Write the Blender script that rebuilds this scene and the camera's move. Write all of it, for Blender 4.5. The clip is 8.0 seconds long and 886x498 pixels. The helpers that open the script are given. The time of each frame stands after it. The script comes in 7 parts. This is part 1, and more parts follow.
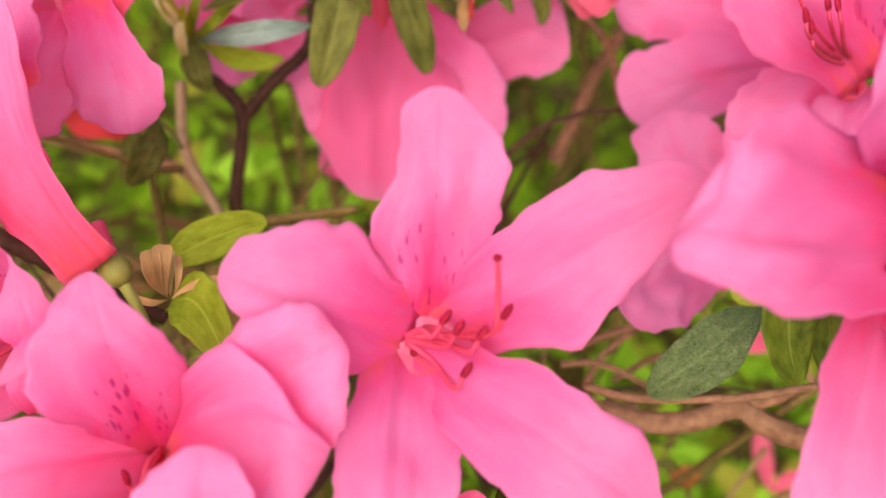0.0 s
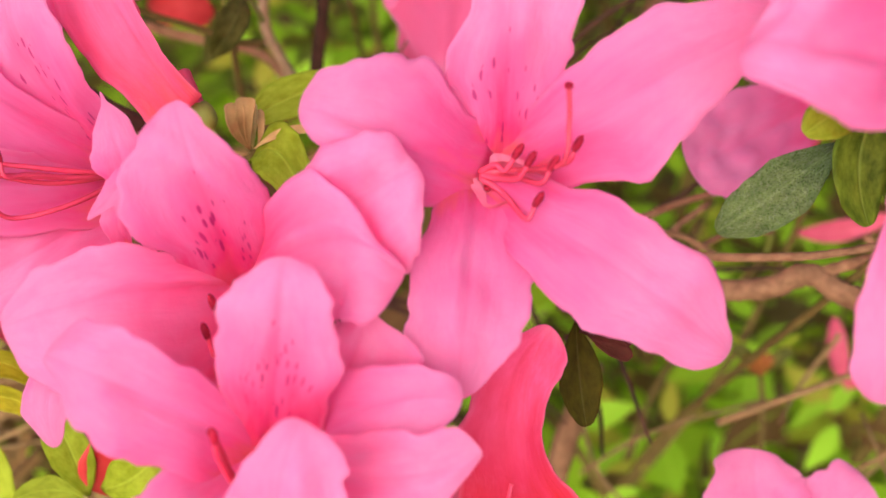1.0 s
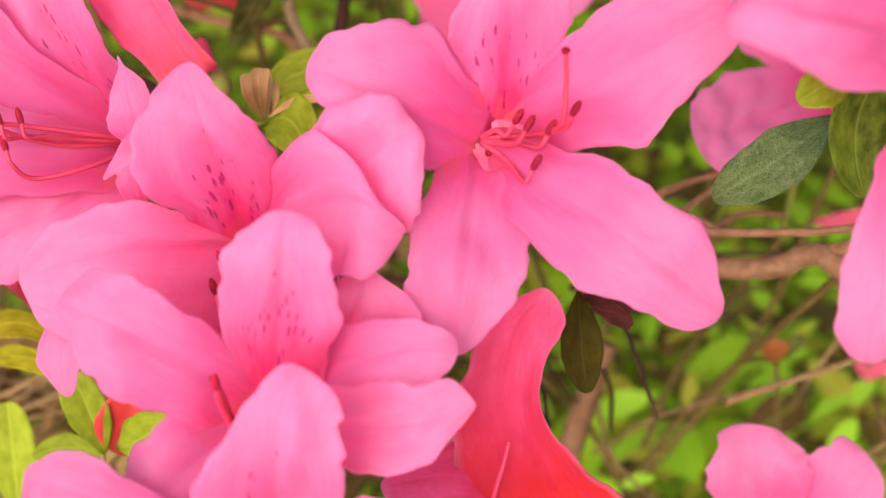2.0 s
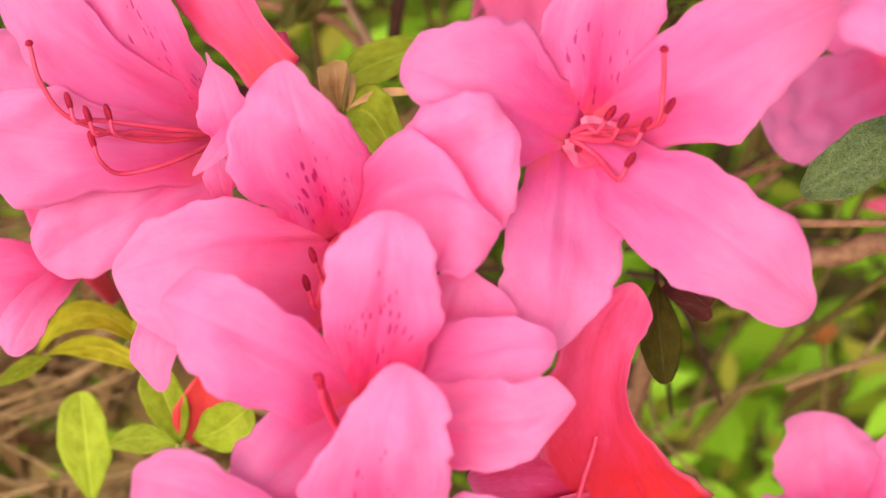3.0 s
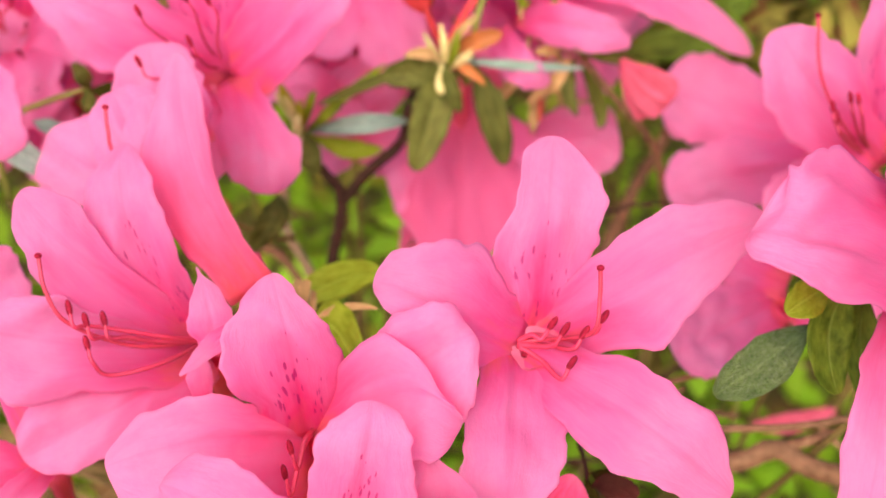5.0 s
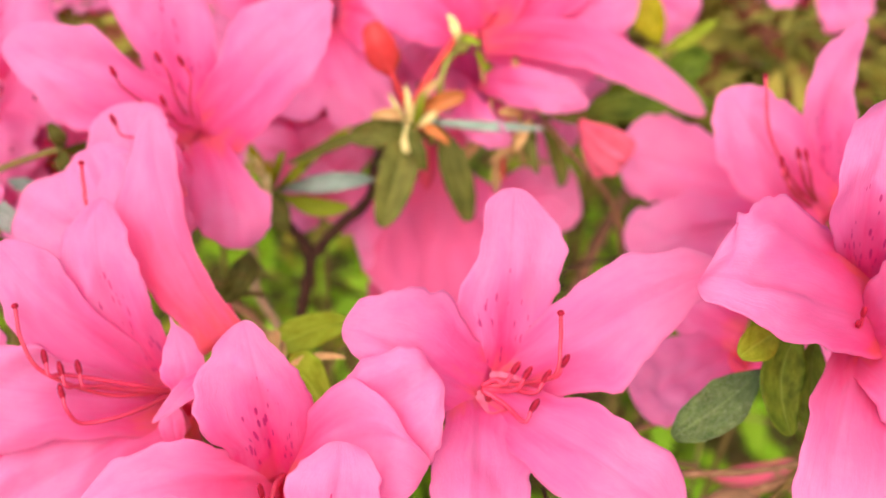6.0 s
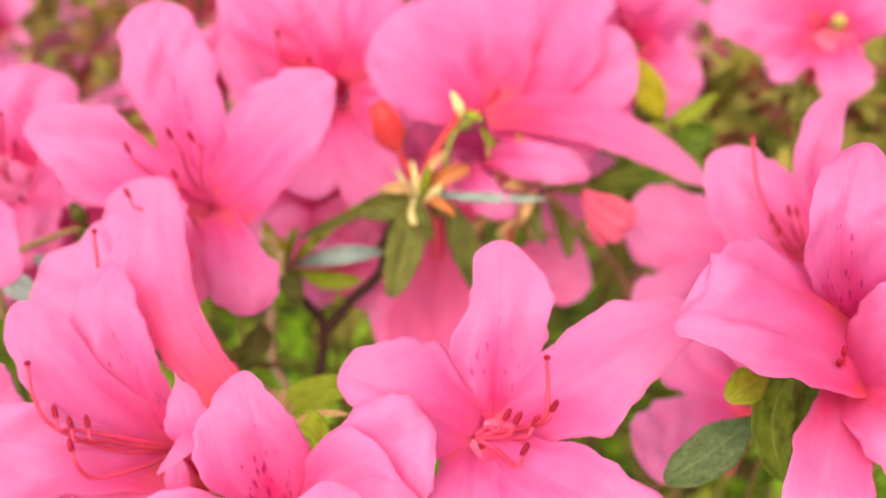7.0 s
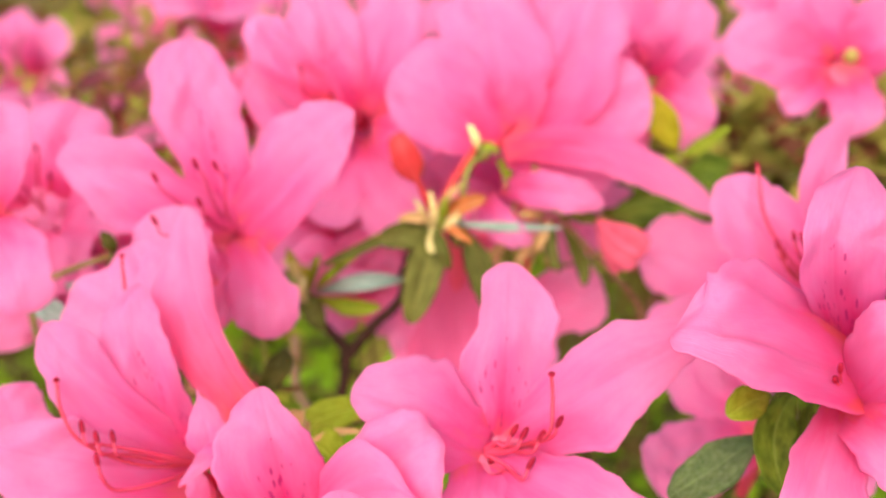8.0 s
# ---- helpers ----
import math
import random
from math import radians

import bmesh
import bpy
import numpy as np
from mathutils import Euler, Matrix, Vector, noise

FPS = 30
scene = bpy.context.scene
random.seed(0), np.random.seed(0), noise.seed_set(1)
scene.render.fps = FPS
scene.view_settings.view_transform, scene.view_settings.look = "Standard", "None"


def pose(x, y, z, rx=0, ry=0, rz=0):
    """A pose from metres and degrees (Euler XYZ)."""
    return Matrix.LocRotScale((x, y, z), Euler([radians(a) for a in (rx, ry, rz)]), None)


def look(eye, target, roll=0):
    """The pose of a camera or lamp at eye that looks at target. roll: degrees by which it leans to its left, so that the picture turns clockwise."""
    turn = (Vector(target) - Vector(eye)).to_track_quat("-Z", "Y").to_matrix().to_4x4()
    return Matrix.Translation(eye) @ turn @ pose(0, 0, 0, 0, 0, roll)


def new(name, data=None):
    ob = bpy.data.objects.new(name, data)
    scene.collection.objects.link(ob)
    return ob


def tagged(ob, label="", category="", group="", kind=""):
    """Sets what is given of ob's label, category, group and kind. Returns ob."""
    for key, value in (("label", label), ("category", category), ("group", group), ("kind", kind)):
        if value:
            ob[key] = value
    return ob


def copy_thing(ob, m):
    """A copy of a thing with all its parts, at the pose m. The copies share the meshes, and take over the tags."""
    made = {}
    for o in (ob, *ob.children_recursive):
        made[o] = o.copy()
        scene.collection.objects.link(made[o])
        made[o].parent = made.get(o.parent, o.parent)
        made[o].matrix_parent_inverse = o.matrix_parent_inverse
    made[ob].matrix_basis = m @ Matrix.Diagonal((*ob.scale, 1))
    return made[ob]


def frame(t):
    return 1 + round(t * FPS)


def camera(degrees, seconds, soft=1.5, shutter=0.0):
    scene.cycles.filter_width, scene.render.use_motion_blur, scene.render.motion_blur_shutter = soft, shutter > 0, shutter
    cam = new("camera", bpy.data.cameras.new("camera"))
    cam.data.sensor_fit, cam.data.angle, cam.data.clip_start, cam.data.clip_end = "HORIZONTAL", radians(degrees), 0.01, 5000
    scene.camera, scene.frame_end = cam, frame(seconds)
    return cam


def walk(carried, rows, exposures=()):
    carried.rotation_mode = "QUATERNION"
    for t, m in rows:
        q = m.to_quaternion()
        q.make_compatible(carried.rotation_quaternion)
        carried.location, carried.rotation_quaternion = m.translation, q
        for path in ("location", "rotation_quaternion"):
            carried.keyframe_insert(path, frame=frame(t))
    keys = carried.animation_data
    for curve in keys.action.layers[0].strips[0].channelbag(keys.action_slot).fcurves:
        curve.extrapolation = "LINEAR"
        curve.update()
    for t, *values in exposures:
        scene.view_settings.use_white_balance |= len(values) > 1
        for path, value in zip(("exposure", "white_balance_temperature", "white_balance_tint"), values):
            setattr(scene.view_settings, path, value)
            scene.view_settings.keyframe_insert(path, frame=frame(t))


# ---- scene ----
cam = camera(40.0, 8.0, soft=1.45)
cam.data.dof.use_dof, cam.data.dof.focus_distance, cam.data.dof.aperture_fstop = True, 0.205, 14.5
METRES, EYE, TILT = 0.075, 0.95, -42.0
ROWS = [
    (0, -0.1245, -0.0091, 0.0414, -1.32, 1.06, -1.25),
    (0.2, -0.1361, 0.0147, -0.0041, -2.19, 1.23, -0.26),
    (0.3, -0.0113, 0.0060, -0.1594, -0.03, 2.40, -1.25),
    (0.5, -0.1508, -0.0194, -0.0906, -0.43, -1.18, -0.42),
    (0.7, -0.1925, -0.0393, -0.0930, -0.10, -1.66, -1.27),
    (1, -0.1171, -0.0821, -0.1786, 2.44, -1.51, -0.92),
    (2.3, -0.0325, -0.1537, -0.2730, 5.37, -1.14, -0.14),
    (2.5, -0.0368, -0.1320, -0.1774, 6.54, -3.43, -0.45),
    (3, -0.2219, -0.1809, -0.2147, 4.36, -2.60, -0.21),
    (3.5, -0.1764, -0.2774, -0.2583, 3.87, 0.05, 0.19),
    (4, -0.2567, -0.3668, -0.3501, 3.42, 4.60, 0.12),
    (4.5, -0.3733, -0.4721, -0.3166, -0.50, 6.67, -0.29),
    (4.7, -0.4085, -0.5092, -0.3147, -1.00, 7.72, -0.08),
    (6, -0.4164, -0.6465, -0.3997, -3.23, 12.20, -0.70),
    (6.5, -0.3088, -0.6667, -0.5230, -1.46, 15.68, -0.14),
    (7, -0.2740, -0.7346, -0.5756, -0.96, 17.41, -1.38),
    (7.5, -0.2430, -0.7820, -0.6276, 0.78, 18.01, -0.79),
    (8, -0.2050, -0.8443, -0.6680, 0.80, 19.40, -0.88),
]
walk(cam, [(t, pose(0, 0, EYE, TILT) @ pose(METRES * x, METRES * y, METRES * z, 0, 0, yaw) @ pose(0, 0, 0, 90 + pitch) @ pose(0, 0, 0, 0, 0, roll)) for t, x, y, z, yaw, pitch, roll in ROWS], [(0.0, 0.63), (3.5, 0.63), (6.0, 0.71), (8.0, 0.73)])

# ---- daylight: thin cloud, soft high sun ----
world = bpy.data.worlds.new("sky")
scene.world = world
world.use_nodes = True
sky = world.node_tree.nodes.new("ShaderNodeTexSky")
sky.sky_type, sky.sun_disc = "NISHITA", False
sky.sun_elevation, sky.sun_rotation = radians(43), radians(196)
sky.air_density, sky.dust_density, sky.ozone_density = 0.7, 6.0, 0.0
world.node_tree.nodes["Background"].inputs["Strength"].default_value = 0.15
world.node_tree.links.new(sky.outputs["Color"], world.node_tree.nodes["Background"].inputs["Color"])
sun = new("sun", bpy.data.lights.new("sun", "SUN"))
sun.data.energy, sun.data.angle, sun.data.color = 1.35, radians(100), (1.0, 0.95, 0.88)
sun.matrix_world = look((0, 0, 3), (0.30, 1.10, 3 - 1.05))


# ---- materials ----
def nodes_of(name):
    mat = bpy.data.materials.new(name)
    mat.use_nodes = True
    tree = mat.node_tree
    return mat, tree, tree.nodes["Principled BSDF"], tree.nodes["Material Output"]


def ramp(tree, source, stops):
    node = tree.nodes.new("ShaderNodeValToRGB")
    cr = node.color_ramp
    while len(cr.elements) < len(stops):
        cr.elements.new(0.5)
    for e, (p, c) in zip(cr.elements, stops):
        e.position, e.color = p, (*c, 1)
    tree.links.new(source, node.inputs[0])
    return node.outputs[0]


def math_node(tree, op, a, b=0.0, c=0.0, clamp=False):
    node = tree.nodes.new("ShaderNodeMath")
    node.operation, node.use_clamp = op, clamp
    for i, s in enumerate((a, b, c)):
        if isinstance(s, (int, float)):
            node.inputs[i].default_value = s
        else:
            tree.links.new(s, node.inputs[i])
    return node.outputs[0]


def mix(tree, fac, a, b, blend="MIX"):
    node = tree.nodes.new("ShaderNodeMix")
    node.data_type, node.blend_type = "RGBA", blend
    for i, s in ((0, fac), (6, a), (7, b)):
        if isinstance(s, (int, float)):
            node.inputs[i].default_value = s
        elif isinstance(s, tuple):
            node.inputs[i].default_value = (*s, 1)
        else:
            tree.links.new(s, node.inputs[i])
    return node.outputs[2]


def noise_node(tree, vector, scale, detail=3.0, rough=0.55):
    node = tree.nodes.new("ShaderNodeTexNoise")
    node.inputs["Scale"].default_value, node.inputs["Detail"].default_value, node.inputs["Roughness"].default_value = scale, detail, rough
    tree.links.new(vector, node.inputs["Vector"])
    return node.outputs["Fac"]


def bump(tree, height, strength, distance, shader):
    node = tree.nodes.new("ShaderNodeBump")
    node.inputs["Strength"].default_value, node.inputs["Distance"].default_value = strength, distance
    tree.links.new(height, node.inputs["Height"])
    tree.links.new(node.outputs[0], shader.inputs["Normal"])
    return node.outputs[0]


def stretched(tree, sx, sy):
    """The surface's own u (base to tip) and v (edge to edge), scaled, with a shift of its own for each piece."""
    uv, info, comb = tree.nodes.new("ShaderNodeUVMap"), tree.nodes.new("ShaderNodeObjectInfo"), tree.nodes.new("ShaderNodeCombineXYZ")
    sep = tree.nodes.new("ShaderNodeSeparateXYZ")
    tree.links.new(uv.outputs[0], sep.inputs[0])
    tree.links.new(math_node(tree, "MULTIPLY", sep.outputs[0], sx), comb.inputs[0])
    tree.links.new(math_node(tree, "MULTIPLY", sep.outputs[1], sy), comb.inputs[1])
    tree.links.new(math_node(tree, "MULTIPLY", info.outputs["Random"], 37.0), comb.inputs[2])
    return comb.outputs[0], sep.outputs[0], sep.outputs[1], info.outputs["Random"]


def petal_material(name, deep, mid, pale, glow, spots, through_amount, reach=(0.02, 0.24, 0.55), throat=(0.92, 0.19, 0.27)):
    mat, tree, bsdf, out = nodes_of(name)
    cells, u, v, rnd = stretched(tree, 1.0, 1.0)
    cloud = noise_node(tree, cells, 3.5, 3.0)
    along, _, _, _ = stretched(tree, 2.4, 9.0)
    veins = noise_node(tree, along, 1.6, 3.0, 0.6)
    level = math_node(tree, "ADD", u, math_node(tree, "MULTIPLY_ADD", cloud, 0.70, -0.35))
    level = math_node(tree, "ADD", level, math_node(tree, "MULTIPLY_ADD", veins, 0.22, -0.11))
    colour = ramp(tree, level, [(0.0, throat), (reach[0] + 0.05, deep), (reach[1], mid), (reach[2], pale), (1.0, pale)])
    # a deeper line along the midrib
    off = math_node(tree, "ABSOLUTE", math_node(tree, "SUBTRACT", v, 0.5))
    rib = math_node(tree, "SUBTRACT", 1.0, math_node(tree, "MULTIPLY", off, 34.0), clamp=True)
    colour = mix(tree, math_node(tree, "MULTIPLY", rib, 0.20), colour, deep)
    streak = math_node(tree, "MULTIPLY_ADD", veins, 2.4, -1.25, clamp=True)
    colour = mix(tree, math_node(tree, "MULTIPLY", streak, 0.24), colour, mid)
    grain, _, _, _ = stretched(tree, 26.0, 20.0)
    speck = math_node(tree, "MULTIPLY_ADD", noise_node(tree, grain, 1.0, 3.0, 0.7), 2.6, -1.1, clamp=True)
    colour = mix(tree, math_node(tree, "MULTIPLY", speck, 0.30), colour, mid)
    # fine branching veins that run from the throat to the margin
    lines, _, _, _ = stretched(tree, 1.7, 15.0)
    net = math_node(tree, "SUBTRACT", 1.0, math_node(tree, "MULTIPLY", math_node(tree, "ABSOLUTE", math_node(tree, "SUBTRACT", noise_node(tree, lines, 1.0, 2.5, 0.6), 0.5)), 20.0), clamp=True)
    colour = mix(tree, math_node(tree, "MULTIPLY", math_node(tree, "MULTIPLY", net, math_node(tree, "SUBTRACT", 1.15, u, clamp=True)), 0.13), colour, deep)
    # small bruises with soft edges, here and there
    bruise, _, _, _ = stretched(tree, 9.0, 13.0)
    worn = math_node(tree, "MULTIPLY_ADD", noise_node(tree, bruise, 1.0, 2.0, 0.6), 7.0, -4.6, clamp=True)
    colour = mix(tree, math_node(tree, "MULTIPLY", worn, 0.22), colour, (0.74, 0.15, 0.42))
    # a paler margin
    rim = math_node(tree, "MAXIMUM", math_node(tree, "MULTIPLY_ADD", off, 12.0, -5.2, clamp=True), math_node(tree, "MULTIPLY_ADD", u, 14.0, -13.0, clamp=True))
    colour = mix(tree, math_node(tree, "MULTIPLY", rim, 0.45), colour, (0.94, 0.42, 0.70))
    dapple, _, _, _ = stretched(tree, 7.0, 5.0)
    patch = noise_node(tree, dapple, 1.0, 4.0, 0.65)
    colour = mix(tree, math_node(tree, "MULTIPLY_ADD", patch, 2.2, -1.0, clamp=True), colour, mix(tree, 0.75, colour, mid))
    colour = mix(tree, math_node(tree, "MULTIPLY_ADD", patch, -2.4, 1.0, clamp=True), colour, mix(tree, 0.65, colour, pale))
    tone = tree.nodes.new("ShaderNodeHueSaturation")
    tree.links.new(math_node(tree, "MULTIPLY_ADD", rnd, 0.13, 0.90), tone.inputs["Value"])
    tree.links.new(math_node(tree, "MULTIPLY_ADD", rnd, 0.012, 0.494), tone.inputs["Hue"])
    tree.links.new(colour, tone.inputs["Color"])
    colour = tone.outputs[0]
    if spots:
        spread, _, _, _ = stretched(tree, 15.0, 27.0)
        cell = tree.nodes.new("ShaderNodeTexVoronoi")
        cell.inputs["Scale"].default_value = 1.0
        tree.links.new(spread, cell.inputs["Vector"])
        sep = tree.nodes.new("ShaderNodeSeparateColor")
        tree.links.new(cell.outputs["Color"], sep.inputs[0])
        dot = math_node(tree, "LESS_THAN", cell.outputs["Distance"], math_node(tree, "MULTIPLY_ADD", sep.outputs[0], 0.32, 0.13))
        some = math_node(tree, "GREATER_THAN", sep.outputs[1], 0.5)
        zone = math_node(tree, "MULTIPLY", math_node(tree, "LESS_THAN", off, 0.34), math_node(tree, "MULTIPLY", math_node(tree, "GREATER_THAN", u, 0.12), math_node(tree, "LESS_THAN", math_node(tree, "ADD", u, off), 0.64)))
        mark = math_node(tree, "MULTIPLY", math_node(tree, "MULTIPLY", dot, some), zone)
        blush = math_node(tree, "MULTIPLY", math_node(tree, "SUBTRACT", 1.0, math_node(tree, "MULTIPLY", off, 3.2), clamp=True), math_node(tree, "SUBTRACT", 1.0, math_node(tree, "MULTIPLY", u, 1.35), clamp=True))
        colour = mix(tree, math_node(tree, "MULTIPLY", blush, 0.7), colour, deep)
        colour = mix(tree, math_node(tree, "MULTIPLY", mark, 0.85), colour, (0.42, 0.004, 0.16))
    tree.links.new(colour, bsdf.inputs["Base Color"])
    bsdf.inputs["Roughness"].default_value = 0.55
    bsdf.inputs["Specular IOR Level"].default_value = 0.25
    fine = noise_node(tree, along, 5.0, 4.0, 0.6)
    bump(tree, math_node(tree, "ADD", math_node(tree, "ADD", math_node(tree, "MULTIPLY", veins, 0.7), math_node(tree, "MULTIPLY", patch, 1.1)), math_node(tree, "ADD", math_node(tree, "MULTIPLY", fine, 0.25), math_node(tree, "MULTIPLY", net, -0.05))), 0.50, 0.0012, bsdf)
    lit = tree.nodes.new("ShaderNodeBsdfTranslucent")
    tree.links.new(mix(tree, 0.45, colour, glow), lit.inputs["Color"])
    both = tree.nodes.new("ShaderNodeMixShader")
    both.inputs[0].default_value = through_amount
    tree.links.new(bsdf.outputs[0], both.inputs[1])
    tree.links.new(lit.outputs[0], both.inputs[2])
    tree.links.new(both.outputs[0], out.inputs["Surface"])
    return mat


DEEP, MID, PALE = (0.92, 0.110, 0.385), (0.94, 0.250, 0.575), (0.95, 0.400, 0.710)
GLOW = (0.97, 0.270, 0.620)
SALMON = (0.94, 0.17, 0.21)
PETALS = {
    "plain": petal_material("pink_petal", DEEP, MID, PALE, GLOW, False, 0.66, (0.05, 0.34, 0.66), SALMON),
    "spotted": petal_material("speckled_petal", (0.86, 0.05, 0.27), MID, PALE, GLOW, True, 0.66, (0.05, 0.34, 0.64), SALMON),
    "veined": petal_material("flushed_petal", DEEP, MID, PALE, GLOW, False, 0.66, (0.07, 0.40, 0.76), SALMON),
    "streaked": petal_material("streaked_petal", (0.90, 0.075, 0.29), MID, PALE, GLOW, False, 0.66, (0.12, 0.46, 0.86), SALMON),
    "funnel": petal_material("funnel_petal", (0.92, 0.130, 0.300), (0.94, 0.225, 0.510), (0.95, 0.380, 0.690), (0.97, 0.24, 0.55), False, 0.60, (0.16, 0.52, 0.95), (0.93, 0.15, 0.19)),
    "tube": petal_material("salmon_petal", (0.90, 0.135, 0.240), (0.91, 0.155, 0.340), (0.92, 0.20, 0.45), (0.95, 0.17, 0.34), False, 0.55),
    # rose red, darkened to paint in the shadow of the blooms above
    "throat": petal_material("shade_darkened_rose_petal", (0.66, 0.022, 0.045), (0.72, 0.042, 0.150), (0.90, 0.13, 0.36), (0.76, 0.032, 0.105), False, 0.45, (0.10, 0.52, 0.85), (0.80, 0.03, 0.04)),
    "lining": petal_material("throat_lining", (0.95, 0.21, 0.27), (0.95, 0.23, 0.36), (0.95, 0.27, 0.48), (0.97, 0.26, 0.36), False, 0.5, throat=(0.95, 0.27, 0.25)),
}


def plain_material(name, colour, dark, rough, scale=220.0, relief=0.3, gloss=0.4, see_through=0.0):
    mat, tree, bsdf, out = nodes_of(name)
    coord, info = tree.nodes.new("ShaderNodeTexCoord"), tree.nodes.new("ShaderNodeObjectInfo")
    grain = noise_node(tree, coord.outputs["Object"], scale, 5.0, 0.6)
    patch = noise_node(tree, coord.outputs["Object"], scale * 0.15, 2.0)
    level = math_node(tree, "ADD", math_node(tree, "MULTIPLY", grain, 0.6), math_node(tree, "MULTIPLY", patch, 0.4))
    tint = ramp(tree, level, [(0.34, dark), (0.64, colour)])
    tone = tree.nodes.new("ShaderNodeHueSaturation")
    tree.links.new(math_node(tree, "MULTIPLY_ADD", info.outputs["Random"], 0.3, 0.85), tone.inputs["Value"])
    tree.links.new(tint, tone.inputs["Color"])
    tree.links.new(tone.outputs[0], bsdf.inputs["Base Color"])
    bsdf.inputs["Roughness"].default_value, bsdf.inputs["Specular IOR Level"].default_value = rough, gloss
    bump(tree, grain, relief, 0.001, bsdf)
    if see_through:
        lit, both = tree.nodes.new("ShaderNodeBsdfTranslucent"), tree.nodes.new("ShaderNodeMixShader")
        tree.links.new(tone.outputs[0], lit.inputs["Color"])
        both.inputs[0].default_value = see_through
        tree.links.new(bsdf.outputs[0], both.inputs[1])
        tree.links.new(lit.outputs[0], both.inputs[2])
        tree.links.new(both.outputs[0], out.inputs["Surface"])
    return mat


def leaf_material(name, colour, dark, rough, see_through=0.3, drops=False):
    mat, tree, bsdf, out = nodes_of(name)
    cells, u, v, rnd = stretched(tree, 3.0, 2.0)
    patch = noise_node(tree, cells, 2.2, 4.0, 0.6)
    off = math_node(tree, "ABSOLUTE", math_node(tree, "SUBTRACT", v, 0.5))
    slant = math_node(tree, "SUBTRACT", math_node(tree, "MULTIPLY", u, 9.0), math_node(tree, "MULTIPLY", off, 7.0))
    side_vein = math_node(tree, "POWER", math_node(tree, "ABSOLUTE", math_node(tree, "SINE", math_node(tree, "MULTIPLY", slant, 3.14159))), 0.35)
    rib = math_node(tree, "SUBTRACT", 1.0, math_node(tree, "MULTIPLY", off, 22.0), clamp=True)
    tint = ramp(tree, patch, [(0.32, dark), (0.66, colour)])
    tint = mix(tree, math_node(tree, "MULTIPLY", rib, 0.45), tint, tuple(min(1.0, c * 1.5 + 0.03) for c in colour))
    tint = mix(tree, math_node(tree, "MULTIPLY", math_node(tree, "SUBTRACT", 1.0, side_vein), 0.07), tint, dark)
    tone = tree.nodes.new("ShaderNodeHueSaturation")
    tree.links.new(math_node(tree, "MULTIPLY_ADD", rnd, 0.3, 0.85), tone.inputs["Value"])
    tree.links.new(tint, tone.inputs["Color"])
    tree.links.new(tone.outputs[0], bsdf.inputs["Base Color"])
    bsdf.inputs["Roughness"].default_value, bsdf.inputs["Specular IOR Level"].default_value = rough, 0.5 if drops else 0.10
    height = math_node(tree, "SUBTRACT", math_node(tree, "MULTIPLY_ADD", side_vein, 0.12, patch), rib)
    if drops:
        frost, _, _, _ = stretched(tree, 26.0, 11.0)
        rough_skin = noise_node(tree, frost, 1.0, 5.0, 0.75)
        beads, _, _, _ = stretched(tree, 52.0, 22.0)
        cell = tree.nodes.new("ShaderNodeTexVoronoi")
        tree.links.new(beads, cell.inputs["Vector"])
        cell.inputs["Scale"].default_value = 1.0
        bead = math_node(tree, "SUBTRACT", 0.45, cell.outputs["Distance"], clamp=True)
        height = math_node(tree, "ADD", math_node(tree, "MULTIPLY", height, 0.2), math_node(tree, "MULTIPLY_ADD", rough_skin, 3.0, math_node(tree, "MULTIPLY", bead, 1.8)))
        # pale flecks: leaf hairs, and the drops' sky glints painted into the colour
        pale_flecks = math_node(tree, "MULTIPLY_ADD", rough_skin, 5.0, -2.45, clamp=True)
        tree.links.new(mix(tree, math_node(tree, "MULTIPLY", pale_flecks, 0.5), tone.outputs[0], (0.46, 0.56, 0.38)), bsdf.inputs["Base Color"])
        wet = math_node(tree, "MULTIPLY_ADD", bead, -0.9, rough, clamp=True)
        tree.links.new(wet, bsdf.inputs["Roughness"])
    bump(tree, height, 0.8 if drops else 0.5, 0.0010 if drops else 0.0006, bsdf)
    lit, both = tree.nodes.new("ShaderNodeBsdfTranslucent"), tree.nodes.new("ShaderNodeMixShader")
    tree.links.new(tone.outputs[0], lit.inputs["Color"])
    both.inputs[0].default_value = see_through
    tree.links.new(bsdf.outputs[0], both.inputs[1])
    tree.links.new(lit.outputs[0], both.inputs[2])
    tree.links.new(both.outputs[0], out.inputs["Surface"])
    return mat


LEAF_LIME = leaf_material("fresh_leaf", (0.36, 0.44, 0.035), (0.23, 0.29, 0.015), 0.55, 0.38)
LEAF_YELLOW = leaf_material("young_leaf", (0.50, 0.47, 0.025), (0.30, 0.28, 0.012), 0.5, 0.4)
LEAF_MID = leaf_material("green_leaf", (0.15, 0.22, 0.020), (0.05, 0.085, 0.006), 0.5, 0.25)
# dark olive with the shade behind the blooms put into the colour
LEAF_DARK = leaf_material("shade_tinted_leaf", (0.062, 0.052, 0.004), (0.030, 0.025, 0.002), 0.75, 0.2)
LEAF_OLIVE = leaf_material("olive_leaf", (0.17, 0.175, 0.035), (0.075, 0.080, 0.014), 0.5, 0.25)
LEAF_SILVER = leaf_material("silvery_leaf", (0.38, 0.49, 0.42), (0.20, 0.29, 0.22), 0.4, 0.2)
LEAF_WET = leaf_material("wet_leaf", (0.22, 0.34, 0.11), (0.09, 0.17, 0.04), 0.34, 0.15, True)
DRY = plain_material("dry_scale", (0.60, 0.39, 0.16), (0.34, 0.19, 0.07), 0.7, see_through=0.2)
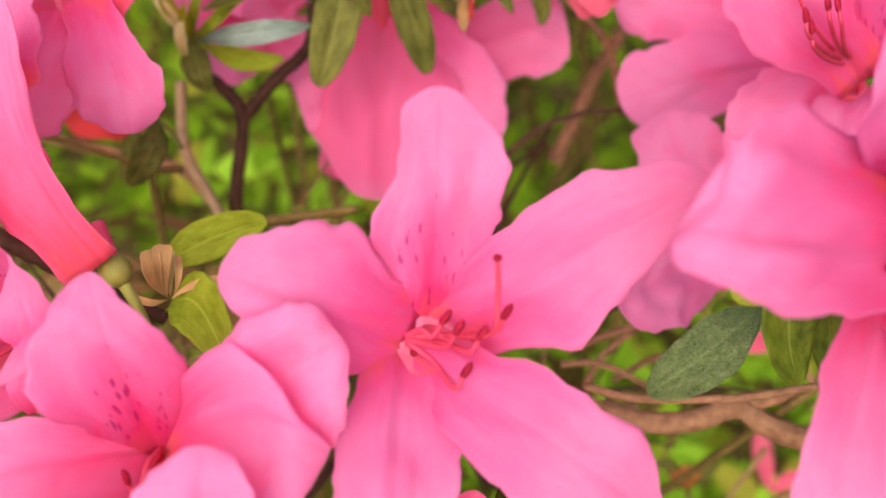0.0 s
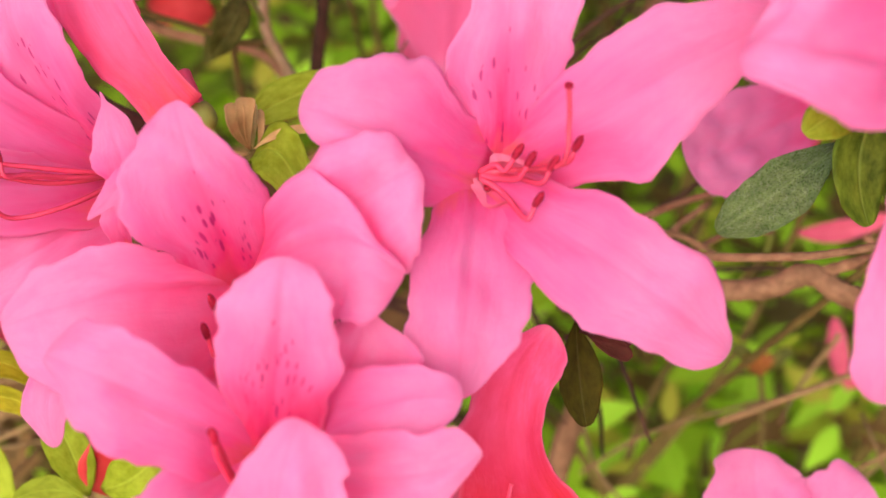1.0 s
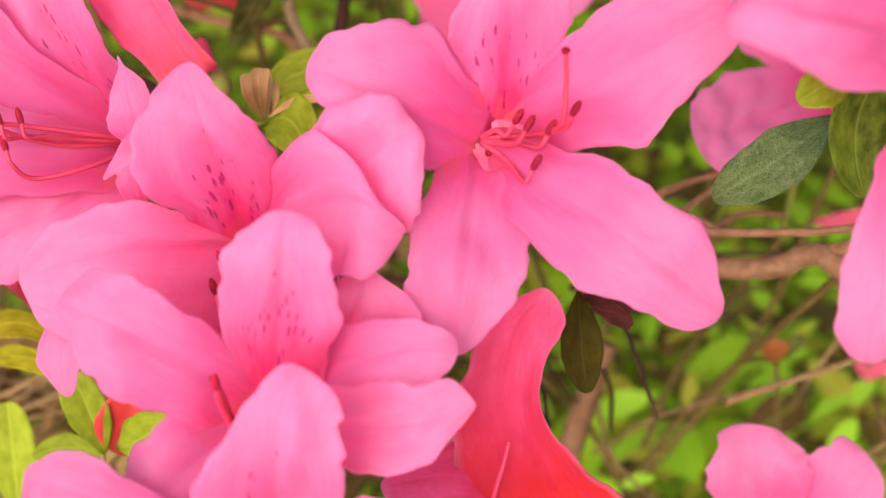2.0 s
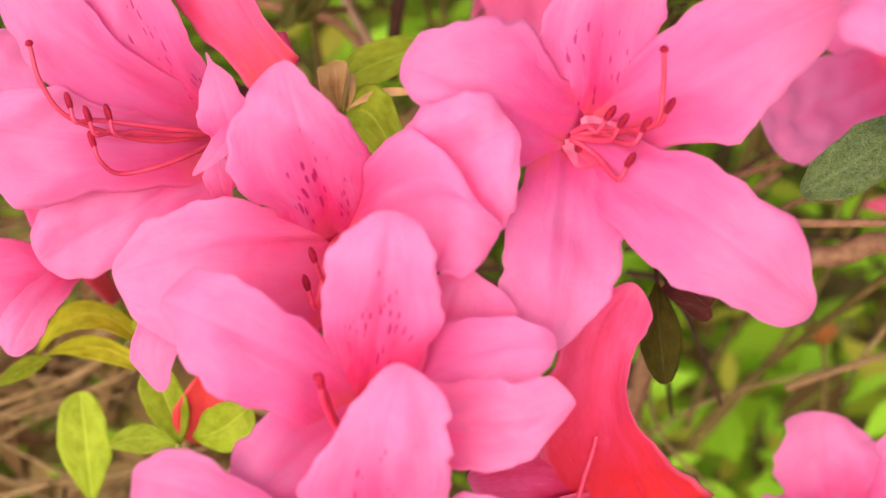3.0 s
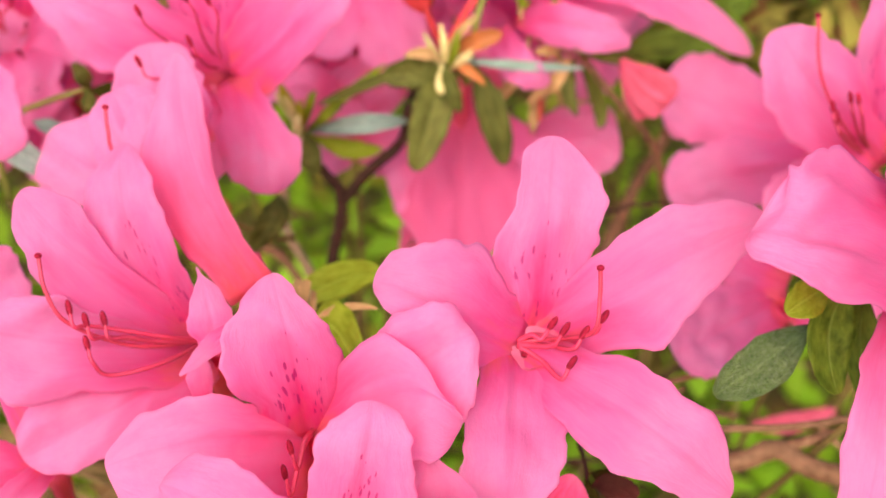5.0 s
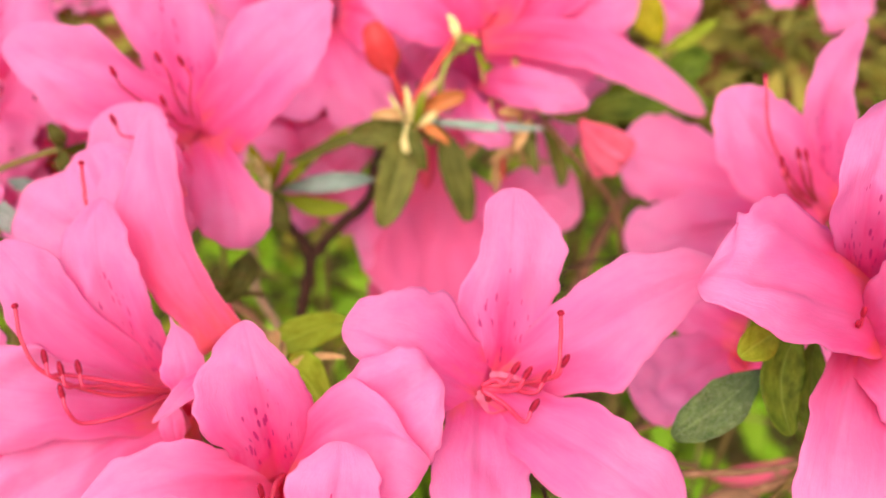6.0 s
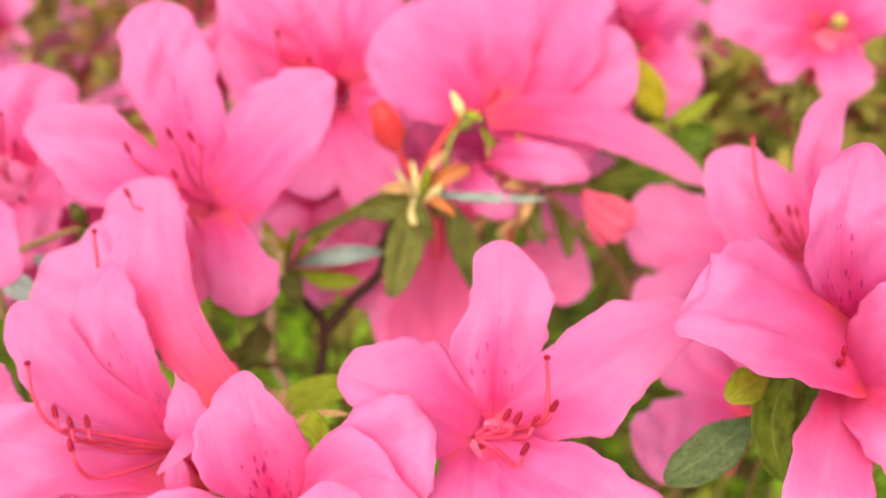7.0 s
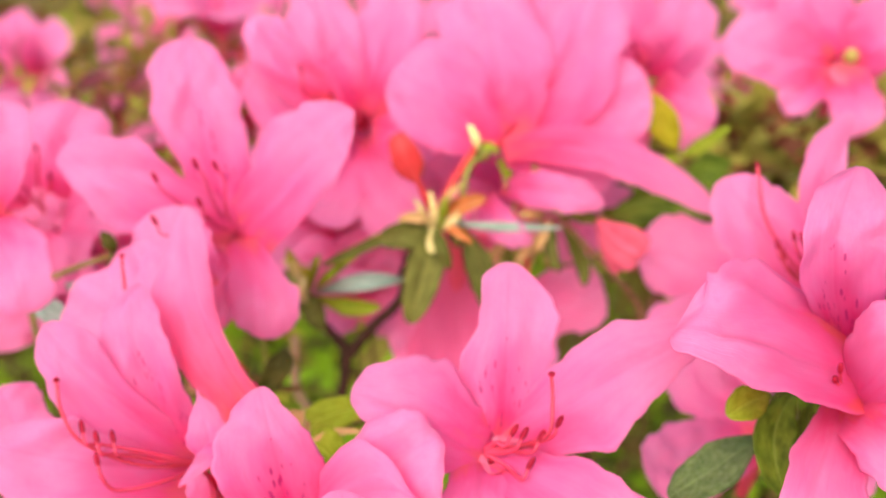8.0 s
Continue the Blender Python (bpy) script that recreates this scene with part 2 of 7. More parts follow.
DRY_PALE = plain_material("pale_scale", (0.74, 0.66, 0.30), (0.55, 0.45, 0.17), 0.6, see_through=0.25)
BUD_RED = plain_material("red_bud", (0.82, 0.085, 0.090), (0.68, 0.045, 0.050), 0.55, see_through=0.35)
BUD_PINK = plain_material("pink_bud", (0.82, 0.15, 0.26), (0.66, 0.09, 0.16), 0.55, see_through=0.4)
BUD_ORANGE = plain_material("orange_bud", (0.56, 0.19, 0.05), (0.34, 0.11, 0.03), 0.55, see_through=0.3)
BARK = plain_material("grey_brown_bark", (0.34, 0.180, 0.095), (0.12, 0.055, 0.025), 0.7, 350.0, 0.8, 0.2)
STRAW = plain_material("dead_twig", (0.36, 0.23, 0.10), (0.15, 0.09, 0.035), 0.85, 350.0, 0.6, 0.2)
MOSSY = plain_material("mossy_bark", (0.22, 0.15, 0.045), (0.10, 0.07, 0.02), 0.85, 350.0, 0.8, 0.15)
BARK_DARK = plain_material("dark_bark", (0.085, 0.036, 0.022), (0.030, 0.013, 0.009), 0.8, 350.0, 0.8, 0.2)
BARK_GREEN = plain_material("green_stem", (0.30, 0.28, 0.07), (0.18, 0.16, 0.04), 0.6, 350.0, 0.5, 0.3)
FILAMENT = plain_material("stamen_stalk", (0.72, 0.065, 0.15), (0.58, 0.03, 0.09), 0.45, see_through=0.2)
STYLE = plain_material("style_stalk", (0.62, 0.05, 0.11), (0.48, 0.03, 0.07), 0.45)
ANTHER = plain_material("anther", (0.38, 0.014, 0.045), (0.18, 0.006, 0.022), 0.7, 900.0, 0.6, 0.1)
TAN = plain_material("tan_bark", (0.50, 0.36, 0.20), (0.28, 0.18, 0.09), 0.8, 350.0, 0.6, 0.15)
PISTIL = plain_material("ovary", (0.42, 0.34, 0.09), (0.28, 0.22, 0.05), 0.6, see_through=0.2)
MAROON = plain_material("withered_petal", (0.085, 0.022, 0.016), (0.030, 0.008, 0.006), 0.85, 300.0, 0.7, 0.1)
CALYX = plain_material("calyx", (0.30, 0.32, 0.06), (0.18, 0.18, 0.03), 0.6, see_through=0.2)
SOIL = plain_material("leaf_litter", (0.15, 0.11, 0.035), (0.06, 0.045, 0.012), 0.95, 40.0, 0.8, 0.1)


# ---- builders ----
def mesh_of(name, verts, faces, mat, uvs=None):
    me = bpy.data.meshes.new(name)
    me.from_pydata(verts, [], faces)
    me.polygons.foreach_set("use_smooth", [True] * len(me.polygons))
    if uvs is not None:
        layer = me.uv_layers.new(name="UVMap")
        index = np.empty(len(me.loops), dtype=np.int32)
        me.loops.foreach_get("vertex_index", index)
        layer.data.foreach_set("uv", np.asarray(uvs, dtype=np.float32)[index].ravel())
    me.materials.append(mat)
    me.update()
    return me


def part(name, me, parent, label=""):
    ob = new(name, me)
    ob.parent = parent
    return tagged(ob, label)


STATIONS = np.array((0.0, 0.2, 0.4, 0.6, 0.8, 0.93, 1.0))


def spread(u, widths):
    """Half-widths along a blade, smooth between its stations."""
    y = np.array((*widths, widths[-1] * 0.9))
    m = np.gradient(y, STATIONS)
    k = np.clip(np.searchsorted(STATIONS, u, side="right") - 1, 0, len(STATIONS) - 2)
    d = STATIONS[k + 1] - STATIONS[k]
    t = (u - STATIONS[k]) / d
    return (1 + 2 * t) * (1 - t) ** 2 * y[k] + t * (1 - t) ** 2 * d * m[k] + t * t * (3 - 2 * t) * y[k + 1] + t * t * (t - 1) * d * m[k + 1]


def rounded(width, um, n, neck):
    """The half-widths of a plain rounded or pointed blade."""
    u = STATIONS[:6]
    low, high = np.clip(u / um, 0, 1), np.clip((u - um) / (1 - um), 0, 1)
    cap = np.clip(1 - np.clip((u - 0.8) / 0.2, 0, 1) ** 2.2, 0, 1) ** (1 / 2.2)
    return tuple(width * (neck + (1 - neck) * np.sin(low * np.pi / 2) ** 1.3) * np.clip(1 - high**n, 0, 1) ** (1 / n) / cap)


def blade(base, mid, tip, side, left, right, cup, wave, thick, nu, nv, rng, groove, fold=0.0, crinkle=0.0):
    """A thin two-sided blade (petal or leaf): a curved midline, half-widths to both sides, a rounded or pointed end, cupped, with wavy edges."""
    base, mid, tip, side = (np.array(p, float) for p in (base, mid, tip, side))
    ctrl = 2 * mid - (base + tip) / 2
    s = np.linspace(0, 1, nu)
    u = 1 - (1 - s) ** 1.7
    c = ((1 - u) ** 2)[:, None] * base + (2 * u * (1 - u))[:, None] * ctrl + (u * u)[:, None] * tip
    tan = (2 * (1 - u))[:, None] * (ctrl - base) + (2 * u)[:, None] * (tip - ctrl)
    tan /= np.linalg.norm(tan, axis=1)[:, None]
    sd = side - (tan @ side)[:, None] * tan
    sd /= np.linalg.norm(sd, axis=1)[:, None]
    nrm = np.cross(sd, tan)
    cap = np.clip(1 - np.clip((u - 0.8) / 0.2, 0, 1) ** 2.2, 0, 1) ** (1 / 2.2)
    wl, wr = spread(u, left) * cap, spread(u, right) * cap
    w = max(max(left), max(right))
    h = (wl + wr) / (2 * w)
    v = np.linspace(-1, 1, nv)
    ph = rng.uniform(0, 6.28, 8)
    edge = 1 + min(wave, 0.05) * 0.95 * (np.sin(9 * u + ph[0]) + 0.8 * np.sin(17 * u + ph[1]) + 0.65 * np.sin(33 * u + ph[5]) + 0.4 * np.sin(57 * u + ph[6]))
    edge2 = 1 + min(wave, 0.05) * 0.95 * (np.sin(8 * u + ph[2]) + 0.8 * np.sin(19 * u + ph[3]) + 0.65 * np.sin(35 * u + ph[7]) + 0.4 * np.sin(61 * u + ph[4]))
    length = np.linalg.norm(tip - base)
    pleats = []
    for _ in range(6):
        wave_length, lean = rng.uniform(0.0045, 0.014), rng.normal(0, 0.45)
        k = 2 * np.pi / wave_length
        pleats.append((k * np.sin(lean), k * np.cos(lean), crinkle * wave_length, rng.uniform(0, 6.28)))
    top = []
    for i in range(nu):
        wide = np.where(v < 0, wl[i] * edge[i], wr[i] * edge2[i])
        lift = cup * w * v * v * h[i] - groove * w * h[i] * np.exp(-((v / 0.13) ** 2)) * min(1, 2 * (1 - u[i]))
        lift = lift + fold * w * np.abs(v) * h[i]
        lift = lift + wave * 1.6 * w * np.abs(v) ** 2 * h[i] * (np.sin(7 * u[i] + ph[4] + 1.5 * np.sign(v)) + 0.5 * np.sin(15 * u[i] + ph[5] + 2 * np.sign(v)))
        lift = lift + wave * 0.35 * w * np.sin(5 * v + 4 * u[i] + ph[6]) * h[i]
        for wx, wy, amp, turn in pleats:
            lift = lift + amp * np.sin(wx * u[i] * length + wy * v * wide + turn) * min(1.0, 0.35 + u[i]) * (0.35 + 0.65 * h[i])
        top.append(c[i] + (v * wide)[:, None] * sd[i] + lift[:, None] * nrm[i])
    top = np.array(top)
    under = top - thick * nrm[:, None, :]
    verts = np.concatenate([top.reshape(-1, 3), under.reshape(-1, 3)])
    k, faces = nu * nv, []
    for i in range(nu - 1):
        for j in range(nv - 1):
            a, b, d, e = i * nv + j, i * nv + j + 1, (i + 1) * nv + j + 1, (i + 1) * nv + j
            faces += [(a, b, d, e), (k + e, k + d, k + b, k + a)]
        for j in (0, nv - 1):
            a, e = i * nv + j, (i + 1) * nv + j
            faces.append((a, e, k + e, k + a) if j == 0 else (e, a, k + a, k + e))
    for i in (0, nu - 1):
        for j in range(nv - 1):
            a, b = i * nv + j, i * nv + j + 1
            faces.append((b, a, k + a, k + b) if i == 0 else (a, b, k + b, k + a))
    uv = np.stack(np.meshgrid(u, (v + 1) / 2, indexing="ij"), -1).reshape(-1, 2)
    return verts, faces, np.concatenate([uv, uv])


def smooth_line(points, steps=8):
    p = [np.array(q, float) for q in points]
    p = [2 * p[0] - p[1], *p, 2 * p[-1] - p[-2]]
    line = []
    for a, b, c, d in zip(p, p[1:], p[2:], p[3:]):
        for t in np.arange(steps) / steps:
            line.append(0.5 * (2 * b + (c - a) * t + (2 * a - 5 * b + 4 * c - d) * t * t + (3 * b - a - 3 * c + d) * t**3))
    return np.array([*line, p[-2]])


def rod(points, r0, r1, sides=8, rough=0.0, rng=None, steps=8):
    """A tapering round rod along a smooth line."""
    line = smooth_line(points, steps)
    tan = np.gradient(line, axis=0)
    tan /= np.linalg.norm(tan, axis=1)[:, None] + 1e-12
    ref = np.array([0.31, 0.17, 0.93])
    verts, faces = [], []
    for i, (c, t) in enumerate(zip(line, tan)):
        a = np.cross(t, ref)
        a /= np.linalg.norm(a)
        b = np.cross(t, a)
        r = r0 + (r1 - r0) * i / (len(line) - 1)
        for j in range(sides):
            k = 2 * np.pi * j / sides
            rr = r * (1 + (rough * rng.uniform(-1, 1) if rng is not None else 0))
            verts.append(c + rr * (np.cos(k) * a + np.sin(k) * b))
    for i in range(len(line) - 1):
        for j in range(sides):
            a, b = i * sides + j, i * sides + (j + 1) % sides
            faces.append((a, b, b + sides, a + sides))
    faces.append(tuple(range(sides))[::-1])
    faces.append(tuple(len(verts) - sides + j for j in range(sides)))
    return np.array(verts), faces


def bead(centre, axis, length, radius, rings=7, sides=8, slit=0.12):
    """A small oblong pod with a slit along it."""
    axis = np.array(axis, float) / np.linalg.norm(axis)
    a = np.cross(axis, (0.3, 0.5, 0.8))
    a /= np.linalg.norm(a)
    b = np.cross(axis, a)
    verts, faces = [], []
    for i in range(rings):
        q = -1 + 2 * i / (rings - 1)
        r = radius * max(0.12, (1 - abs(q) ** 2.6)) ** 0.5
        for j in range(sides):
            k = 2 * np.pi * j / sides
            rr = r * (1 - slit * (j % 4 == 0))
            verts.append(np.array(centre) + axis * q * length / 2 + rr * (np.cos(k) * a + np.sin(k) * b))
    for i in range(rings - 1):
        for j in range(sides):
            c, d = i * sides + j, i * sides + (j + 1) % sides
            faces.append((c, d, d + sides, c + sides))
    faces.append(tuple(range(sides))[::-1])
    faces.append(tuple(len(verts) - sides + j for j in range(sides)))
    return np.array(verts), faces


COUNT = [0]
NEAR = []


def seeded():
    COUNT[0] += 1
    return np.random.default_rng(COUNT[0])


def flower(label, throat, back, mouth=0.0030, group="azalea blooms"):
    """An empty flower at its throat, with the funnel that narrows to the calyx behind it."""
    fl = new("azalea_flower", None)
    fl.location = throat
    tagged(fl, label, "flower", group)
    d = np.array(back) - np.array(throat)
    n = np.linalg.norm(d)
    a = np.cross(d / n, (0.2, 0.4, 0.9))
    a /= np.linalg.norm(a)
    b = np.cross(d / n, a)
    verts, faces, sides, rings = [], [], 20, 10
    for skin in (0, 0.0004):
        for i in range(rings):
            q = i / (rings - 1)
            r = 0.0018 + (mouth - 0.0018) * (1 - q) ** (0.55 if mouth > 0.005 else 1.2) - skin
            for j in range(sides):
                k = 2 * np.pi * j / sides
                verts.append(d * (0.22 * (mouth < 0.005) + (1 - 0.22 * (mouth < 0.005)) * q) + r * (1 + 0.06 * np.cos(5 * k)) * (np.cos(k) * a + np.sin(k) * b))
    m = rings * sides
    for i in range(rings - 1):
        for j in range(sides):
            p, q = i * sides + j, i * sides + (j + 1) % sides
            faces += [(p, q, q + sides, p + sides), (m + p + sides, m + q + sides, m + q, m + p)]
    for j in range(sides):
        q = (j + 1) % sides
        faces.append((j, m + j, m + q, q))
    uvs = [(0.05 + (0.55 if mouth > 0.005 else 0.06) * (1 - (i % m) // sides / rings), (i % sides) / sides) for i in range(2 * m)]
    part("corolla_tube", mesh_of("corolla_tube", verts, faces, PETALS["tube"], uvs), fl, "salmon pink corolla tube")
    cv, cf = bead(d * 1.02, d, 0.006, 0.0028, 7, 10, 0.1)
    part("calyx", mesh_of("calyx", cv, cf, CALYX), fl, "small green calyx")
    u = d / n
    foot = d * 1.1 + 0.012 * u + np.array((0, 0, -0.022))
    pv, pf = rod([d * 1.02, d * 1.05 + 0.008 * u + np.array((0, 0, -0.003)), foot], 0.0011, 0.0009, 7)
    part("pedicel", mesh_of("pedicel", pv, pf, CALYX), fl, "short green flower stalk")
    NEAR.append((np.array(throat) + foot, group))
    return fl


def petal(fl, base, mid, tip, side, left, right, cup, wave, kind):
    rng = seeded()
    o = np.array(fl.location)
    verts, faces, uvs = blade(np.array(base) - o, np.array(mid) - o, np.array(tip) - o, side, left, right, cup, wave, 0.00025, 40, 29, rng, 0.06, 0.05, 0.030)
    return part("petal", mesh_of("petal", verts, faces, PETALS[kind], uvs), fl, "speckled upper petal" if kind == "spotted" else "")


def cup(fl, at, radius, facing=(0.05, -0.66, 0.75)):
    """The shallow funnel in which the five petals join, hollow towards the viewer's side of the flower."""
    o = np.array(at) - np.array(fl.location)
    axis = np.array(facing)
    a = np.cross(axis, (1, 0.1, 0.2))
    a /= np.linalg.norm(a)
    b = np.cross(axis, a)
    verts, faces, uvs, sides, rings = [], [], [], 24, 7
    for skin in (0.0, 0.0003):
        for i in range(rings):
            q = 0.06 + 0.94 * i / (rings - 1)
            for j in range(sides):
                k = 2 * np.pi * j / sides
                verts.append(o + radius * q * (np.cos(k) * a + np.sin(k) * b) * (1 + 0.08 * np.cos(5 * k)) + axis * (0.0026 * (q * q - 1) - skin))
                uvs.append((q * 0.8, j / sides))
    m = rings * sides
    for i in range(rings - 1):
        for j in range(sides):
            p, q = i * sides + j, i * sides + (j + 1) % sides
            faces += [(p, q, q + sides, p + sides), (m + p + sides, m + q + sides, m + q, m + p)]
    faces += [tuple(range(sides))[::-1], tuple(m + j for j in range(sides))]
    return part("throat", mesh_of("throat", verts, faces, PETALS["lining"], uvs), fl, "pale salmon throat")


def stamen(fl, points, r, anther=True):
    o = np.array(fl.location)
    p = [np.array(q) - o for q in points]
    verts, faces = rod(p, r * 1.15, r * 0.8, 7)
    stalk = part("stamen", mesh_of("stamen", verts, faces, FILAMENT), fl)
    if anther:
        d = p[-1] - p[-2]
        axis = d / np.linalg.norm(d) + np.array((0.05, 0, 0.1))
        verts, faces = bead(p[-1] + d / np.linalg.norm(d) * 0.0008, axis, 0.0032, 0.00062)
        part("anther", mesh_of("anther", verts, faces, ANTHER), stalk, "dark maroon anther")
    return stalk


def style(fl, points):
    o = np.array(fl.location)
    p = [np.array(q) - o for q in points]
    verts, faces = rod(p, 0.00046, 0.00038, 8)
    stalk = part("style", mesh_of("style", verts, faces, STYLE), fl, "long red style")
    verts, faces = bead(p[-1], p[-1] - p[-2], 0.0011, 0.0007, 6, 10, 0.05)
    part("stigma", mesh_of("stigma", verts, faces, ANTHER), stalk, "dark round stigma")
    return stalk


def cluster(label, at, category="leaf cluster"):
    ob = new(category.replace(" ", "_"), None)
    ob.location = at
    return tagged(ob, label, category, "azalea leaves")


def leaf(owner, base, mid, tip, side, wl, wr, mat, um, n, cup):
    rng = seeded()
    o = np.array(owner.location)
    verts, faces, uvs = blade(np.array(base) - o, np.array(mid) - o, np.array(tip) - o, side, rounded(wl, um, n, 0.08), rounded(wr, um, n, 0.08), cup, 0.03, 0.0003, 18, 11, rng, 0.06, 0.10, 0.006)
    return part("scale" if mat in (DRY, DRY_PALE, BUD_RED, BUD_ORANGE, BUD_PINK) else "leaf_blade", mesh_of("leaf_blade", verts, faces, mat, uvs), owner)


def twig(label, points, r0, r1, mat):
    rng = seeded()
    o = np.array(points[0])
    verts, faces = rod([np.array(q) - o for q in points], r0, r1, 10, 0.10, rng)
    ob = new("twig", mesh_of("twig", verts, faces, mat))
    ob.location = points[0]
    return tagged(ob, label, "twig", "azalea twigs")


def twig_part(owner, points, r0, r1, mat):
    rng = seeded()
    o = np.array(owner.location)
    verts, faces = rod([np.array(q) - o for q in points], r0, r1, 8, 0.06, rng)
    return part("stalk", mesh_of("stalk", verts, faces, mat), owner)


# ---- ground ----
bm = bmesh.new()
bmesh.ops.create_grid(bm, x_segments=80, y_segments=80, size=1.0)
for vert in bm.verts:
    x, y = vert.co.x, vert.co.y
    vert.co = (math.copysign(abs(x) ** 3 * 300 + abs(x) * 2.5, x), math.copysign(abs(y) ** 3 * 300 + abs(y) * 2.5, y), 0)
    vert.co.z = 0.03 * noise.noise(Vector((vert.co.x * 3, vert.co.y * 3, 0))) if max(abs(x), abs(y)) < 0.5 else 0
ground_mesh = bpy.data.meshes.new("ground")
bm.to_mesh(ground_mesh)
bm.free()
ground_mesh.materials.append(SOIL)
tagged(new("ground", ground_mesh), "brown soil and leaf litter under the bushes", "ground", kind="structure")

# ---- blooms, leaves and twigs of the near sprays ----

centre = flower("wide-open pink azalea flower with dark spots and red stamens", (-0.0105, 0.1385, 0.8148), (-0.0117, 0.1515, 0.7869), 0.0072)
petal(centre, (-0.0074, 0.1346, 0.8205), (-0.0064, 0.1383, 0.8405), (-0.0052, 0.1470, 0.8572), (0.9961, -0.0569, -0.0668), (0.0063, 0.0064, 0.0092, 0.0066, 0.0055, 0.0061), (0.0064, 0.0073, 0.0087, 0.0104, 0.0089, 0.0061), -0.06, 0.05, "spotted")
petal(centre, (-0.0074, 0.1343, 0.8201), (0.0128, 0.1329, 0.8369), (0.0350, 0.1434, 0.8419), (0.4716, -0.5026, -0.7246), (0.0057, 0.0067, 0.0085, 0.0095, 0.0067, 0.0067), (0.0077, 0.0080, 0.0114, 0.0091, 0.0058, 0.0043), -0.06, 0.05, "plain")
petal(centre, (-0.0109, 0.1313, 0.8204), (0.0084, 0.1132, 0.8198), (0.0257, 0.1076, 0.8070), (-0.5671, -0.5896, -0.5751), (0.0055, 0.0061, 0.0087, 0.0087, 0.0074, 0.0043), (0.0055, 0.0064, 0.0090, 0.0091, 0.0070, 0.0060), -0.06, 0.05, "plain")
petal(centre, (-0.0111, 0.1316, 0.8207), (-0.0130, 0.1122, 0.8162), (-0.0146, 0.1018, 0.8042), (-0.9877, 0.0522, 0.1475), (0.0074, 0.0074, 0.0103, 0.0096, 0.0067, 0.0042), (0.0064, 0.0064, 0.0086, 0.0089, 0.0079, 0.0069), -0.06, 0.05, "plain")
petal(centre, (-0.0109, 0.1316, 0.8207), (-0.0255, 0.1279, 0.8335), (-0.0375, 0.1308, 0.8366), (0.4110, 0.6429, 0.6463), (0.0041, 0.0069, 0.0046, 0.0040, 0.0049, 0.0031), (0.0096, 0.0096, 0.0131, 0.0107, 0.0080, 0.0072), -0.06, 0.05, "plain")
cup(centre, (-0.0079, 0.1298, 0.8226), 0.0046, (-0.31, -0.32, 0.90))
stamen(centre, [(-0.0109, 0.1320, 0.8222), (-0.0035, 0.1304, 0.8241), (0.0020, 0.1271, 0.8279), (0.0033, 0.1275, 0.8304)], 0.00045, True)
stamen(centre, [(-0.0109, 0.1319, 0.8221), (-0.0054, 0.1294, 0.8233), (-0.0018, 0.1244, 0.8264), (-0.0004, 0.1248, 0.8289)], 0.00045, True)
stamen(centre, [(-0.0109, 0.1317, 0.8220), (-0.0076, 0.1292, 0.8233), (-0.0051, 0.1259, 0.8261), (-0.0037, 0.1263, 0.8286)], 0.00045, True)
stamen(centre, [(-0.0109, 0.1315, 0.8217), (-0.0071, 0.1275, 0.8215), (-0.0041, 0.1212, 0.8222), (-0.0027, 0.1216, 0.8247)], 0.00045, True)
stamen(centre, [(-0.0109, 0.1321, 0.8224), (-0.0086, 0.1310, 0.8246), (-0.0070, 0.1295, 0.8247), (-0.0055, 0.1299, 0.8272)], 0.00045, True)
stamen(centre, [(-0.0111, 0.1333, 0.8193), (-0.0100, 0.1324, 0.8193), (-0.0099, 0.1311, 0.8201)], 0.00045, True)
style(centre, [(-0.0111, 0.1340, 0.8199), (-0.0044, 0.1302, 0.8241), (0.0012, 0.1236, 0.8308), (0.0021, 0.1252, 0.8368), (0.0020, 0.1270, 0.8421)])

second = flower("pink azalea flower with a speckled upper petal, partly overlapped", (-0.0491, 0.1230, 0.8085), (-0.0503, 0.1361, 0.7806))
petal(second, (-0.0494, 0.1243, 0.8055), (-0.0520, 0.1218, 0.8294), (-0.0551, 0.1288, 0.8394), (0.9539, 0.2455, 0.1727), (0.0088, 0.0088, 0.0115, 0.0112, 0.0073, 0.0058), (0.0078, 0.0078, 0.0091, 0.0060, 0.0036, 0.0025), -0.06, 0.05, "spotted")
petal(second, (-0.0491, 0.1243, 0.8055), (-0.0333, 0.1142, 0.8251), (-0.0216, 0.1114, 0.8211), (0.1106, -0.6752, -0.7293), (0.0060, 0.0070, 0.0100, 0.0063, 0.0011, 0.0010), (0.0078, 0.0091, 0.0122, 0.0120, 0.0118, 0.0130), -0.06, 0.05, "plain")
petal(second, (-0.0486, 0.1249, 0.8061), (-0.0297, 0.1201, 0.8267), (-0.0197, 0.1229, 0.8309), (0.5416, -0.5499, -0.6359), (0.0052, 0.0060, 0.0081, 0.0086, 0.0071, 0.0065), (0.0119, 0.0119, 0.0119, 0.0123, 0.0076, 0.0053), -0.06, 0.05, "plain")
petal(second, (-0.0494, 0.1243, 0.8055), (-0.0663, 0.1144, 0.8141), (-0.0838, 0.1104, 0.8115), (-0.1352, 0.6720, 0.7281), (0.0117, 0.0186, 0.0184, 0.0156, 0.0133, 0.0122), (0.0044, 0.0052, 0.0069, 0.0074, 0.0062, 0.0040), -0.06, 0.05, "plain")
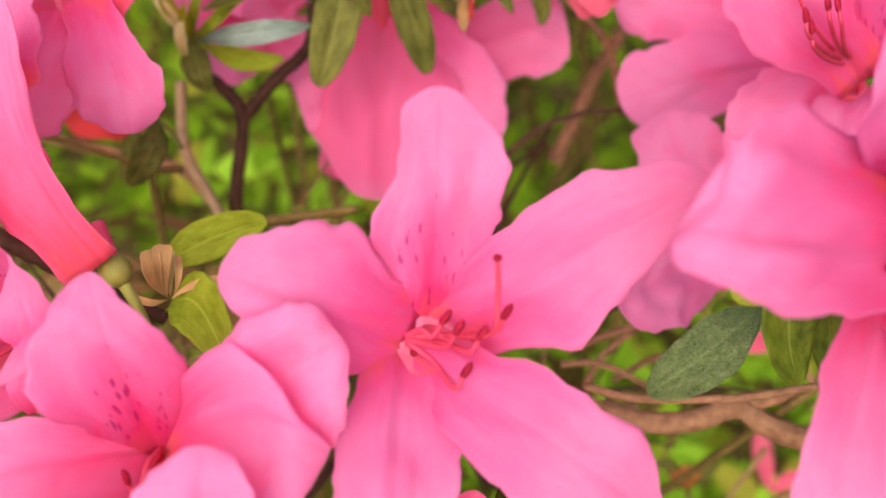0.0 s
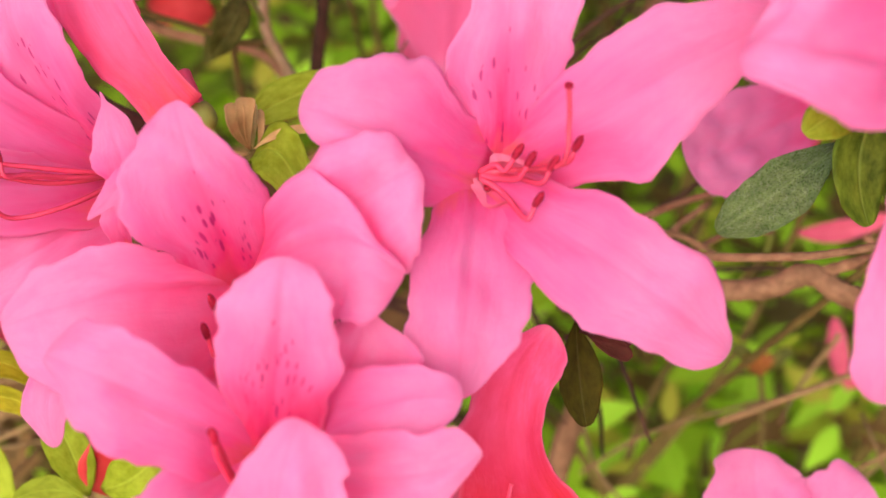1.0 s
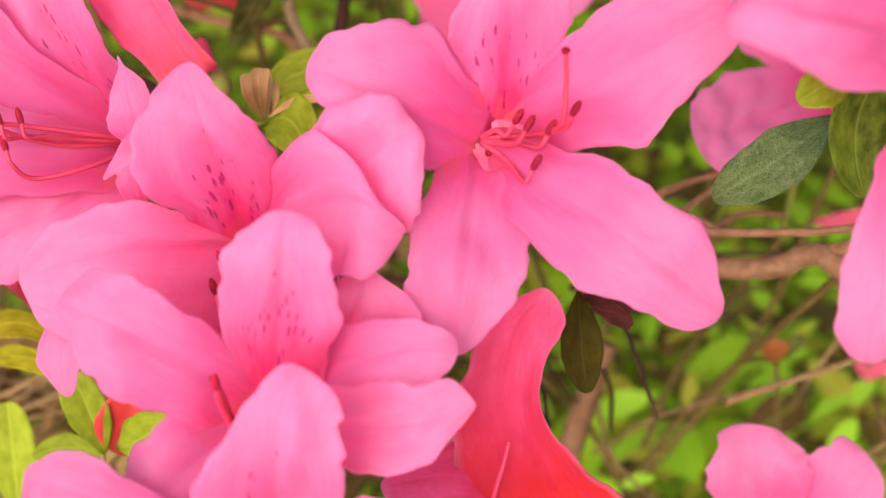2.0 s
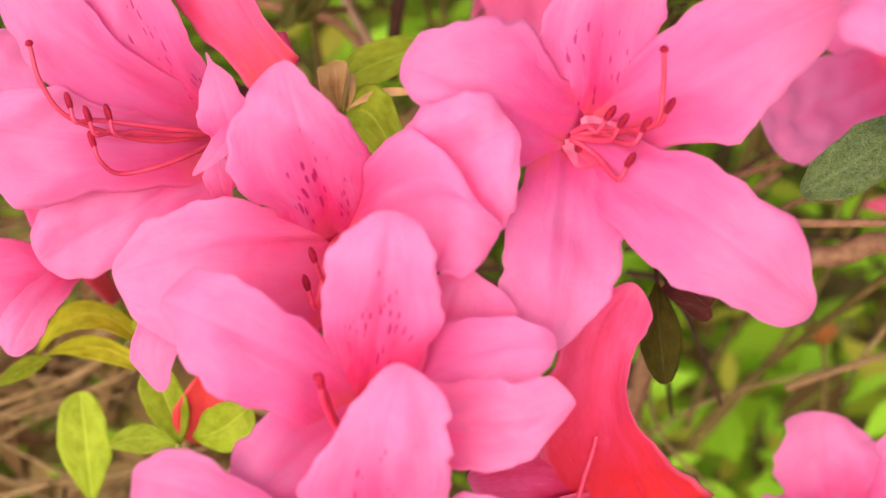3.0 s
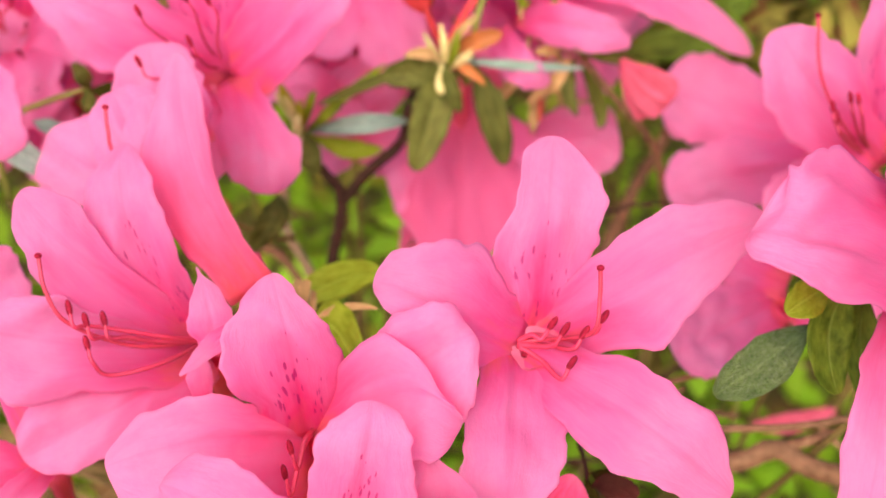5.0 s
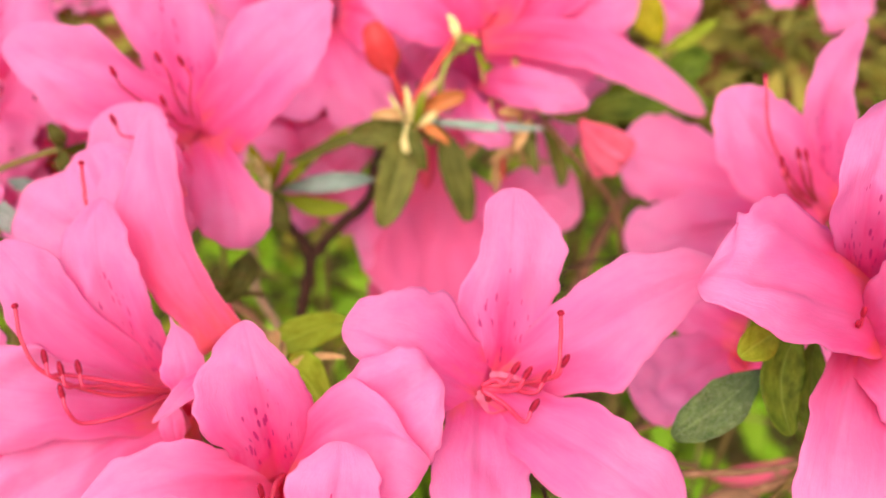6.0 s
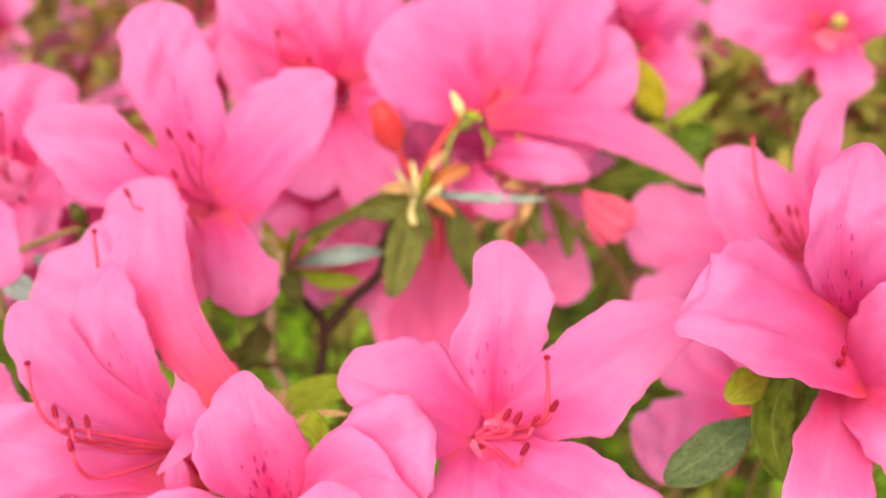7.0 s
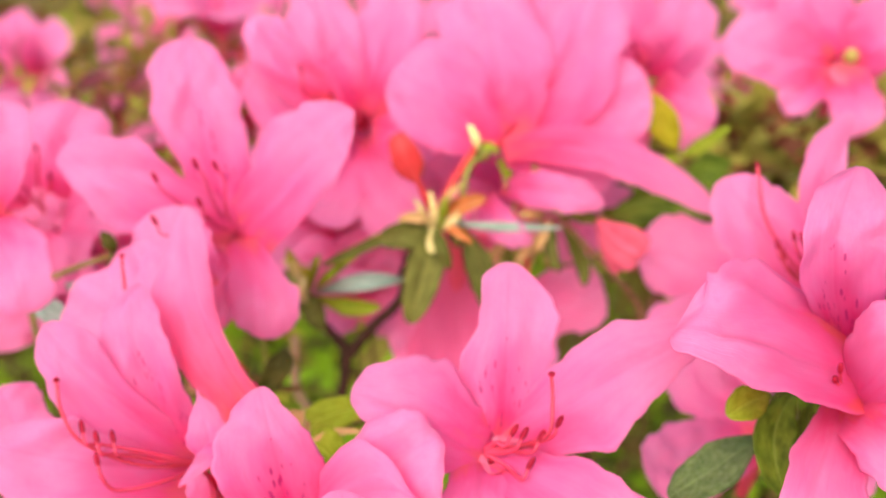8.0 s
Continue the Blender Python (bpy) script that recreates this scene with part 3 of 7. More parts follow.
petal(second, (-0.0639, 0.1185, 0.8051), (-0.0759, 0.1082, 0.8040), (-0.0763, 0.0997, 0.7961), (-0.8133, 0.3590, 0.4579), (0.0035, 0.0041, 0.0059, 0.0048, 0.0030, 0.0025), (0.0036, 0.0036, 0.0036, 0.0038, 0.0042, 0.0025), -0.06, 0.05, "plain")
stamen(second, [(-0.0487, 0.1230, 0.8085), (-0.0498, 0.1183, 0.8102), (-0.0508, 0.1138, 0.8076), (-0.0518, 0.1147, 0.8109)], 0.00045, True)
stamen(second, [(-0.0487, 0.1230, 0.8085), (-0.0504, 0.1167, 0.8086), (-0.0517, 0.1096, 0.8055), (-0.0526, 0.1106, 0.8088)], 0.00045, True)

third = flower("pink azalea flower facing outward with a rounded speckled petal", (-0.0431, 0.0958, 0.8009), (-0.0442, 0.1089, 0.7730))
petal(third, (-0.0429, 0.0959, 0.7988), (-0.0384, 0.0964, 0.8231), (-0.0370, 0.1032, 0.8324), (0.9896, -0.0427, -0.1375), (0.0053, 0.0062, 0.0088, 0.0082, 0.0061, 0.0044), (0.0083, 0.0083, 0.0088, 0.0075, 0.0062, 0.0053), -0.06, 0.05, "spotted")
petal(third, (-0.0429, 0.0959, 0.7988), (-0.0567, 0.0923, 0.8160), (-0.0704, 0.0965, 0.8207), (0.4513, 0.6315, 0.6305), (0.0086, 0.0086, 0.0091, 0.0088, 0.0064, 0.0030), (0.0045, 0.0052, 0.0066, 0.0074, 0.0069, 0.0070), -0.06, 0.05, "plain")
petal(third, (-0.0394, 0.0963, 0.7990), (-0.0306, 0.1029, 0.8095), (-0.0281, 0.1082, 0.8160), (0.8779, -0.2849, -0.3850), (0.0027, 0.0028, 0.0027, 0.0036, 0.0040, 0.0031), (0.0069, 0.0078, 0.0096, 0.0108, 0.0085, 0.0032), -0.06, 0.05, "plain")
petal(third, (-0.0427, 0.0959, 0.7988), (-0.0248, 0.0955, 0.8106), (-0.0136, 0.0956, 0.8109), (0.2450, -0.6674, -0.7032), (0.0045, 0.0051, 0.0060, 0.0053, 0.0038, 0.0030), (0.0055, 0.0058, 0.0060, 0.0061, 0.0050, 0.0046), -0.06, 0.05, "plain")
petal(third, (-0.0427, 0.0955, 0.7983), (-0.0237, 0.0871, 0.8048), (-0.0110, 0.0896, 0.8076), (0.0269, -0.7005, -0.7131), (0.0048, 0.0053, 0.0062, 0.0064, 0.0057, 0.0057), (0.0039, 0.0048, 0.0067, 0.0064, 0.0030, 0.0018), -0.06, 0.08, "plain")
petal(third, (-0.0428, 0.0952, 0.7991), (-0.0536, 0.0817, 0.8008), (-0.0608, 0.0738, 0.7987), (-0.6457, 0.5001, 0.5770), (0.0062, 0.0062, 0.0071, 0.0071, 0.0053, 0.0043), (0.0047, 0.0055, 0.0079, 0.0071, 0.0039, 0.0025), -0.06, 0.05, "plain")
stamen(third, [(-0.0433, 0.0895, 0.7965), (-0.0456, 0.0864, 0.8044), (-0.0469, 0.0863, 0.8109), (-0.0469, 0.0868, 0.8137)], 0.00045, True)
style(third, [(-0.0435, 0.0916, 0.7966), (-0.0458, 0.0879, 0.8038), (-0.0467, 0.0878, 0.8103), (-0.0477, 0.0887, 0.8135)])

fourth = flower("pink azalea flower low in the cluster with an upright petal", (-0.0397, 0.0747, 0.7847), (-0.0408, 0.0878, 0.7568))
petal(fourth, (-0.0390, 0.0750, 0.7828), (-0.0382, 0.0760, 0.8091), (-0.0343, 0.0851, 0.8206), (0.9940, -0.0149, -0.1083), (0.0076, 0.0076, 0.0105, 0.0074, 0.0041, 0.0031), (0.0096, 0.0096, 0.0101, 0.0091, 0.0086, 0.0086), -0.06, 0.05, "spotted")
petal(fourth, (-0.0390, 0.0750, 0.7828), (-0.0585, 0.0734, 0.8027), (-0.0731, 0.0748, 0.8077), (0.3631, 0.6545, 0.6632), (0.0050, 0.0058, 0.0075, 0.0083, 0.0076, 0.0069), (0.0035, 0.0036, 0.0035, 0.0046, 0.0051, 0.0037), -0.06, 0.05, "plain")
petal(fourth, (-0.0363, 0.0748, 0.7846), (-0.0260, 0.0739, 0.7936), (-0.0164, 0.0722, 0.7908), (0.0393, -0.6822, -0.7301), (0.0040, 0.0053, 0.0067, 0.0072, 0.0067, 0.0063), (0.0042, 0.0056, 0.0070, 0.0076, 0.0071, 0.0066), -0.06, 0.05, "plain")
petal(fourth, (-0.0388, 0.0736, 0.7835), (-0.0353, 0.0596, 0.7847), (-0.0345, 0.0516, 0.7761), (-0.9895, -0.1349, -0.0516), (0.0047, 0.0063, 0.0080, 0.0086, 0.0080, 0.0075), (0.0047, 0.0063, 0.0080, 0.0086, 0.0080, 0.0075), -0.06, 0.05, "plain")
petal(fourth, (-0.0422, 0.0734, 0.7836), (-0.0509, 0.0616, 0.7883), (-0.0603, 0.0552, 0.7824), (-0.6402, 0.4955, 0.5871), (0.0047, 0.0063, 0.0080, 0.0086, 0.0080, 0.0075), (0.0047, 0.0063, 0.0080, 0.0086, 0.0080, 0.0075), -0.06, 0.05, "plain")

edge = flower("pink azalea flower seen from the side with long curved stamens", (-0.0723, 0.1497, 0.8071), (-0.0720, 0.1648, 0.7816))
petal(edge, (-0.0720, 0.1500, 0.8076), (-0.0831, 0.1478, 0.8339), (-0.0853, 0.1592, 0.8487), (0.9252, 0.1923, 0.3271), (0.0045, 0.0053, 0.0070, 0.0075, 0.0061, 0.0044), (0.0043, 0.0050, 0.0070, 0.0072, 0.0057, 0.0041), -0.06, 0.05, "spotted")
petal(edge, (-0.0720, 0.1500, 0.8076), (-0.0902, 0.1431, 0.8319), (-0.1028, 0.1480, 0.8445), (0.6350, 0.4119, 0.6535), (0.0056, 0.0065, 0.0093, 0.0090, 0.0066, 0.0046), (0.0035, 0.0040, 0.0036, 0.0056, 0.0058, 0.0042), -0.06, 0.05, "veined")
petal(edge, (-0.0720, 0.1494, 0.8066), (-0.0947, 0.1362, 0.8185), (-0.1124, 0.1335, 0.8248), (0.1121, 0.5412, 0.8334), (0.0073, 0.0085, 0.0094, 0.0122, 0.0100, 0.0087), (0.0049, 0.0057, 0.0059, 0.0081, 0.0071, 0.0051), -0.06, 0.05, "plain")
petal(edge, (-0.0716, 0.1488, 0.8057), (-0.0893, 0.1348, 0.8029), (-0.1049, 0.1278, 0.7971), (-0.4818, 0.4866, 0.7288), (0.0047, 0.0070, 0.0072, 0.0078, 0.0065, 0.0056), (0.0048, 0.0056, 0.0065, 0.0078, 0.0080, 0.0068), -0.06, 0.05, "plain")
petal(edge, (-0.0675, 0.1316, 0.8187), (-0.0673, 0.1339, 0.8262), (-0.0705, 0.1411, 0.8327), (0.9757, 0.1891, 0.1107), (0.0018, 0.0031, 0.0044, 0.0038, 0.0022, 0.0005), (0.0013, 0.0024, 0.0040, 0.0036, 0.0022, 0.0005), -0.06, 0.05, "plain")
petal(edge, (-0.0629, 0.1326, 0.8259), (-0.0670, 0.1287, 0.8235), (-0.0730, 0.1279, 0.8174), (-0.7175, 0.4426, 0.5379), (0.0009, 0.0018, 0.0020, 0.0016, 0.0011, 0.0007), (0.0007, 0.0014, 0.0020, 0.0018, 0.0012, 0.0007), -0.1, 0.04, "plain")
petal(edge, (-0.0691, 0.1305, 0.8088), (-0.0699, 0.1315, 0.8137), (-0.0706, 0.1346, 0.8170), (0.9723, 0.1995, 0.1221), (0.0013, 0.0021, 0.0026, 0.0028, 0.0025, 0.0015), (0.0009, 0.0015, 0.0019, 0.0023, 0.0019, 0.0011), -0.06, 0.05, "veined")
stamen(edge, [(-0.0721, 0.1491, 0.8089), (-0.0792, 0.1409, 0.8167), (-0.0899, 0.1361, 0.8226), (-0.0922, 0.1330, 0.8247), (-0.0930, 0.1345, 0.8269)], 0.00045, True)
stamen(edge, [(-0.0721, 0.1491, 0.8089), (-0.0792, 0.1403, 0.8158), (-0.0868, 0.1349, 0.8209), (-0.0890, 0.1318, 0.8230), (-0.0899, 0.1332, 0.8251)], 0.00045, True)
stamen(edge, [(-0.0721, 0.1491, 0.8089), (-0.0792, 0.1404, 0.8158), (-0.0838, 0.1361, 0.8201), (-0.0862, 0.1330, 0.8222), (-0.0870, 0.1345, 0.8244)], 0.00045, True)
stamen(edge, [(-0.0721, 0.1491, 0.8089), (-0.0792, 0.1379, 0.8121), (-0.0871, 0.1328, 0.8136), (-0.0894, 0.1312, 0.8179), (-0.0903, 0.1327, 0.8202)], 0.00045, True)
style(edge, [(-0.0721, 0.1493, 0.8092), (-0.0834, 0.1399, 0.8150), (-0.0934, 0.1345, 0.8242), (-0.0970, 0.1354, 0.8308), (-0.0982, 0.1384, 0.8367)])

low = flower("pink azalea flower half hidden under another bloom", (-0.1060, 0.1440, 0.7840), (-0.1090, 0.1571, 0.7561))
petal(low, (-0.1024, 0.1352, 0.7891), (-0.1065, 0.1220, 0.7908), (-0.1096, 0.1154, 0.7863), (-0.8096, 0.3660, 0.4589), (0.0022, 0.0030, 0.0036, 0.0038, 0.0034, 0.0030), (0.0022, 0.0030, 0.0036, 0.0038, 0.0034, 0.0030), -0.06, 0.05, "plain")
petal(low, (-0.1040, 0.1380, 0.7923), (-0.1154, 0.1554, 0.8118), (-0.1199, 0.1605, 0.8232), (0.9078, 0.3265, 0.2633), (0.0046, 0.0061, 0.0077, 0.0084, 0.0077, 0.0069), (0.0046, 0.0061, 0.0077, 0.0084, 0.0077, 0.0069), -0.06, 0.05, "plain")
petal(low, (-0.1050, 0.1344, 0.7885), (-0.1183, 0.1270, 0.7929), (-0.1277, 0.1214, 0.7900), (-0.2913, 0.6413, 0.7099), (0.0044, 0.0059, 0.0075, 0.0081, 0.0074, 0.0067), (0.0044, 0.0059, 0.0075, 0.0081, 0.0074, 0.0067), -0.06, 0.05, "plain")

sideways = flower("pink azalea flower turned away showing its salmon tube", (-0.0651, 0.1603, 0.8236), (-0.0595, 0.1543, 0.8174))
petal(sideways, (-0.0603, 0.1515, 0.8212), (-0.0722, 0.1605, 0.8400), (-0.0780, 0.1812, 0.8578), (0.9390, 0.1727, 0.2975), (0.0075, 0.0075, 0.0106, 0.0101, 0.0063, 0.0040), (0.0030, 0.0030, 0.0031, 0.0035, 0.0042, 0.0038), -0.22, 0.05, "funnel")
petal(sideways, (-0.0749, 0.1730, 0.8345), (-0.0845, 0.1724, 0.8386), (-0.0929, 0.1839, 0.8478), (0.6899, 0.3845, 0.6134), (0.0054, 0.0069, 0.0084, 0.0090, 0.0084, 0.0079), (0.0058, 0.0073, 0.0089, 0.0096, 0.0089, 0.0084), -0.06, 0.05, "plain")
petal(sideways, (-0.0765, 0.1751, 0.8321), (-0.0946, 0.1747, 0.8336), (-0.1067, 0.1826, 0.8385), (0.2986, 0.5168, 0.8024), (0.0052, 0.0066, 0.0080, 0.0086, 0.0080, 0.0075), (0.0059, 0.0074, 0.0091, 0.0098, 0.0091, 0.0085), -0.06, 0.05, "plain")
petal(sideways, (-0.0716, 0.1628, 0.8299), (-0.0788, 0.1657, 0.8397), (-0.0847, 0.1764, 0.8503), (0.8807, 0.2445, 0.4056), (0.0054, 0.0065, 0.0076, 0.0076, 0.0066, 0.0056), (0.0043, 0.0052, 0.0060, 0.0061, 0.0052, 0.0045), -0.06, 0.05, "plain")
petal(sideways, (-0.0752, 0.1715, 0.8404), (-0.0839, 0.1903, 0.8414), (-0.0888, 0.2031, 0.8500), (0.9212, 0.1977, 0.3352), (0.0049, 0.0065, 0.0082, 0.0089, 0.0083, 0.0078), (0.0056, 0.0074, 0.0093, 0.0101, 0.0094, 0.0088), -0.06, 0.05, "plain")
style(sideways, [(-0.0805, 0.1678, 0.8373), (-0.0892, 0.1671, 0.8414), (-0.0907, 0.1688, 0.8466), (-0.0912, 0.1712, 0.8503)])

right = flower("large pink azalea flower with broad overlapping petals", (0.0675, 0.1396, 0.8321), (0.0684, 0.1538, 0.8102))
petal(right, (0.0688, 0.1406, 0.8313), (0.0380, 0.1142, 0.8551), (0.0228, 0.1145, 0.8578), (0.2116, 0.8958, 0.3909), (0.0092, 0.0092, 0.0094, 0.0086, 0.0068, 0.0056), (0.0118, 0.0134, 0.0188, 0.0150, 0.0122, 0.0105), -0.06, 0.05, "plain")
petal(right, (0.0658, 0.1473, 0.8356), (0.0544, 0.1276, 0.8653), (0.0617, 0.1419, 0.8778), (0.9953, -0.0241, -0.0933), (0.0034, 0.0049, 0.0061, 0.0062, 0.0055, 0.0049), (0.0056, 0.0078, 0.0098, 0.0100, 0.0088, 0.0079), -0.06, 0.05, "spotted")
petal(right, (0.0635, 0.1397, 0.8272), (0.0478, 0.1055, 0.8287), (0.0430, 0.0925, 0.8134), (-0.9652, 0.1719, 0.1972), (0.0063, 0.0071, 0.0092, 0.0102, 0.0083, 0.0046), (0.0037, 0.0043, 0.0061, 0.0057, 0.0050, 0.0047), -0.06, 0.05, "plain")
petal(right, (0.0634, 0.1367, 0.8290), (0.0653, 0.1224, 0.8485), (0.0760, 0.1266, 0.8537), (0.5312, -0.5503, -0.6442), (0.0048, 0.0065, 0.0082, 0.0086, 0.0078, 0.0070), (0.0048, 0.0065, 0.0082, 0.0086, 0.0078, 0.0070), -0.06, 0.05, "plain")
petal(right, (0.0634, 0.1362, 0.8283), (0.0644, 0.1112, 0.8354), (0.0725, 0.1033, 0.8262), (-0.7776, -0.4056, -0.4805), (0.0048, 0.0065, 0.0082, 0.0086, 0.0078, 0.0070), (0.0048, 0.0065, 0.0082, 0.0086, 0.0078, 0.0070), -0.06, 0.05, "plain")
stamen(right, [(0.0595, 0.1285, 0.8349), (0.0589, 0.1293, 0.8359), (0.0561, 0.1247, 0.8408)], 0.00045, True)
stamen(right, [(0.0595, 0.1285, 0.8349), (0.0589, 0.1293, 0.8359), (0.0572, 0.1260, 0.8423)], 0.00045, True)

behind_right = flower("pink azalea flower with narrow pointed petals and red stamens", (0.0830, 0.2103, 0.8169), (0.0827, 0.2269, 0.7942))
petal(behind_right, (0.0809, 0.2035, 0.8201), (0.0602, 0.2002, 0.8417), (0.0509, 0.2047, 0.8543), (0.7705, 0.2625, 0.5808), (0.0069, 0.0080, 0.0115, 0.0114, 0.0077, 0.0055), (0.0063, 0.0074, 0.0105, 0.0105, 0.0079, 0.0059), -0.06, 0.05, "plain")
petal(behind_right, (0.0816, 0.2035, 0.8200), (0.0746, 0.2043, 0.8487), (0.0817, 0.2083, 0.8691), (0.9944, -0.0280, -0.1023), (0.0034, 0.0039, 0.0043, 0.0056, 0.0047, 0.0029), (0.0084, 0.0084, 0.0085, 0.0064, 0.0042, 0.0028), -0.06, 0.05, "spotted")
petal(behind_right, (0.0862, 0.2576, 0.7942), (0.0589, 0.2592, 0.8064), (0.0397, 0.2641, 0.8099), (0.3531, 0.4379, 0.8268), (0.0065, 0.0087, 0.0109, 0.0118, 0.0110, 0.0103), (0.0071, 0.0094, 0.0118, 0.0128, 0.0120, 0.0112), -0.06, 0.05, "plain")
petal(behind_right, (0.0850, 0.2527, 0.7929), (0.0585, 0.2438, 0.7941), (0.0400, 0.2424, 0.7895), (-0.1836, 0.4862, 0.8543), (0.0055, 0.0073, 0.0092, 0.0100, 0.0093, 0.0087), (0.0058, 0.0078, 0.0098, 0.0106, 0.0099, 0.0093), -0.06, 0.05, "plain")
petal(behind_right, (0.0882, 0.2115, 0.8194), (0.0987, 0.2028, 0.8368), (0.1098, 0.2021, 0.8442), (0.5561, -0.3211, -0.7666), (0.0057, 0.0077, 0.0096, 0.0104, 0.0097, 0.0091), (0.0057, 0.0077, 0.0096, 0.0104, 0.0097, 0.0091), -0.06, 0.05, "plain")
petal(behind_right, (0.0846, 0.2231, 0.8115), (0.0716, 0.2126, 0.8050), (0.0587, 0.2055, 0.7964), (-0.6729, 0.4963, 0.5485), (0.0060, 0.0079, 0.0096, 0.0101, 0.0091, 0.0077), (0.0060, 0.0084, 0.0108, 0.0113, 0.0101, 0.0084), -0.06, 0.05, "plain")
petal(behind_right, (0.0894, 0.2197, 0.8078), (0.0834, 0.2094, 0.8048), (0.0767, 0.2050, 0.7964), (-0.8461, 0.3638, 0.3896), (0.0048, 0.0067, 0.0083, 0.0088, 0.0078, 0.0067), (0.0048, 0.0067, 0.0083, 0.0088, 0.0078, 0.0067), -0.06, 0.05, "plain")
stamen(behind_right, [(0.0823, 0.2109, 0.8182), (0.0705, 0.1988, 0.8286), (0.0628, 0.1911, 0.8374), (0.0621, 0.1922, 0.8401)], 0.00045, True)
stamen(behind_right, [(0.0823, 0.2109, 0.8182), (0.0726, 0.1992, 0.8294), (0.0672, 0.1932, 0.8384), (0.0665, 0.1944, 0.8412)], 0.00045, True)
stamen(behind_right, [(0.0823, 0.2109, 0.8182), (0.0736, 0.1992, 0.8292), (0.0697, 0.1945, 0.8376), (0.0689, 0.1957, 0.8403)], 0.00045, True)
stamen(behind_right, [(0.0823, 0.2109, 0.8182), (0.0712, 0.1983, 0.8274), (0.0645, 0.1915, 0.8345), (0.0638, 0.1927, 0.8373)], 0.00045, True)
style(behind_right, [(0.0823, 0.2109, 0.8182), (0.0693, 0.1999, 0.8311), (0.0595, 0.1964, 0.8461), (0.0572, 0.1996, 0.8592)])

tucked = flower("pink azalea flower tucked beneath larger blooms", (0.0657, 0.2018, 0.7845), (0.0644, 0.2170, 0.7520))
petal(tucked, (0.0695, 0.2141, 0.7743), (0.0464, 0.1910, 0.7814), (0.0316, 0.1797, 0.7821), (-0.4298, 0.5979, 0.6766), (0.0055, 0.0076, 0.0096, 0.0100, 0.0092, 0.0084), (0.0061, 0.0083, 0.0105, 0.0110, 0.0100, 0.0092), -0.06, 0.05, "plain")
petal(tucked, (0.0673, 0.2108, 0.7812), (0.0527, 0.2185, 0.7882), (0.0494, 0.2324, 0.7931), (0.7283, 0.5019, 0.4666), (0.0056, 0.0076, 0.0096, 0.0101, 0.0092, 0.0085), (0.0056, 0.0076, 0.0096, 0.0101, 0.0092, 0.0085), -0.06, 0.05, "plain")
petal(tucked, (0.0664, 0.1986, 0.7837), (0.0780, 0.1858, 0.7843), (0.0895, 0.1823, 0.7795), (-0.4326, -0.6370, -0.6380), (0.0051, 0.0070, 0.0089, 0.0093, 0.0085, 0.0078), (0.0051, 0.0070, 0.0089, 0.0093, 0.0085, 0.0078), -0.06, 0.05, "plain")

hanging = flower("deep pink azalea flower hanging with its back turned", (-0.0169, 0.2635, 0.7803), (-0.0161, 0.2710, 0.8123))
petal(hanging, (-0.0157, 0.2827, 0.8124), (-0.0164, 0.2604, 0.7947), (-0.0191, 0.2280, 0.7724), (-0.9990, 0.0380, 0.0233), (0.0111, 0.0130, 0.0096, 0.0183, 0.0185, 0.0127), (0.0099, 0.0116, 0.0067, 0.0166, 0.0164, 0.0117), -0.12, 0.05, "tube")
petal(hanging, (-0.0163, 0.2666, 0.7960), (-0.0269, 0.2527, 0.7881), (-0.0359, 0.2462, 0.7846), (-0.7132, 0.3944, 0.5795), (0.0074, 0.0086, 0.0052, 0.0106, 0.0120, 0.0123), (0.0096, 0.0103, 0.0124, 0.0135, 0.0124, 0.0148), -0.06, 0.05, "veined")
petal(hanging, (-0.0147, 0.2688, 0.7994), (-0.0030, 0.2567, 0.7896), (0.0055, 0.2377, 0.7771), (-0.8518, -0.2725, -0.4475), (0.0070, 0.0093, 0.0117, 0.0127, 0.0119, 0.0111), (0.0061, 0.0081, 0.0103, 0.0111, 0.0104, 0.0097), -0.06, 0.05, "veined")
petal(hanging, (-0.0082, 0.2727, 0.7809), (0.0163, 0.2731, 0.7892), (0.0302, 0.2718, 0.7945), (0.2828, -0.5287, -0.8003), (0.0056, 0.0075, 0.0095, 0.0103, 0.0096, 0.0090), (0.0065, 0.0087, 0.0110, 0.0119, 0.0111, 0.0104), -0.06, 0.05, "plain")
petal(hanging, (-0.0153, 0.2716, 0.7927), (-0.0216, 0.2656, 0.7696), (-0.0232, 0.2565, 0.7556), (-0.9790, 0.1267, 0.1600), (0.0055, 0.0073, 0.0093, 0.0100, 0.0094, 0.0088), (0.0064, 0.0086, 0.0108, 0.0117, 0.0109, 0.0102), -0.06, 0.05, "tube")

between = flower("pink azalea flower low behind a forked twig", (-0.0498, 0.2835, 0.7894), (-0.0519, 0.3038, 0.7736))
petal(between, (-0.0494, 0.2790, 0.7915), (-0.0539, 0.2650, 0.7899), (-0.0556, 0.2604, 0.7844), (-0.8907, 0.1743, 0.4200), (0.0046, 0.0056, 0.0067, 0.0070, 0.0063, 0.0049), (0.0046, 0.0056, 0.0067, 0.0070, 0.0063, 0.0049), -0.06, 0.05, "plain")
petal(between, (-0.0494, 0.2790, 0.7915), (-0.0448, 0.2716, 0.8044), (-0.0375, 0.2728, 0.8142), (0.8591, -0.1979, -0.4720), (0.0063, 0.0077, 0.0095, 0.0098, 0.0084, 0.0060), (0.0063, 0.0077, 0.0095, 0.0098, 0.0084, 0.0060), -0.06, 0.05, "plain")
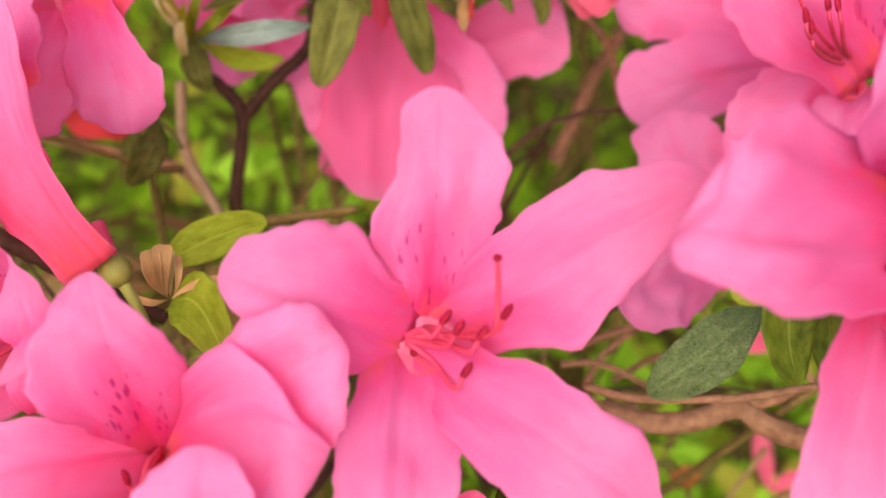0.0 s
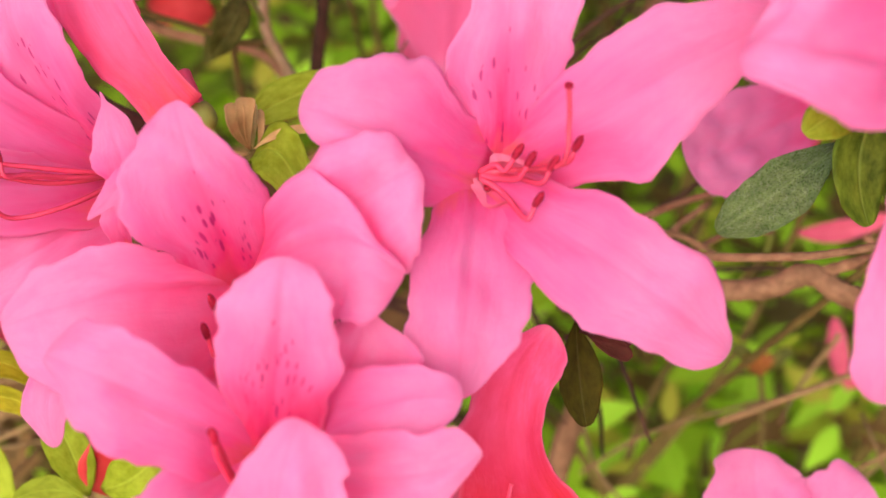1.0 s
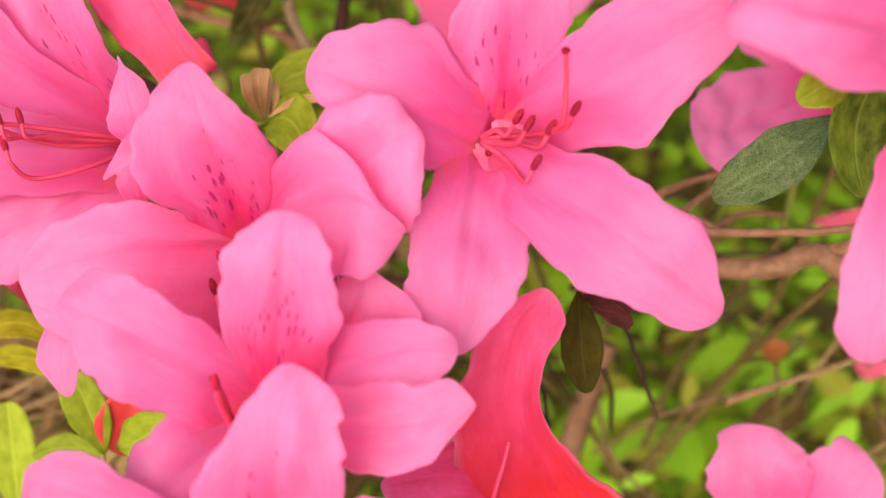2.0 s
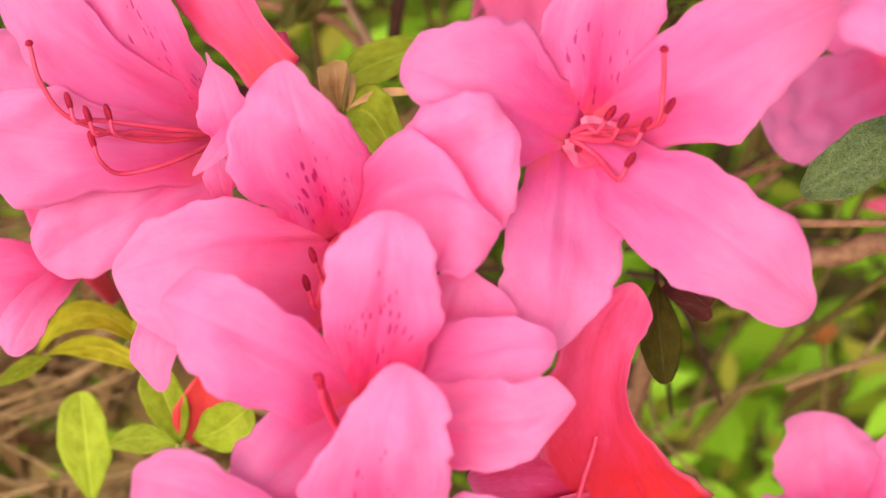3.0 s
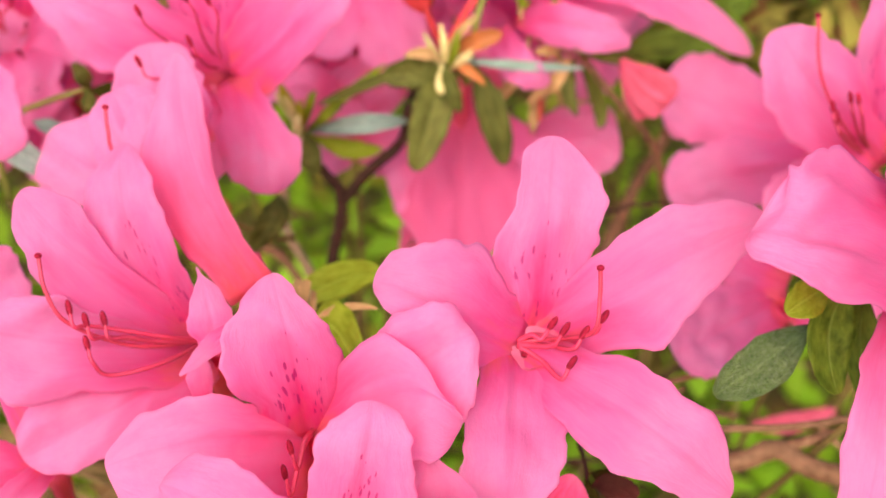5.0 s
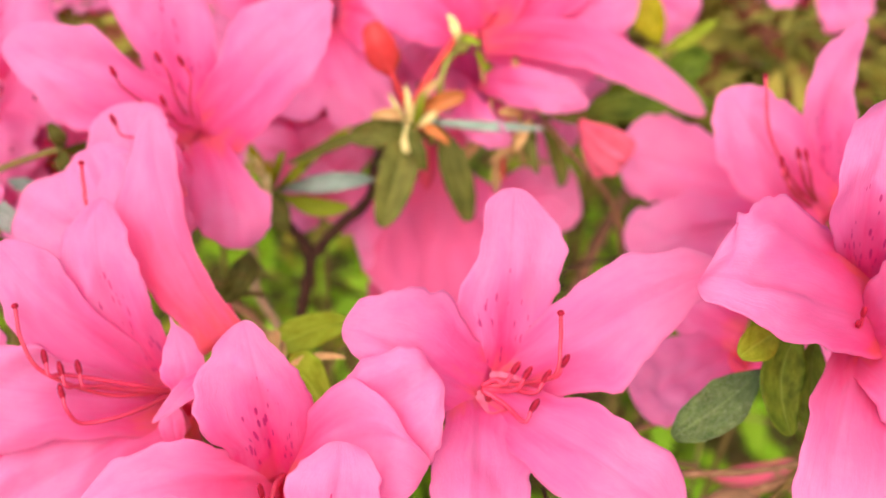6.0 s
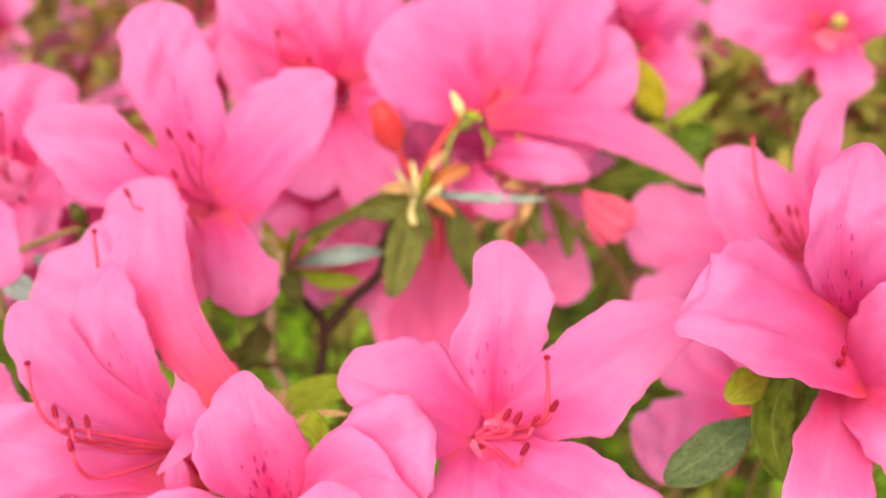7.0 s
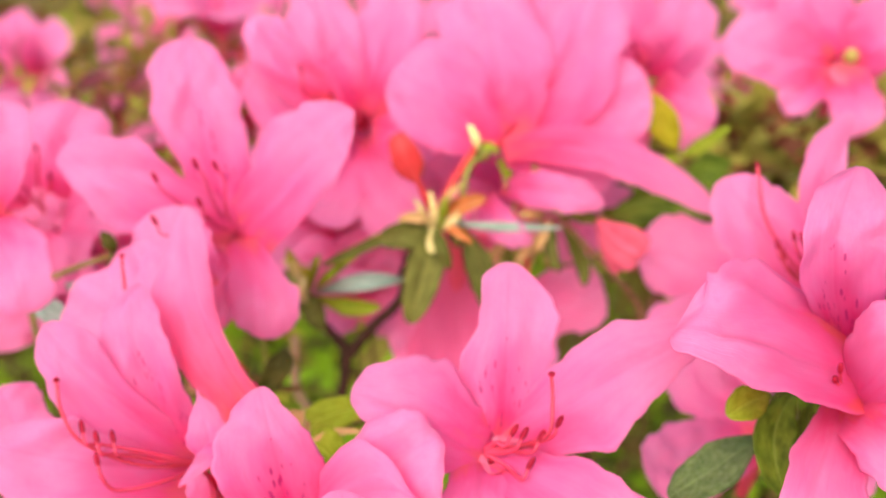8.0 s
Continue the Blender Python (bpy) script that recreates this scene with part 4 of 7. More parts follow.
petal(between, (-0.0494, 0.2790, 0.7915), (-0.0580, 0.2709, 0.8031), (-0.0675, 0.2733, 0.8089), (0.5781, 0.3386, 0.7424), (0.0053, 0.0070, 0.0084, 0.0088, 0.0077, 0.0060), (0.0053, 0.0070, 0.0084, 0.0088, 0.0077, 0.0060), -0.06, 0.05, "veined")
petal(between, (-0.0494, 0.2790, 0.7915), (-0.0401, 0.2714, 0.7889), (-0.0323, 0.2681, 0.7814), (-0.6336, -0.3220, -0.7035), (0.0053, 0.0064, 0.0078, 0.0082, 0.0071, 0.0053), (0.0053, 0.0064, 0.0078, 0.0082, 0.0071, 0.0053), -0.06, 0.05, "veined")

upper_left = flower("open pink azalea flower with five rounded petals", (-0.0743, 0.2189, 0.8361), (-0.0741, 0.2353, 0.8133))
petal(upper_left, (-0.0730, 0.2136, 0.8371), (-0.0955, 0.2053, 0.8551), (-0.1146, 0.2072, 0.8624), (0.4294, 0.3586, 0.8289), (0.0091, 0.0091, 0.0122, 0.0110, 0.0072, 0.0050), (0.0062, 0.0073, 0.0073, 0.0104, 0.0077, 0.0065), -0.06, 0.05, "plain")
petal(upper_left, (-0.0734, 0.2136, 0.8371), (-0.0812, 0.2180, 0.8657), (-0.0850, 0.2273, 0.8868), (0.9698, 0.0873, 0.2277), (0.0060, 0.0070, 0.0078, 0.0104, 0.0104, 0.0098), (0.0079, 0.0087, 0.0108, 0.0120, 0.0108, 0.0094), -0.06, 0.05, "spotted")
petal(upper_left, (-0.0724, 0.2135, 0.8371), (-0.0541, 0.2119, 0.8581), (-0.0413, 0.2154, 0.8702), (0.7327, -0.2818, -0.6195), (0.0073, 0.0085, 0.0116, 0.0122, 0.0095, 0.0069), (0.0091, 0.0091, 0.0100, 0.0087, 0.0056, 0.0026), -0.06, 0.05, "plain")
petal(upper_left, (-0.0724, 0.2135, 0.8371), (-0.0648, 0.1969, 0.8292), (-0.0630, 0.1921, 0.8183), (-0.9604, -0.1014, -0.2594), (0.0045, 0.0045, 0.0061, 0.0090, 0.0073, 0.0059), (0.0057, 0.0057, 0.0096, 0.0100, 0.0085, 0.0063), -0.06, 0.05, "plain")
petal(upper_left, (-0.0766, 0.2146, 0.8356), (-0.0809, 0.1998, 0.8298), (-0.0867, 0.1944, 0.8173), (-0.8947, 0.1895, 0.4046), (0.0057, 0.0076, 0.0096, 0.0103, 0.0096, 0.0091), (0.0057, 0.0076, 0.0096, 0.0103, 0.0096, 0.0091), -0.06, 0.05, "plain")
cup(upper_left, (-0.0735, 0.2128, 0.8382), 0.0050)
stamen(upper_left, [(-0.0748, 0.2192, 0.8368), (-0.0819, 0.2071, 0.8464), (-0.0871, 0.1989, 0.8555), (-0.0885, 0.1986, 0.8586)], 0.0003, True)
stamen(upper_left, [(-0.0748, 0.2192, 0.8368), (-0.0820, 0.2049, 0.8413), (-0.0869, 0.1932, 0.8463), (-0.0884, 0.1930, 0.8495)], 0.0003, True)
stamen(upper_left, [(-0.0748, 0.2192, 0.8368), (-0.0767, 0.2077, 0.8479), (-0.0774, 0.2014, 0.8579), (-0.0789, 0.2012, 0.8610)], 0.0003, True)
stamen(upper_left, [(-0.0748, 0.2192, 0.8368), (-0.0742, 0.2075, 0.8475), (-0.0725, 0.2011, 0.8572), (-0.0740, 0.2008, 0.8604)], 0.0003, True)
stamen(upper_left, [(-0.0748, 0.2192, 0.8368), (-0.0763, 0.2057, 0.8433), (-0.0767, 0.1976, 0.8491), (-0.0781, 0.1974, 0.8523)], 0.0003, True)

upper_mid = flower("pink azalea flower crowded behind others, petals upright", (-0.0452, 0.2988, 0.8418), (-0.0502, 0.3291, 0.8360))
petal(upper_mid, (-0.0482, 0.2804, 0.8482), (-0.0665, 0.2757, 0.8668), (-0.0732, 0.2809, 0.8821), (0.7850, 0.2406, 0.5709), (0.0041, 0.0056, 0.0071, 0.0075, 0.0067, 0.0059), (0.0045, 0.0061, 0.0077, 0.0081, 0.0073, 0.0064), -0.06, 0.05, "streaked")
petal(upper_mid, (-0.0465, 0.2810, 0.8497), (-0.0535, 0.2789, 0.8707), (-0.0561, 0.2866, 0.8920), (0.9710, 0.0854, 0.2234), (0.0058, 0.0079, 0.0099, 0.0105, 0.0093, 0.0083), (0.0058, 0.0079, 0.0099, 0.0105, 0.0093, 0.0083), -0.06, 0.05, "spotted")
petal(upper_mid, (-0.0431, 0.2809, 0.8497), (-0.0364, 0.2800, 0.8701), (-0.0318, 0.2879, 0.8881), (0.9646, -0.1166, -0.2367), (0.0056, 0.0077, 0.0097, 0.0102, 0.0091, 0.0081), (0.0056, 0.0077, 0.0097, 0.0102, 0.0091, 0.0081), -0.06, 0.05, "streaked")
petal(upper_mid, (-0.0415, 0.2796, 0.8466), (-0.0313, 0.2758, 0.8458), (-0.0215, 0.2715, 0.8399), (-0.4046, -0.3634, -0.8392), (0.0057, 0.0078, 0.0098, 0.0103, 0.0092, 0.0082), (0.0057, 0.0078, 0.0098, 0.0103, 0.0092, 0.0082), -0.06, 0.05, "streaked")
petal(upper_mid, (-0.0483, 0.2790, 0.8451), (-0.0673, 0.2858, 0.8488), (-0.0789, 0.2915, 0.8615), (0.5399, 0.3327, 0.7732), (0.0045, 0.0062, 0.0078, 0.0082, 0.0073, 0.0065), (0.0056, 0.0077, 0.0097, 0.0102, 0.0091, 0.0081), -0.06, 0.05, "streaked")
stamen(upper_mid, [(-0.0449, 0.2803, 0.8482), (-0.0525, 0.2759, 0.8547), (-0.0596, 0.2679, 0.8604), (-0.0606, 0.2690, 0.8667)], 0.00045, True)
stamen(upper_mid, [(-0.0440, 0.2803, 0.8482), (-0.0493, 0.2752, 0.8532), (-0.0517, 0.2661, 0.8604)], 0.00045, True)
petal(upper_mid, (-0.0438, 0.2912, 0.8395), (-0.0387, 0.2756, 0.8301), (-0.0340, 0.2617, 0.8173), (-0.9610, -0.1006, -0.2575), (0.0056, 0.0075, 0.0094, 0.0102, 0.0095, 0.0089), (0.0060, 0.0080, 0.0100, 0.0109, 0.0101, 0.0095), -0.06, 0.05, "plain")
petal(upper_mid, (-0.0459, 0.2913, 0.8396), (-0.0513, 0.2741, 0.8300), (-0.0566, 0.2607, 0.8217), (-0.9071, 0.1792, 0.3808), (0.0048, 0.0064, 0.0081, 0.0088, 0.0082, 0.0077), (0.0052, 0.0069, 0.0087, 0.0095, 0.0088, 0.0083), -0.06, 0.05, "plain")

upper_big = flower("large pink azalea flower seen from behind with a salmon throat", (0.0017, 0.2700, 0.8485), (-0.0076, 0.2586, 0.8446))
petal(upper_big, (-0.0036, 0.2606, 0.8456), (-0.0171, 0.2606, 0.8582), (-0.0327, 0.2654, 0.8686), (0.6338, 0.3042, 0.7112), (0.0078, 0.0104, 0.0132, 0.0143, 0.0134, 0.0128), (0.0083, 0.0110, 0.0139, 0.0151, 0.0141, 0.0135), -0.06, 0.05, "streaked")
petal(upper_big, (-0.0019, 0.2627, 0.8466), (-0.0030, 0.2722, 0.8664), (-0.0080, 0.2859, 0.8880), (0.9909, 0.0432, 0.1278), (0.0089, 0.0119, 0.0149, 0.0162, 0.0152, 0.0145), (0.0089, 0.0119, 0.0149, 0.0162, 0.0152, 0.0145), -0.06, 0.05, "streaked")
petal(upper_big, (-0.0002, 0.2644, 0.8468), (0.0154, 0.2778, 0.8630), (0.0248, 0.2928, 0.8862), (0.8844, -0.1974, -0.4229), (0.0086, 0.0115, 0.0145, 0.0157, 0.0147, 0.0140), (0.0095, 0.0127, 0.0160, 0.0173, 0.0163, 0.0155), -0.06, 0.05, "streaked")
petal(upper_big, (0.0006, 0.2641, 0.8461), (0.0238, 0.2759, 0.8514), (0.0448, 0.2827, 0.8526), (0.2612, -0.3912, -0.8825), (0.0078, 0.0104, 0.0131, 0.0141, 0.0133, 0.0127), (0.0073, 0.0098, 0.0123, 0.0133, 0.0125, 0.0119), -0.06, 0.05, "streaked")
petal(upper_big, (-0.0021, 0.2588, 0.8453), (0.0305, 0.2620, 0.8422), (0.0626, 0.2598, 0.8233), (-0.3090, -0.3792, -0.8722), (0.0028, 0.0045, 0.0055, 0.0052, 0.0041, 0.0032), (0.0036, 0.0058, 0.0071, 0.0067, 0.0053, 0.0042), -0.2, 0.05, "streaked")
petal(upper_big, (-0.0002, 0.2642, 0.8427), (0.0166, 0.2683, 0.8376), (0.0322, 0.2690, 0.8322), (-0.2589, -0.3857, -0.8856), (0.0036, 0.0048, 0.0060, 0.0066, 0.0060, 0.0052), (0.0050, 0.0066, 0.0082, 0.0090, 0.0084, 0.0078), -0.06, 0.05, "plain")

petal(upper_big, (-0.0021, 0.2664, 0.8306), (0.0107, 0.2501, 0.8354), (0.0267, 0.2483, 0.8309), (-0.1933, -0.4012, -0.8954), (0.0026, 0.0038, 0.0051, 0.0054, 0.0045, 0.0029), (0.0026, 0.0045, 0.0058, 0.0061, 0.0048, 0.0032), -0.06, 0.05, "plain")
petal(upper_big, (-0.0064, 0.2653, 0.8284), (-0.0037, 0.2489, 0.8258), (0.0059, 0.2466, 0.8204), (-0.7404, -0.2820, -0.6102), (0.0026, 0.0039, 0.0048, 0.0048, 0.0039, 0.0026), (0.0026, 0.0039, 0.0048, 0.0048, 0.0039, 0.0026), -0.06, 0.05, "veined")

upper_right = flower("pink azalea flower with purple-tipped stamens", (0.0530, 0.3423, 0.8400), (0.0528, 0.3588, 0.8173))
petal(upper_right, (0.0534, 0.3386, 0.8410), (0.0595, 0.3173, 0.8387), (0.0697, 0.3141, 0.8307), (-0.6452, -0.3109, -0.6979), (0.0087, 0.0096, 0.0105, 0.0109, 0.0102, 0.0095), (0.0090, 0.0099, 0.0109, 0.0113, 0.0105, 0.0098), -0.06, 0.05, "streaked")
petal(upper_right, (0.0495, 0.3386, 0.8411), (0.0369, 0.3276, 0.8539), (0.0285, 0.3313, 0.8629), (0.7217, 0.2835, 0.6315), (0.0091, 0.0100, 0.0110, 0.0114, 0.0106, 0.0099), (0.0091, 0.0100, 0.0110, 0.0114, 0.0106, 0.0099), -0.06, 0.05, "streaked")
petal(upper_right, (0.0515, 0.3398, 0.8437), (0.0443, 0.3359, 0.8634), (0.0408, 0.3427, 0.8793), (0.9705, 0.1084, 0.2154), (0.0092, 0.0101, 0.0111, 0.0115, 0.0107, 0.0100), (0.0092, 0.0101, 0.0111, 0.0115, 0.0107, 0.0100), -0.06, 0.05, "streaked")
petal(upper_right, (0.0544, 0.3398, 0.8437), (0.0614, 0.3345, 0.8595), (0.0675, 0.3406, 0.8734), (0.8908, -0.1676, -0.4225), (0.0092, 0.0101, 0.0111, 0.0115, 0.0107, 0.0100), (0.0092, 0.0101, 0.0111, 0.0115, 0.0107, 0.0100), -0.06, 0.05, "spotted")
petal(upper_right, (0.0494, 0.3371, 0.8375), (0.0416, 0.3215, 0.8301), (0.0395, 0.3170, 0.8196), (-0.9418, 0.1201, 0.3141), (0.0084, 0.0093, 0.0102, 0.0105, 0.0098, 0.0092), (0.0084, 0.0093, 0.0102, 0.0105, 0.0098, 0.0092), -0.06, 0.05, "streaked")
stamen(upper_right, [(0.0524, 0.3386, 0.8410), (0.0439, 0.3265, 0.8510), (0.0363, 0.3178, 0.8596)], 0.00045, True)
stamen(upper_right, [(0.0524, 0.3386, 0.8410), (0.0479, 0.3266, 0.8512), (0.0441, 0.3181, 0.8601)], 0.00045, True)
stamen(upper_right, [(0.0524, 0.3386, 0.8410), (0.0465, 0.3253, 0.8483), (0.0414, 0.3157, 0.8544)], 0.00045, True)
stamen(upper_right, [(0.0524, 0.3386, 0.8410), (0.0501, 0.3254, 0.8484), (0.0484, 0.3158, 0.8546)], 0.00045, True)
stamen(upper_right, [(0.0524, 0.3386, 0.8410), (0.0486, 0.3260, 0.8497), (0.0455, 0.3169, 0.8572)], 0.00045, True)

far_right = flower("pink azalea flower with a pale yellow-green centre", (0.1202, 0.3380, 0.8465), (0.1199, 0.3546, 0.8238))
petal(far_right, (0.1160, 0.3347, 0.8484), (0.0937, 0.3253, 0.8560), (0.0760, 0.3275, 0.8616), (0.2915, 0.3823, 0.8769), (0.0090, 0.0099, 0.0109, 0.0113, 0.0105, 0.0098), (0.0099, 0.0109, 0.0120, 0.0124, 0.0116, 0.0108), -0.06, 0.05, "veined")
petal(far_right, (0.1198, 0.3332, 0.8448), (0.1197, 0.3184, 0.8389), (0.1232, 0.3147, 0.8302), (-0.9359, -0.1519, -0.3177), (0.0075, 0.0083, 0.0091, 0.0094, 0.0088, 0.0082), (0.0075, 0.0083, 0.0091, 0.0094, 0.0088, 0.0082), -0.06, 0.05, "veined")
petal(far_right, (0.1180, 0.3355, 0.8501), (0.1083, 0.3348, 0.8678), (0.1030, 0.3415, 0.8836), (0.9393, 0.1484, 0.3094), (0.0100, 0.0110, 0.0121, 0.0125, 0.0117, 0.0109), (0.0100, 0.0110, 0.0121, 0.0125, 0.0117, 0.0109), -0.06, 0.05, "veined")
petal(far_right, (0.1219, 0.3355, 0.8500), (0.1310, 0.3319, 0.8603), (0.1407, 0.3372, 0.8722), (0.7228, -0.2635, -0.6389), (0.0100, 0.0110, 0.0121, 0.0125, 0.0117, 0.0109), (0.0100, 0.0110, 0.0121, 0.0125, 0.0117, 0.0109), -0.06, 0.05, "veined")
petal(far_right, (0.1150, 0.3335, 0.8458), (0.1021, 0.3238, 0.8427), (0.0944, 0.3227, 0.8403), (-0.4090, 0.3553, 0.8405), (0.0061, 0.0067, 0.0073, 0.0076, 0.0071, 0.0066), (0.0061, 0.0067, 0.0073, 0.0076, 0.0071, 0.0066), -0.06, 0.05, "veined")

cup(far_right, (0.1196, 0.3338, 0.8490), 0.0085)
pv, pf = bead((0.0, -0.0075, 0.0060), (0.0, -0.6, 0.8), 0.0060, 0.0026, 9, 14, 0.04)
part("pistil", mesh_of("pistil", pv, pf, PISTIL), far_right, "yellow-green ovary")

far_left = flower("pink azalea flower at the end of a spray", (-0.1380, 0.2114, 0.8465), (-0.1383, 0.2279, 0.8238))
petal(far_left, (-0.1360, 0.2105, 0.8483), (-0.1290, 0.2040, 0.8640), (-0.1272, 0.2100, 0.8765), (0.8658, -0.1860, -0.4644), (0.0052, 0.0070, 0.0088, 0.0095, 0.0089, 0.0083), (0.0048, 0.0064, 0.0080, 0.0087, 0.0081, 0.0076), -0.06, 0.05, "plain")
petal(far_left, (-0.1360, 0.2094, 0.8457), (-0.1256, 0.1925, 0.8402), (-0.1225, 0.1874, 0.8283), (-0.9444, -0.1428, -0.2962), (0.0055, 0.0074, 0.0093, 0.0100, 0.0094, 0.0088), (0.0055, 0.0074, 0.0093, 0.0100, 0.0094, 0.0088), -0.06, 0.05, "plain")
petal(far_left, (-0.1402, 0.2105, 0.8484), (-0.1399, 0.2043, 0.8680), (-0.1423, 0.2107, 0.8830), (0.9749, 0.1011, 0.1984), (0.0055, 0.0074, 0.0093, 0.0100, 0.0094, 0.0088), (0.0055, 0.0074, 0.0093, 0.0100, 0.0094, 0.0088), -0.06, 0.05, "plain")
petal(far_left, (-0.1417, 0.2088, 0.8445), (-0.1512, 0.1956, 0.8483), (-0.1648, 0.1945, 0.8462), (-0.1207, 0.3910, 0.9125), (0.0055, 0.0074, 0.0093, 0.0100, 0.0094, 0.0088), (0.0055, 0.0074, 0.0093, 0.0100, 0.0094, 0.0088), -0.06, 0.05, "plain")

# its petals carry the upper flowers' shadow in their colour
red_low = flower("rose azalea flower side on with a red tube, shade painted into its colour", (0.0018, 0.1032, 0.7680), (0.0212, 0.0988, 0.7415))
petal(red_low, (0.0046, 0.0972, 0.7617), (-0.0046, 0.1060, 0.7874), (0.0001, 0.1190, 0.8008), (0.9935, 0.1132, 0.0070), (0.0163, 0.0149, 0.0121, 0.0093, 0.0069, 0.0041), (0.0107, 0.0071, 0.0039, 0.0032, 0.0047, 0.0054), -0.13, 0.05, "throat")
petal(red_low, (0.0019, 0.0993, 0.7619), (-0.0135, 0.0998, 0.7740), (-0.0281, 0.0976, 0.7752), (0.2213, 0.6779, 0.7011), (0.0055, 0.0064, 0.0092, 0.0091, 0.0073, 0.0067), (0.0067, 0.0067, 0.0067, 0.0064, 0.0045, 0.0027), -0.06, 0.05, "throat")
petal(red_low, (0.0038, 0.0974, 0.7597), (-0.0080, 0.0930, 0.7661), (-0.0193, 0.0885, 0.7645), (-0.1985, 0.6589, 0.7256), (0.0045, 0.0058, 0.0070, 0.0076, 0.0069, 0.0062), (0.0045, 0.0058, 0.0070, 0.0076, 0.0069, 0.0062), -0.06, 0.05, "throat")
petal(red_low, (0.0102, 0.0984, 0.7582), (-0.0079, 0.1017, 0.7720), (-0.0260, 0.0988, 0.7731), (0.2578, 0.6733, 0.6930), (0.0067, 0.0071, 0.0067, 0.0059, 0.0054, 0.0048), (0.0058, 0.0063, 0.0067, 0.0067, 0.0058, 0.0048), -0.06, 0.05, "throat")
stamen(red_low, [(-0.0099, 0.0941, 0.7739), (-0.0086, 0.0968, 0.7781), (-0.0073, 0.0992, 0.7818), (-0.0067, 0.1008, 0.7840)], 0.0004, False)

low_right = flower("pink azalea flower low among green shoots", (0.0516, 0.1351, 0.7088), (0.0504, 0.1482, 0.6809))
petal(low_right, (0.0500, 0.1337, 0.7130), (0.0443, 0.1325, 0.7309), (0.0440, 0.1407, 0.7397), (0.9904, 0.1303, 0.0466), (0.0057, 0.0078, 0.0098, 0.0103, 0.0094, 0.0087), (0.0060, 0.0081, 0.0103, 0.0108, 0.0099, 0.0091), -0.06, 0.05, "plain")
petal(low_right, (0.0531, 0.1338, 0.7129), (0.0595, 0.1325, 0.7273), (0.0678, 0.1377, 0.7321), (0.6217, -0.5067, -0.5973), (0.0052, 0.0071, 0.0090, 0.0095, 0.0086, 0.0080), (0.0052, 0.0071, 0.0090, 0.0095, 0.0086, 0.0080), -0.06, 0.05, "plain")
petal(low_right, (0.0469, 0.1319, 0.7113), (0.0346, 0.1225, 0.7189), (0.0252, 0.1196, 0.7168), (-0.3483, 0.6254, 0.6983), (0.0052, 0.0071, 0.0090, 0.0095, 0.0086, 0.0080), (0.0052, 0.0071, 0.0090, 0.0095, 0.0086, 0.0080), -0.06, 0.05, "plain")
petal(low_right, (0.0506, 0.1312, 0.7103), (0.0488, 0.1174, 0.7122), (0.0500, 0.1110, 0.7053), (-0.9914, -0.1245, -0.0403), (0.0052, 0.0071, 0.0090, 0.0095, 0.0086, 0.0080), (0.0052, 0.0071, 0.0090, 0.0095, 0.0086, 0.0080), -0.06, 0.05, "plain")

drop_leaf = cluster("dark green azalea leaf covered in water drops", (0.0468, 0.1433, 0.8170), "leaf")
leaf(drop_leaf, (0.0478, 0.1437, 0.8173), (0.0361, 0.1333, 0.8161), (0.0260, 0.1276, 0.8131), (-0.5621, 0.5396, 0.6268), 0.0049, 0.0049, LEAF_WET, 0.45, 1.9, 0.12)
twig_part(drop_leaf, [(0.0585, 0.1534, 0.8156), (0.0531, 0.1487, 0.8166), (0.0476, 0.1436, 0.8172)], 0.0006, 0.0005, BARK_GREEN)

green_fold = cluster("folded dark green azalea leaves beside the drops", (0.0551, 0.1482, 0.8199), "leaf cluster")
leaf(green_fold, (0.0561, 0.1477, 0.8258), (0.0492, 0.1378, 0.8206), (0.0513, 0.1320, 0.8096), (-0.9885, 0.0931, 0.1196), 0.0047, 0.0047, LEAF_MID, 0.5, 1.7, 0.12)
leaf(green_fold, (0.0597, 0.1495, 0.8218), (0.0580, 0.1424, 0.8142), (0.0596, 0.1353, 0.8039), (-0.9997, -0.0049, -0.0234), 0.0039, 0.0039, LEAF_MID, 0.5, 1.7, 0.12)
leaf(green_fold, (0.0485, 0.1409, 0.8291), (0.0418, 0.1333, 0.8312), (0.0374, 0.1306, 0.8298), (-0.5421, 0.4796, 0.6900), 0.0036, 0.0036, LEAF_LIME, 0.5, 1.7, 0.12)

shade_leaf = cluster("dark olive hanging azalea leaf, shade put into its colour", (0.0061, 0.1353, 0.7846), "leaf")
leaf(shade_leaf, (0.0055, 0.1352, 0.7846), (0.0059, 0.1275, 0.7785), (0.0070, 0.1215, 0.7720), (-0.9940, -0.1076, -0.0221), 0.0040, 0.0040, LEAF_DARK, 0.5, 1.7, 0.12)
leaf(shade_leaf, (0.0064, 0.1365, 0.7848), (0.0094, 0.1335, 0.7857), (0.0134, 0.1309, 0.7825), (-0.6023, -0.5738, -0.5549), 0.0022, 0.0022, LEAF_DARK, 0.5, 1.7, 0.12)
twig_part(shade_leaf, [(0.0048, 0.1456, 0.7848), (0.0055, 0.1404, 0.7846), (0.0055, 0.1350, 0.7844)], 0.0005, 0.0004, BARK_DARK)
twig("brown azalea stem among the lower leaves", [(0.0165, 0.1981, 0.7014), (0.0123, 0.1922, 0.6901), (0.0073, 0.1852, 0.6721), (0.0046, 0.1800, 0.6504)], 0.0030, 0.0036, BARK)

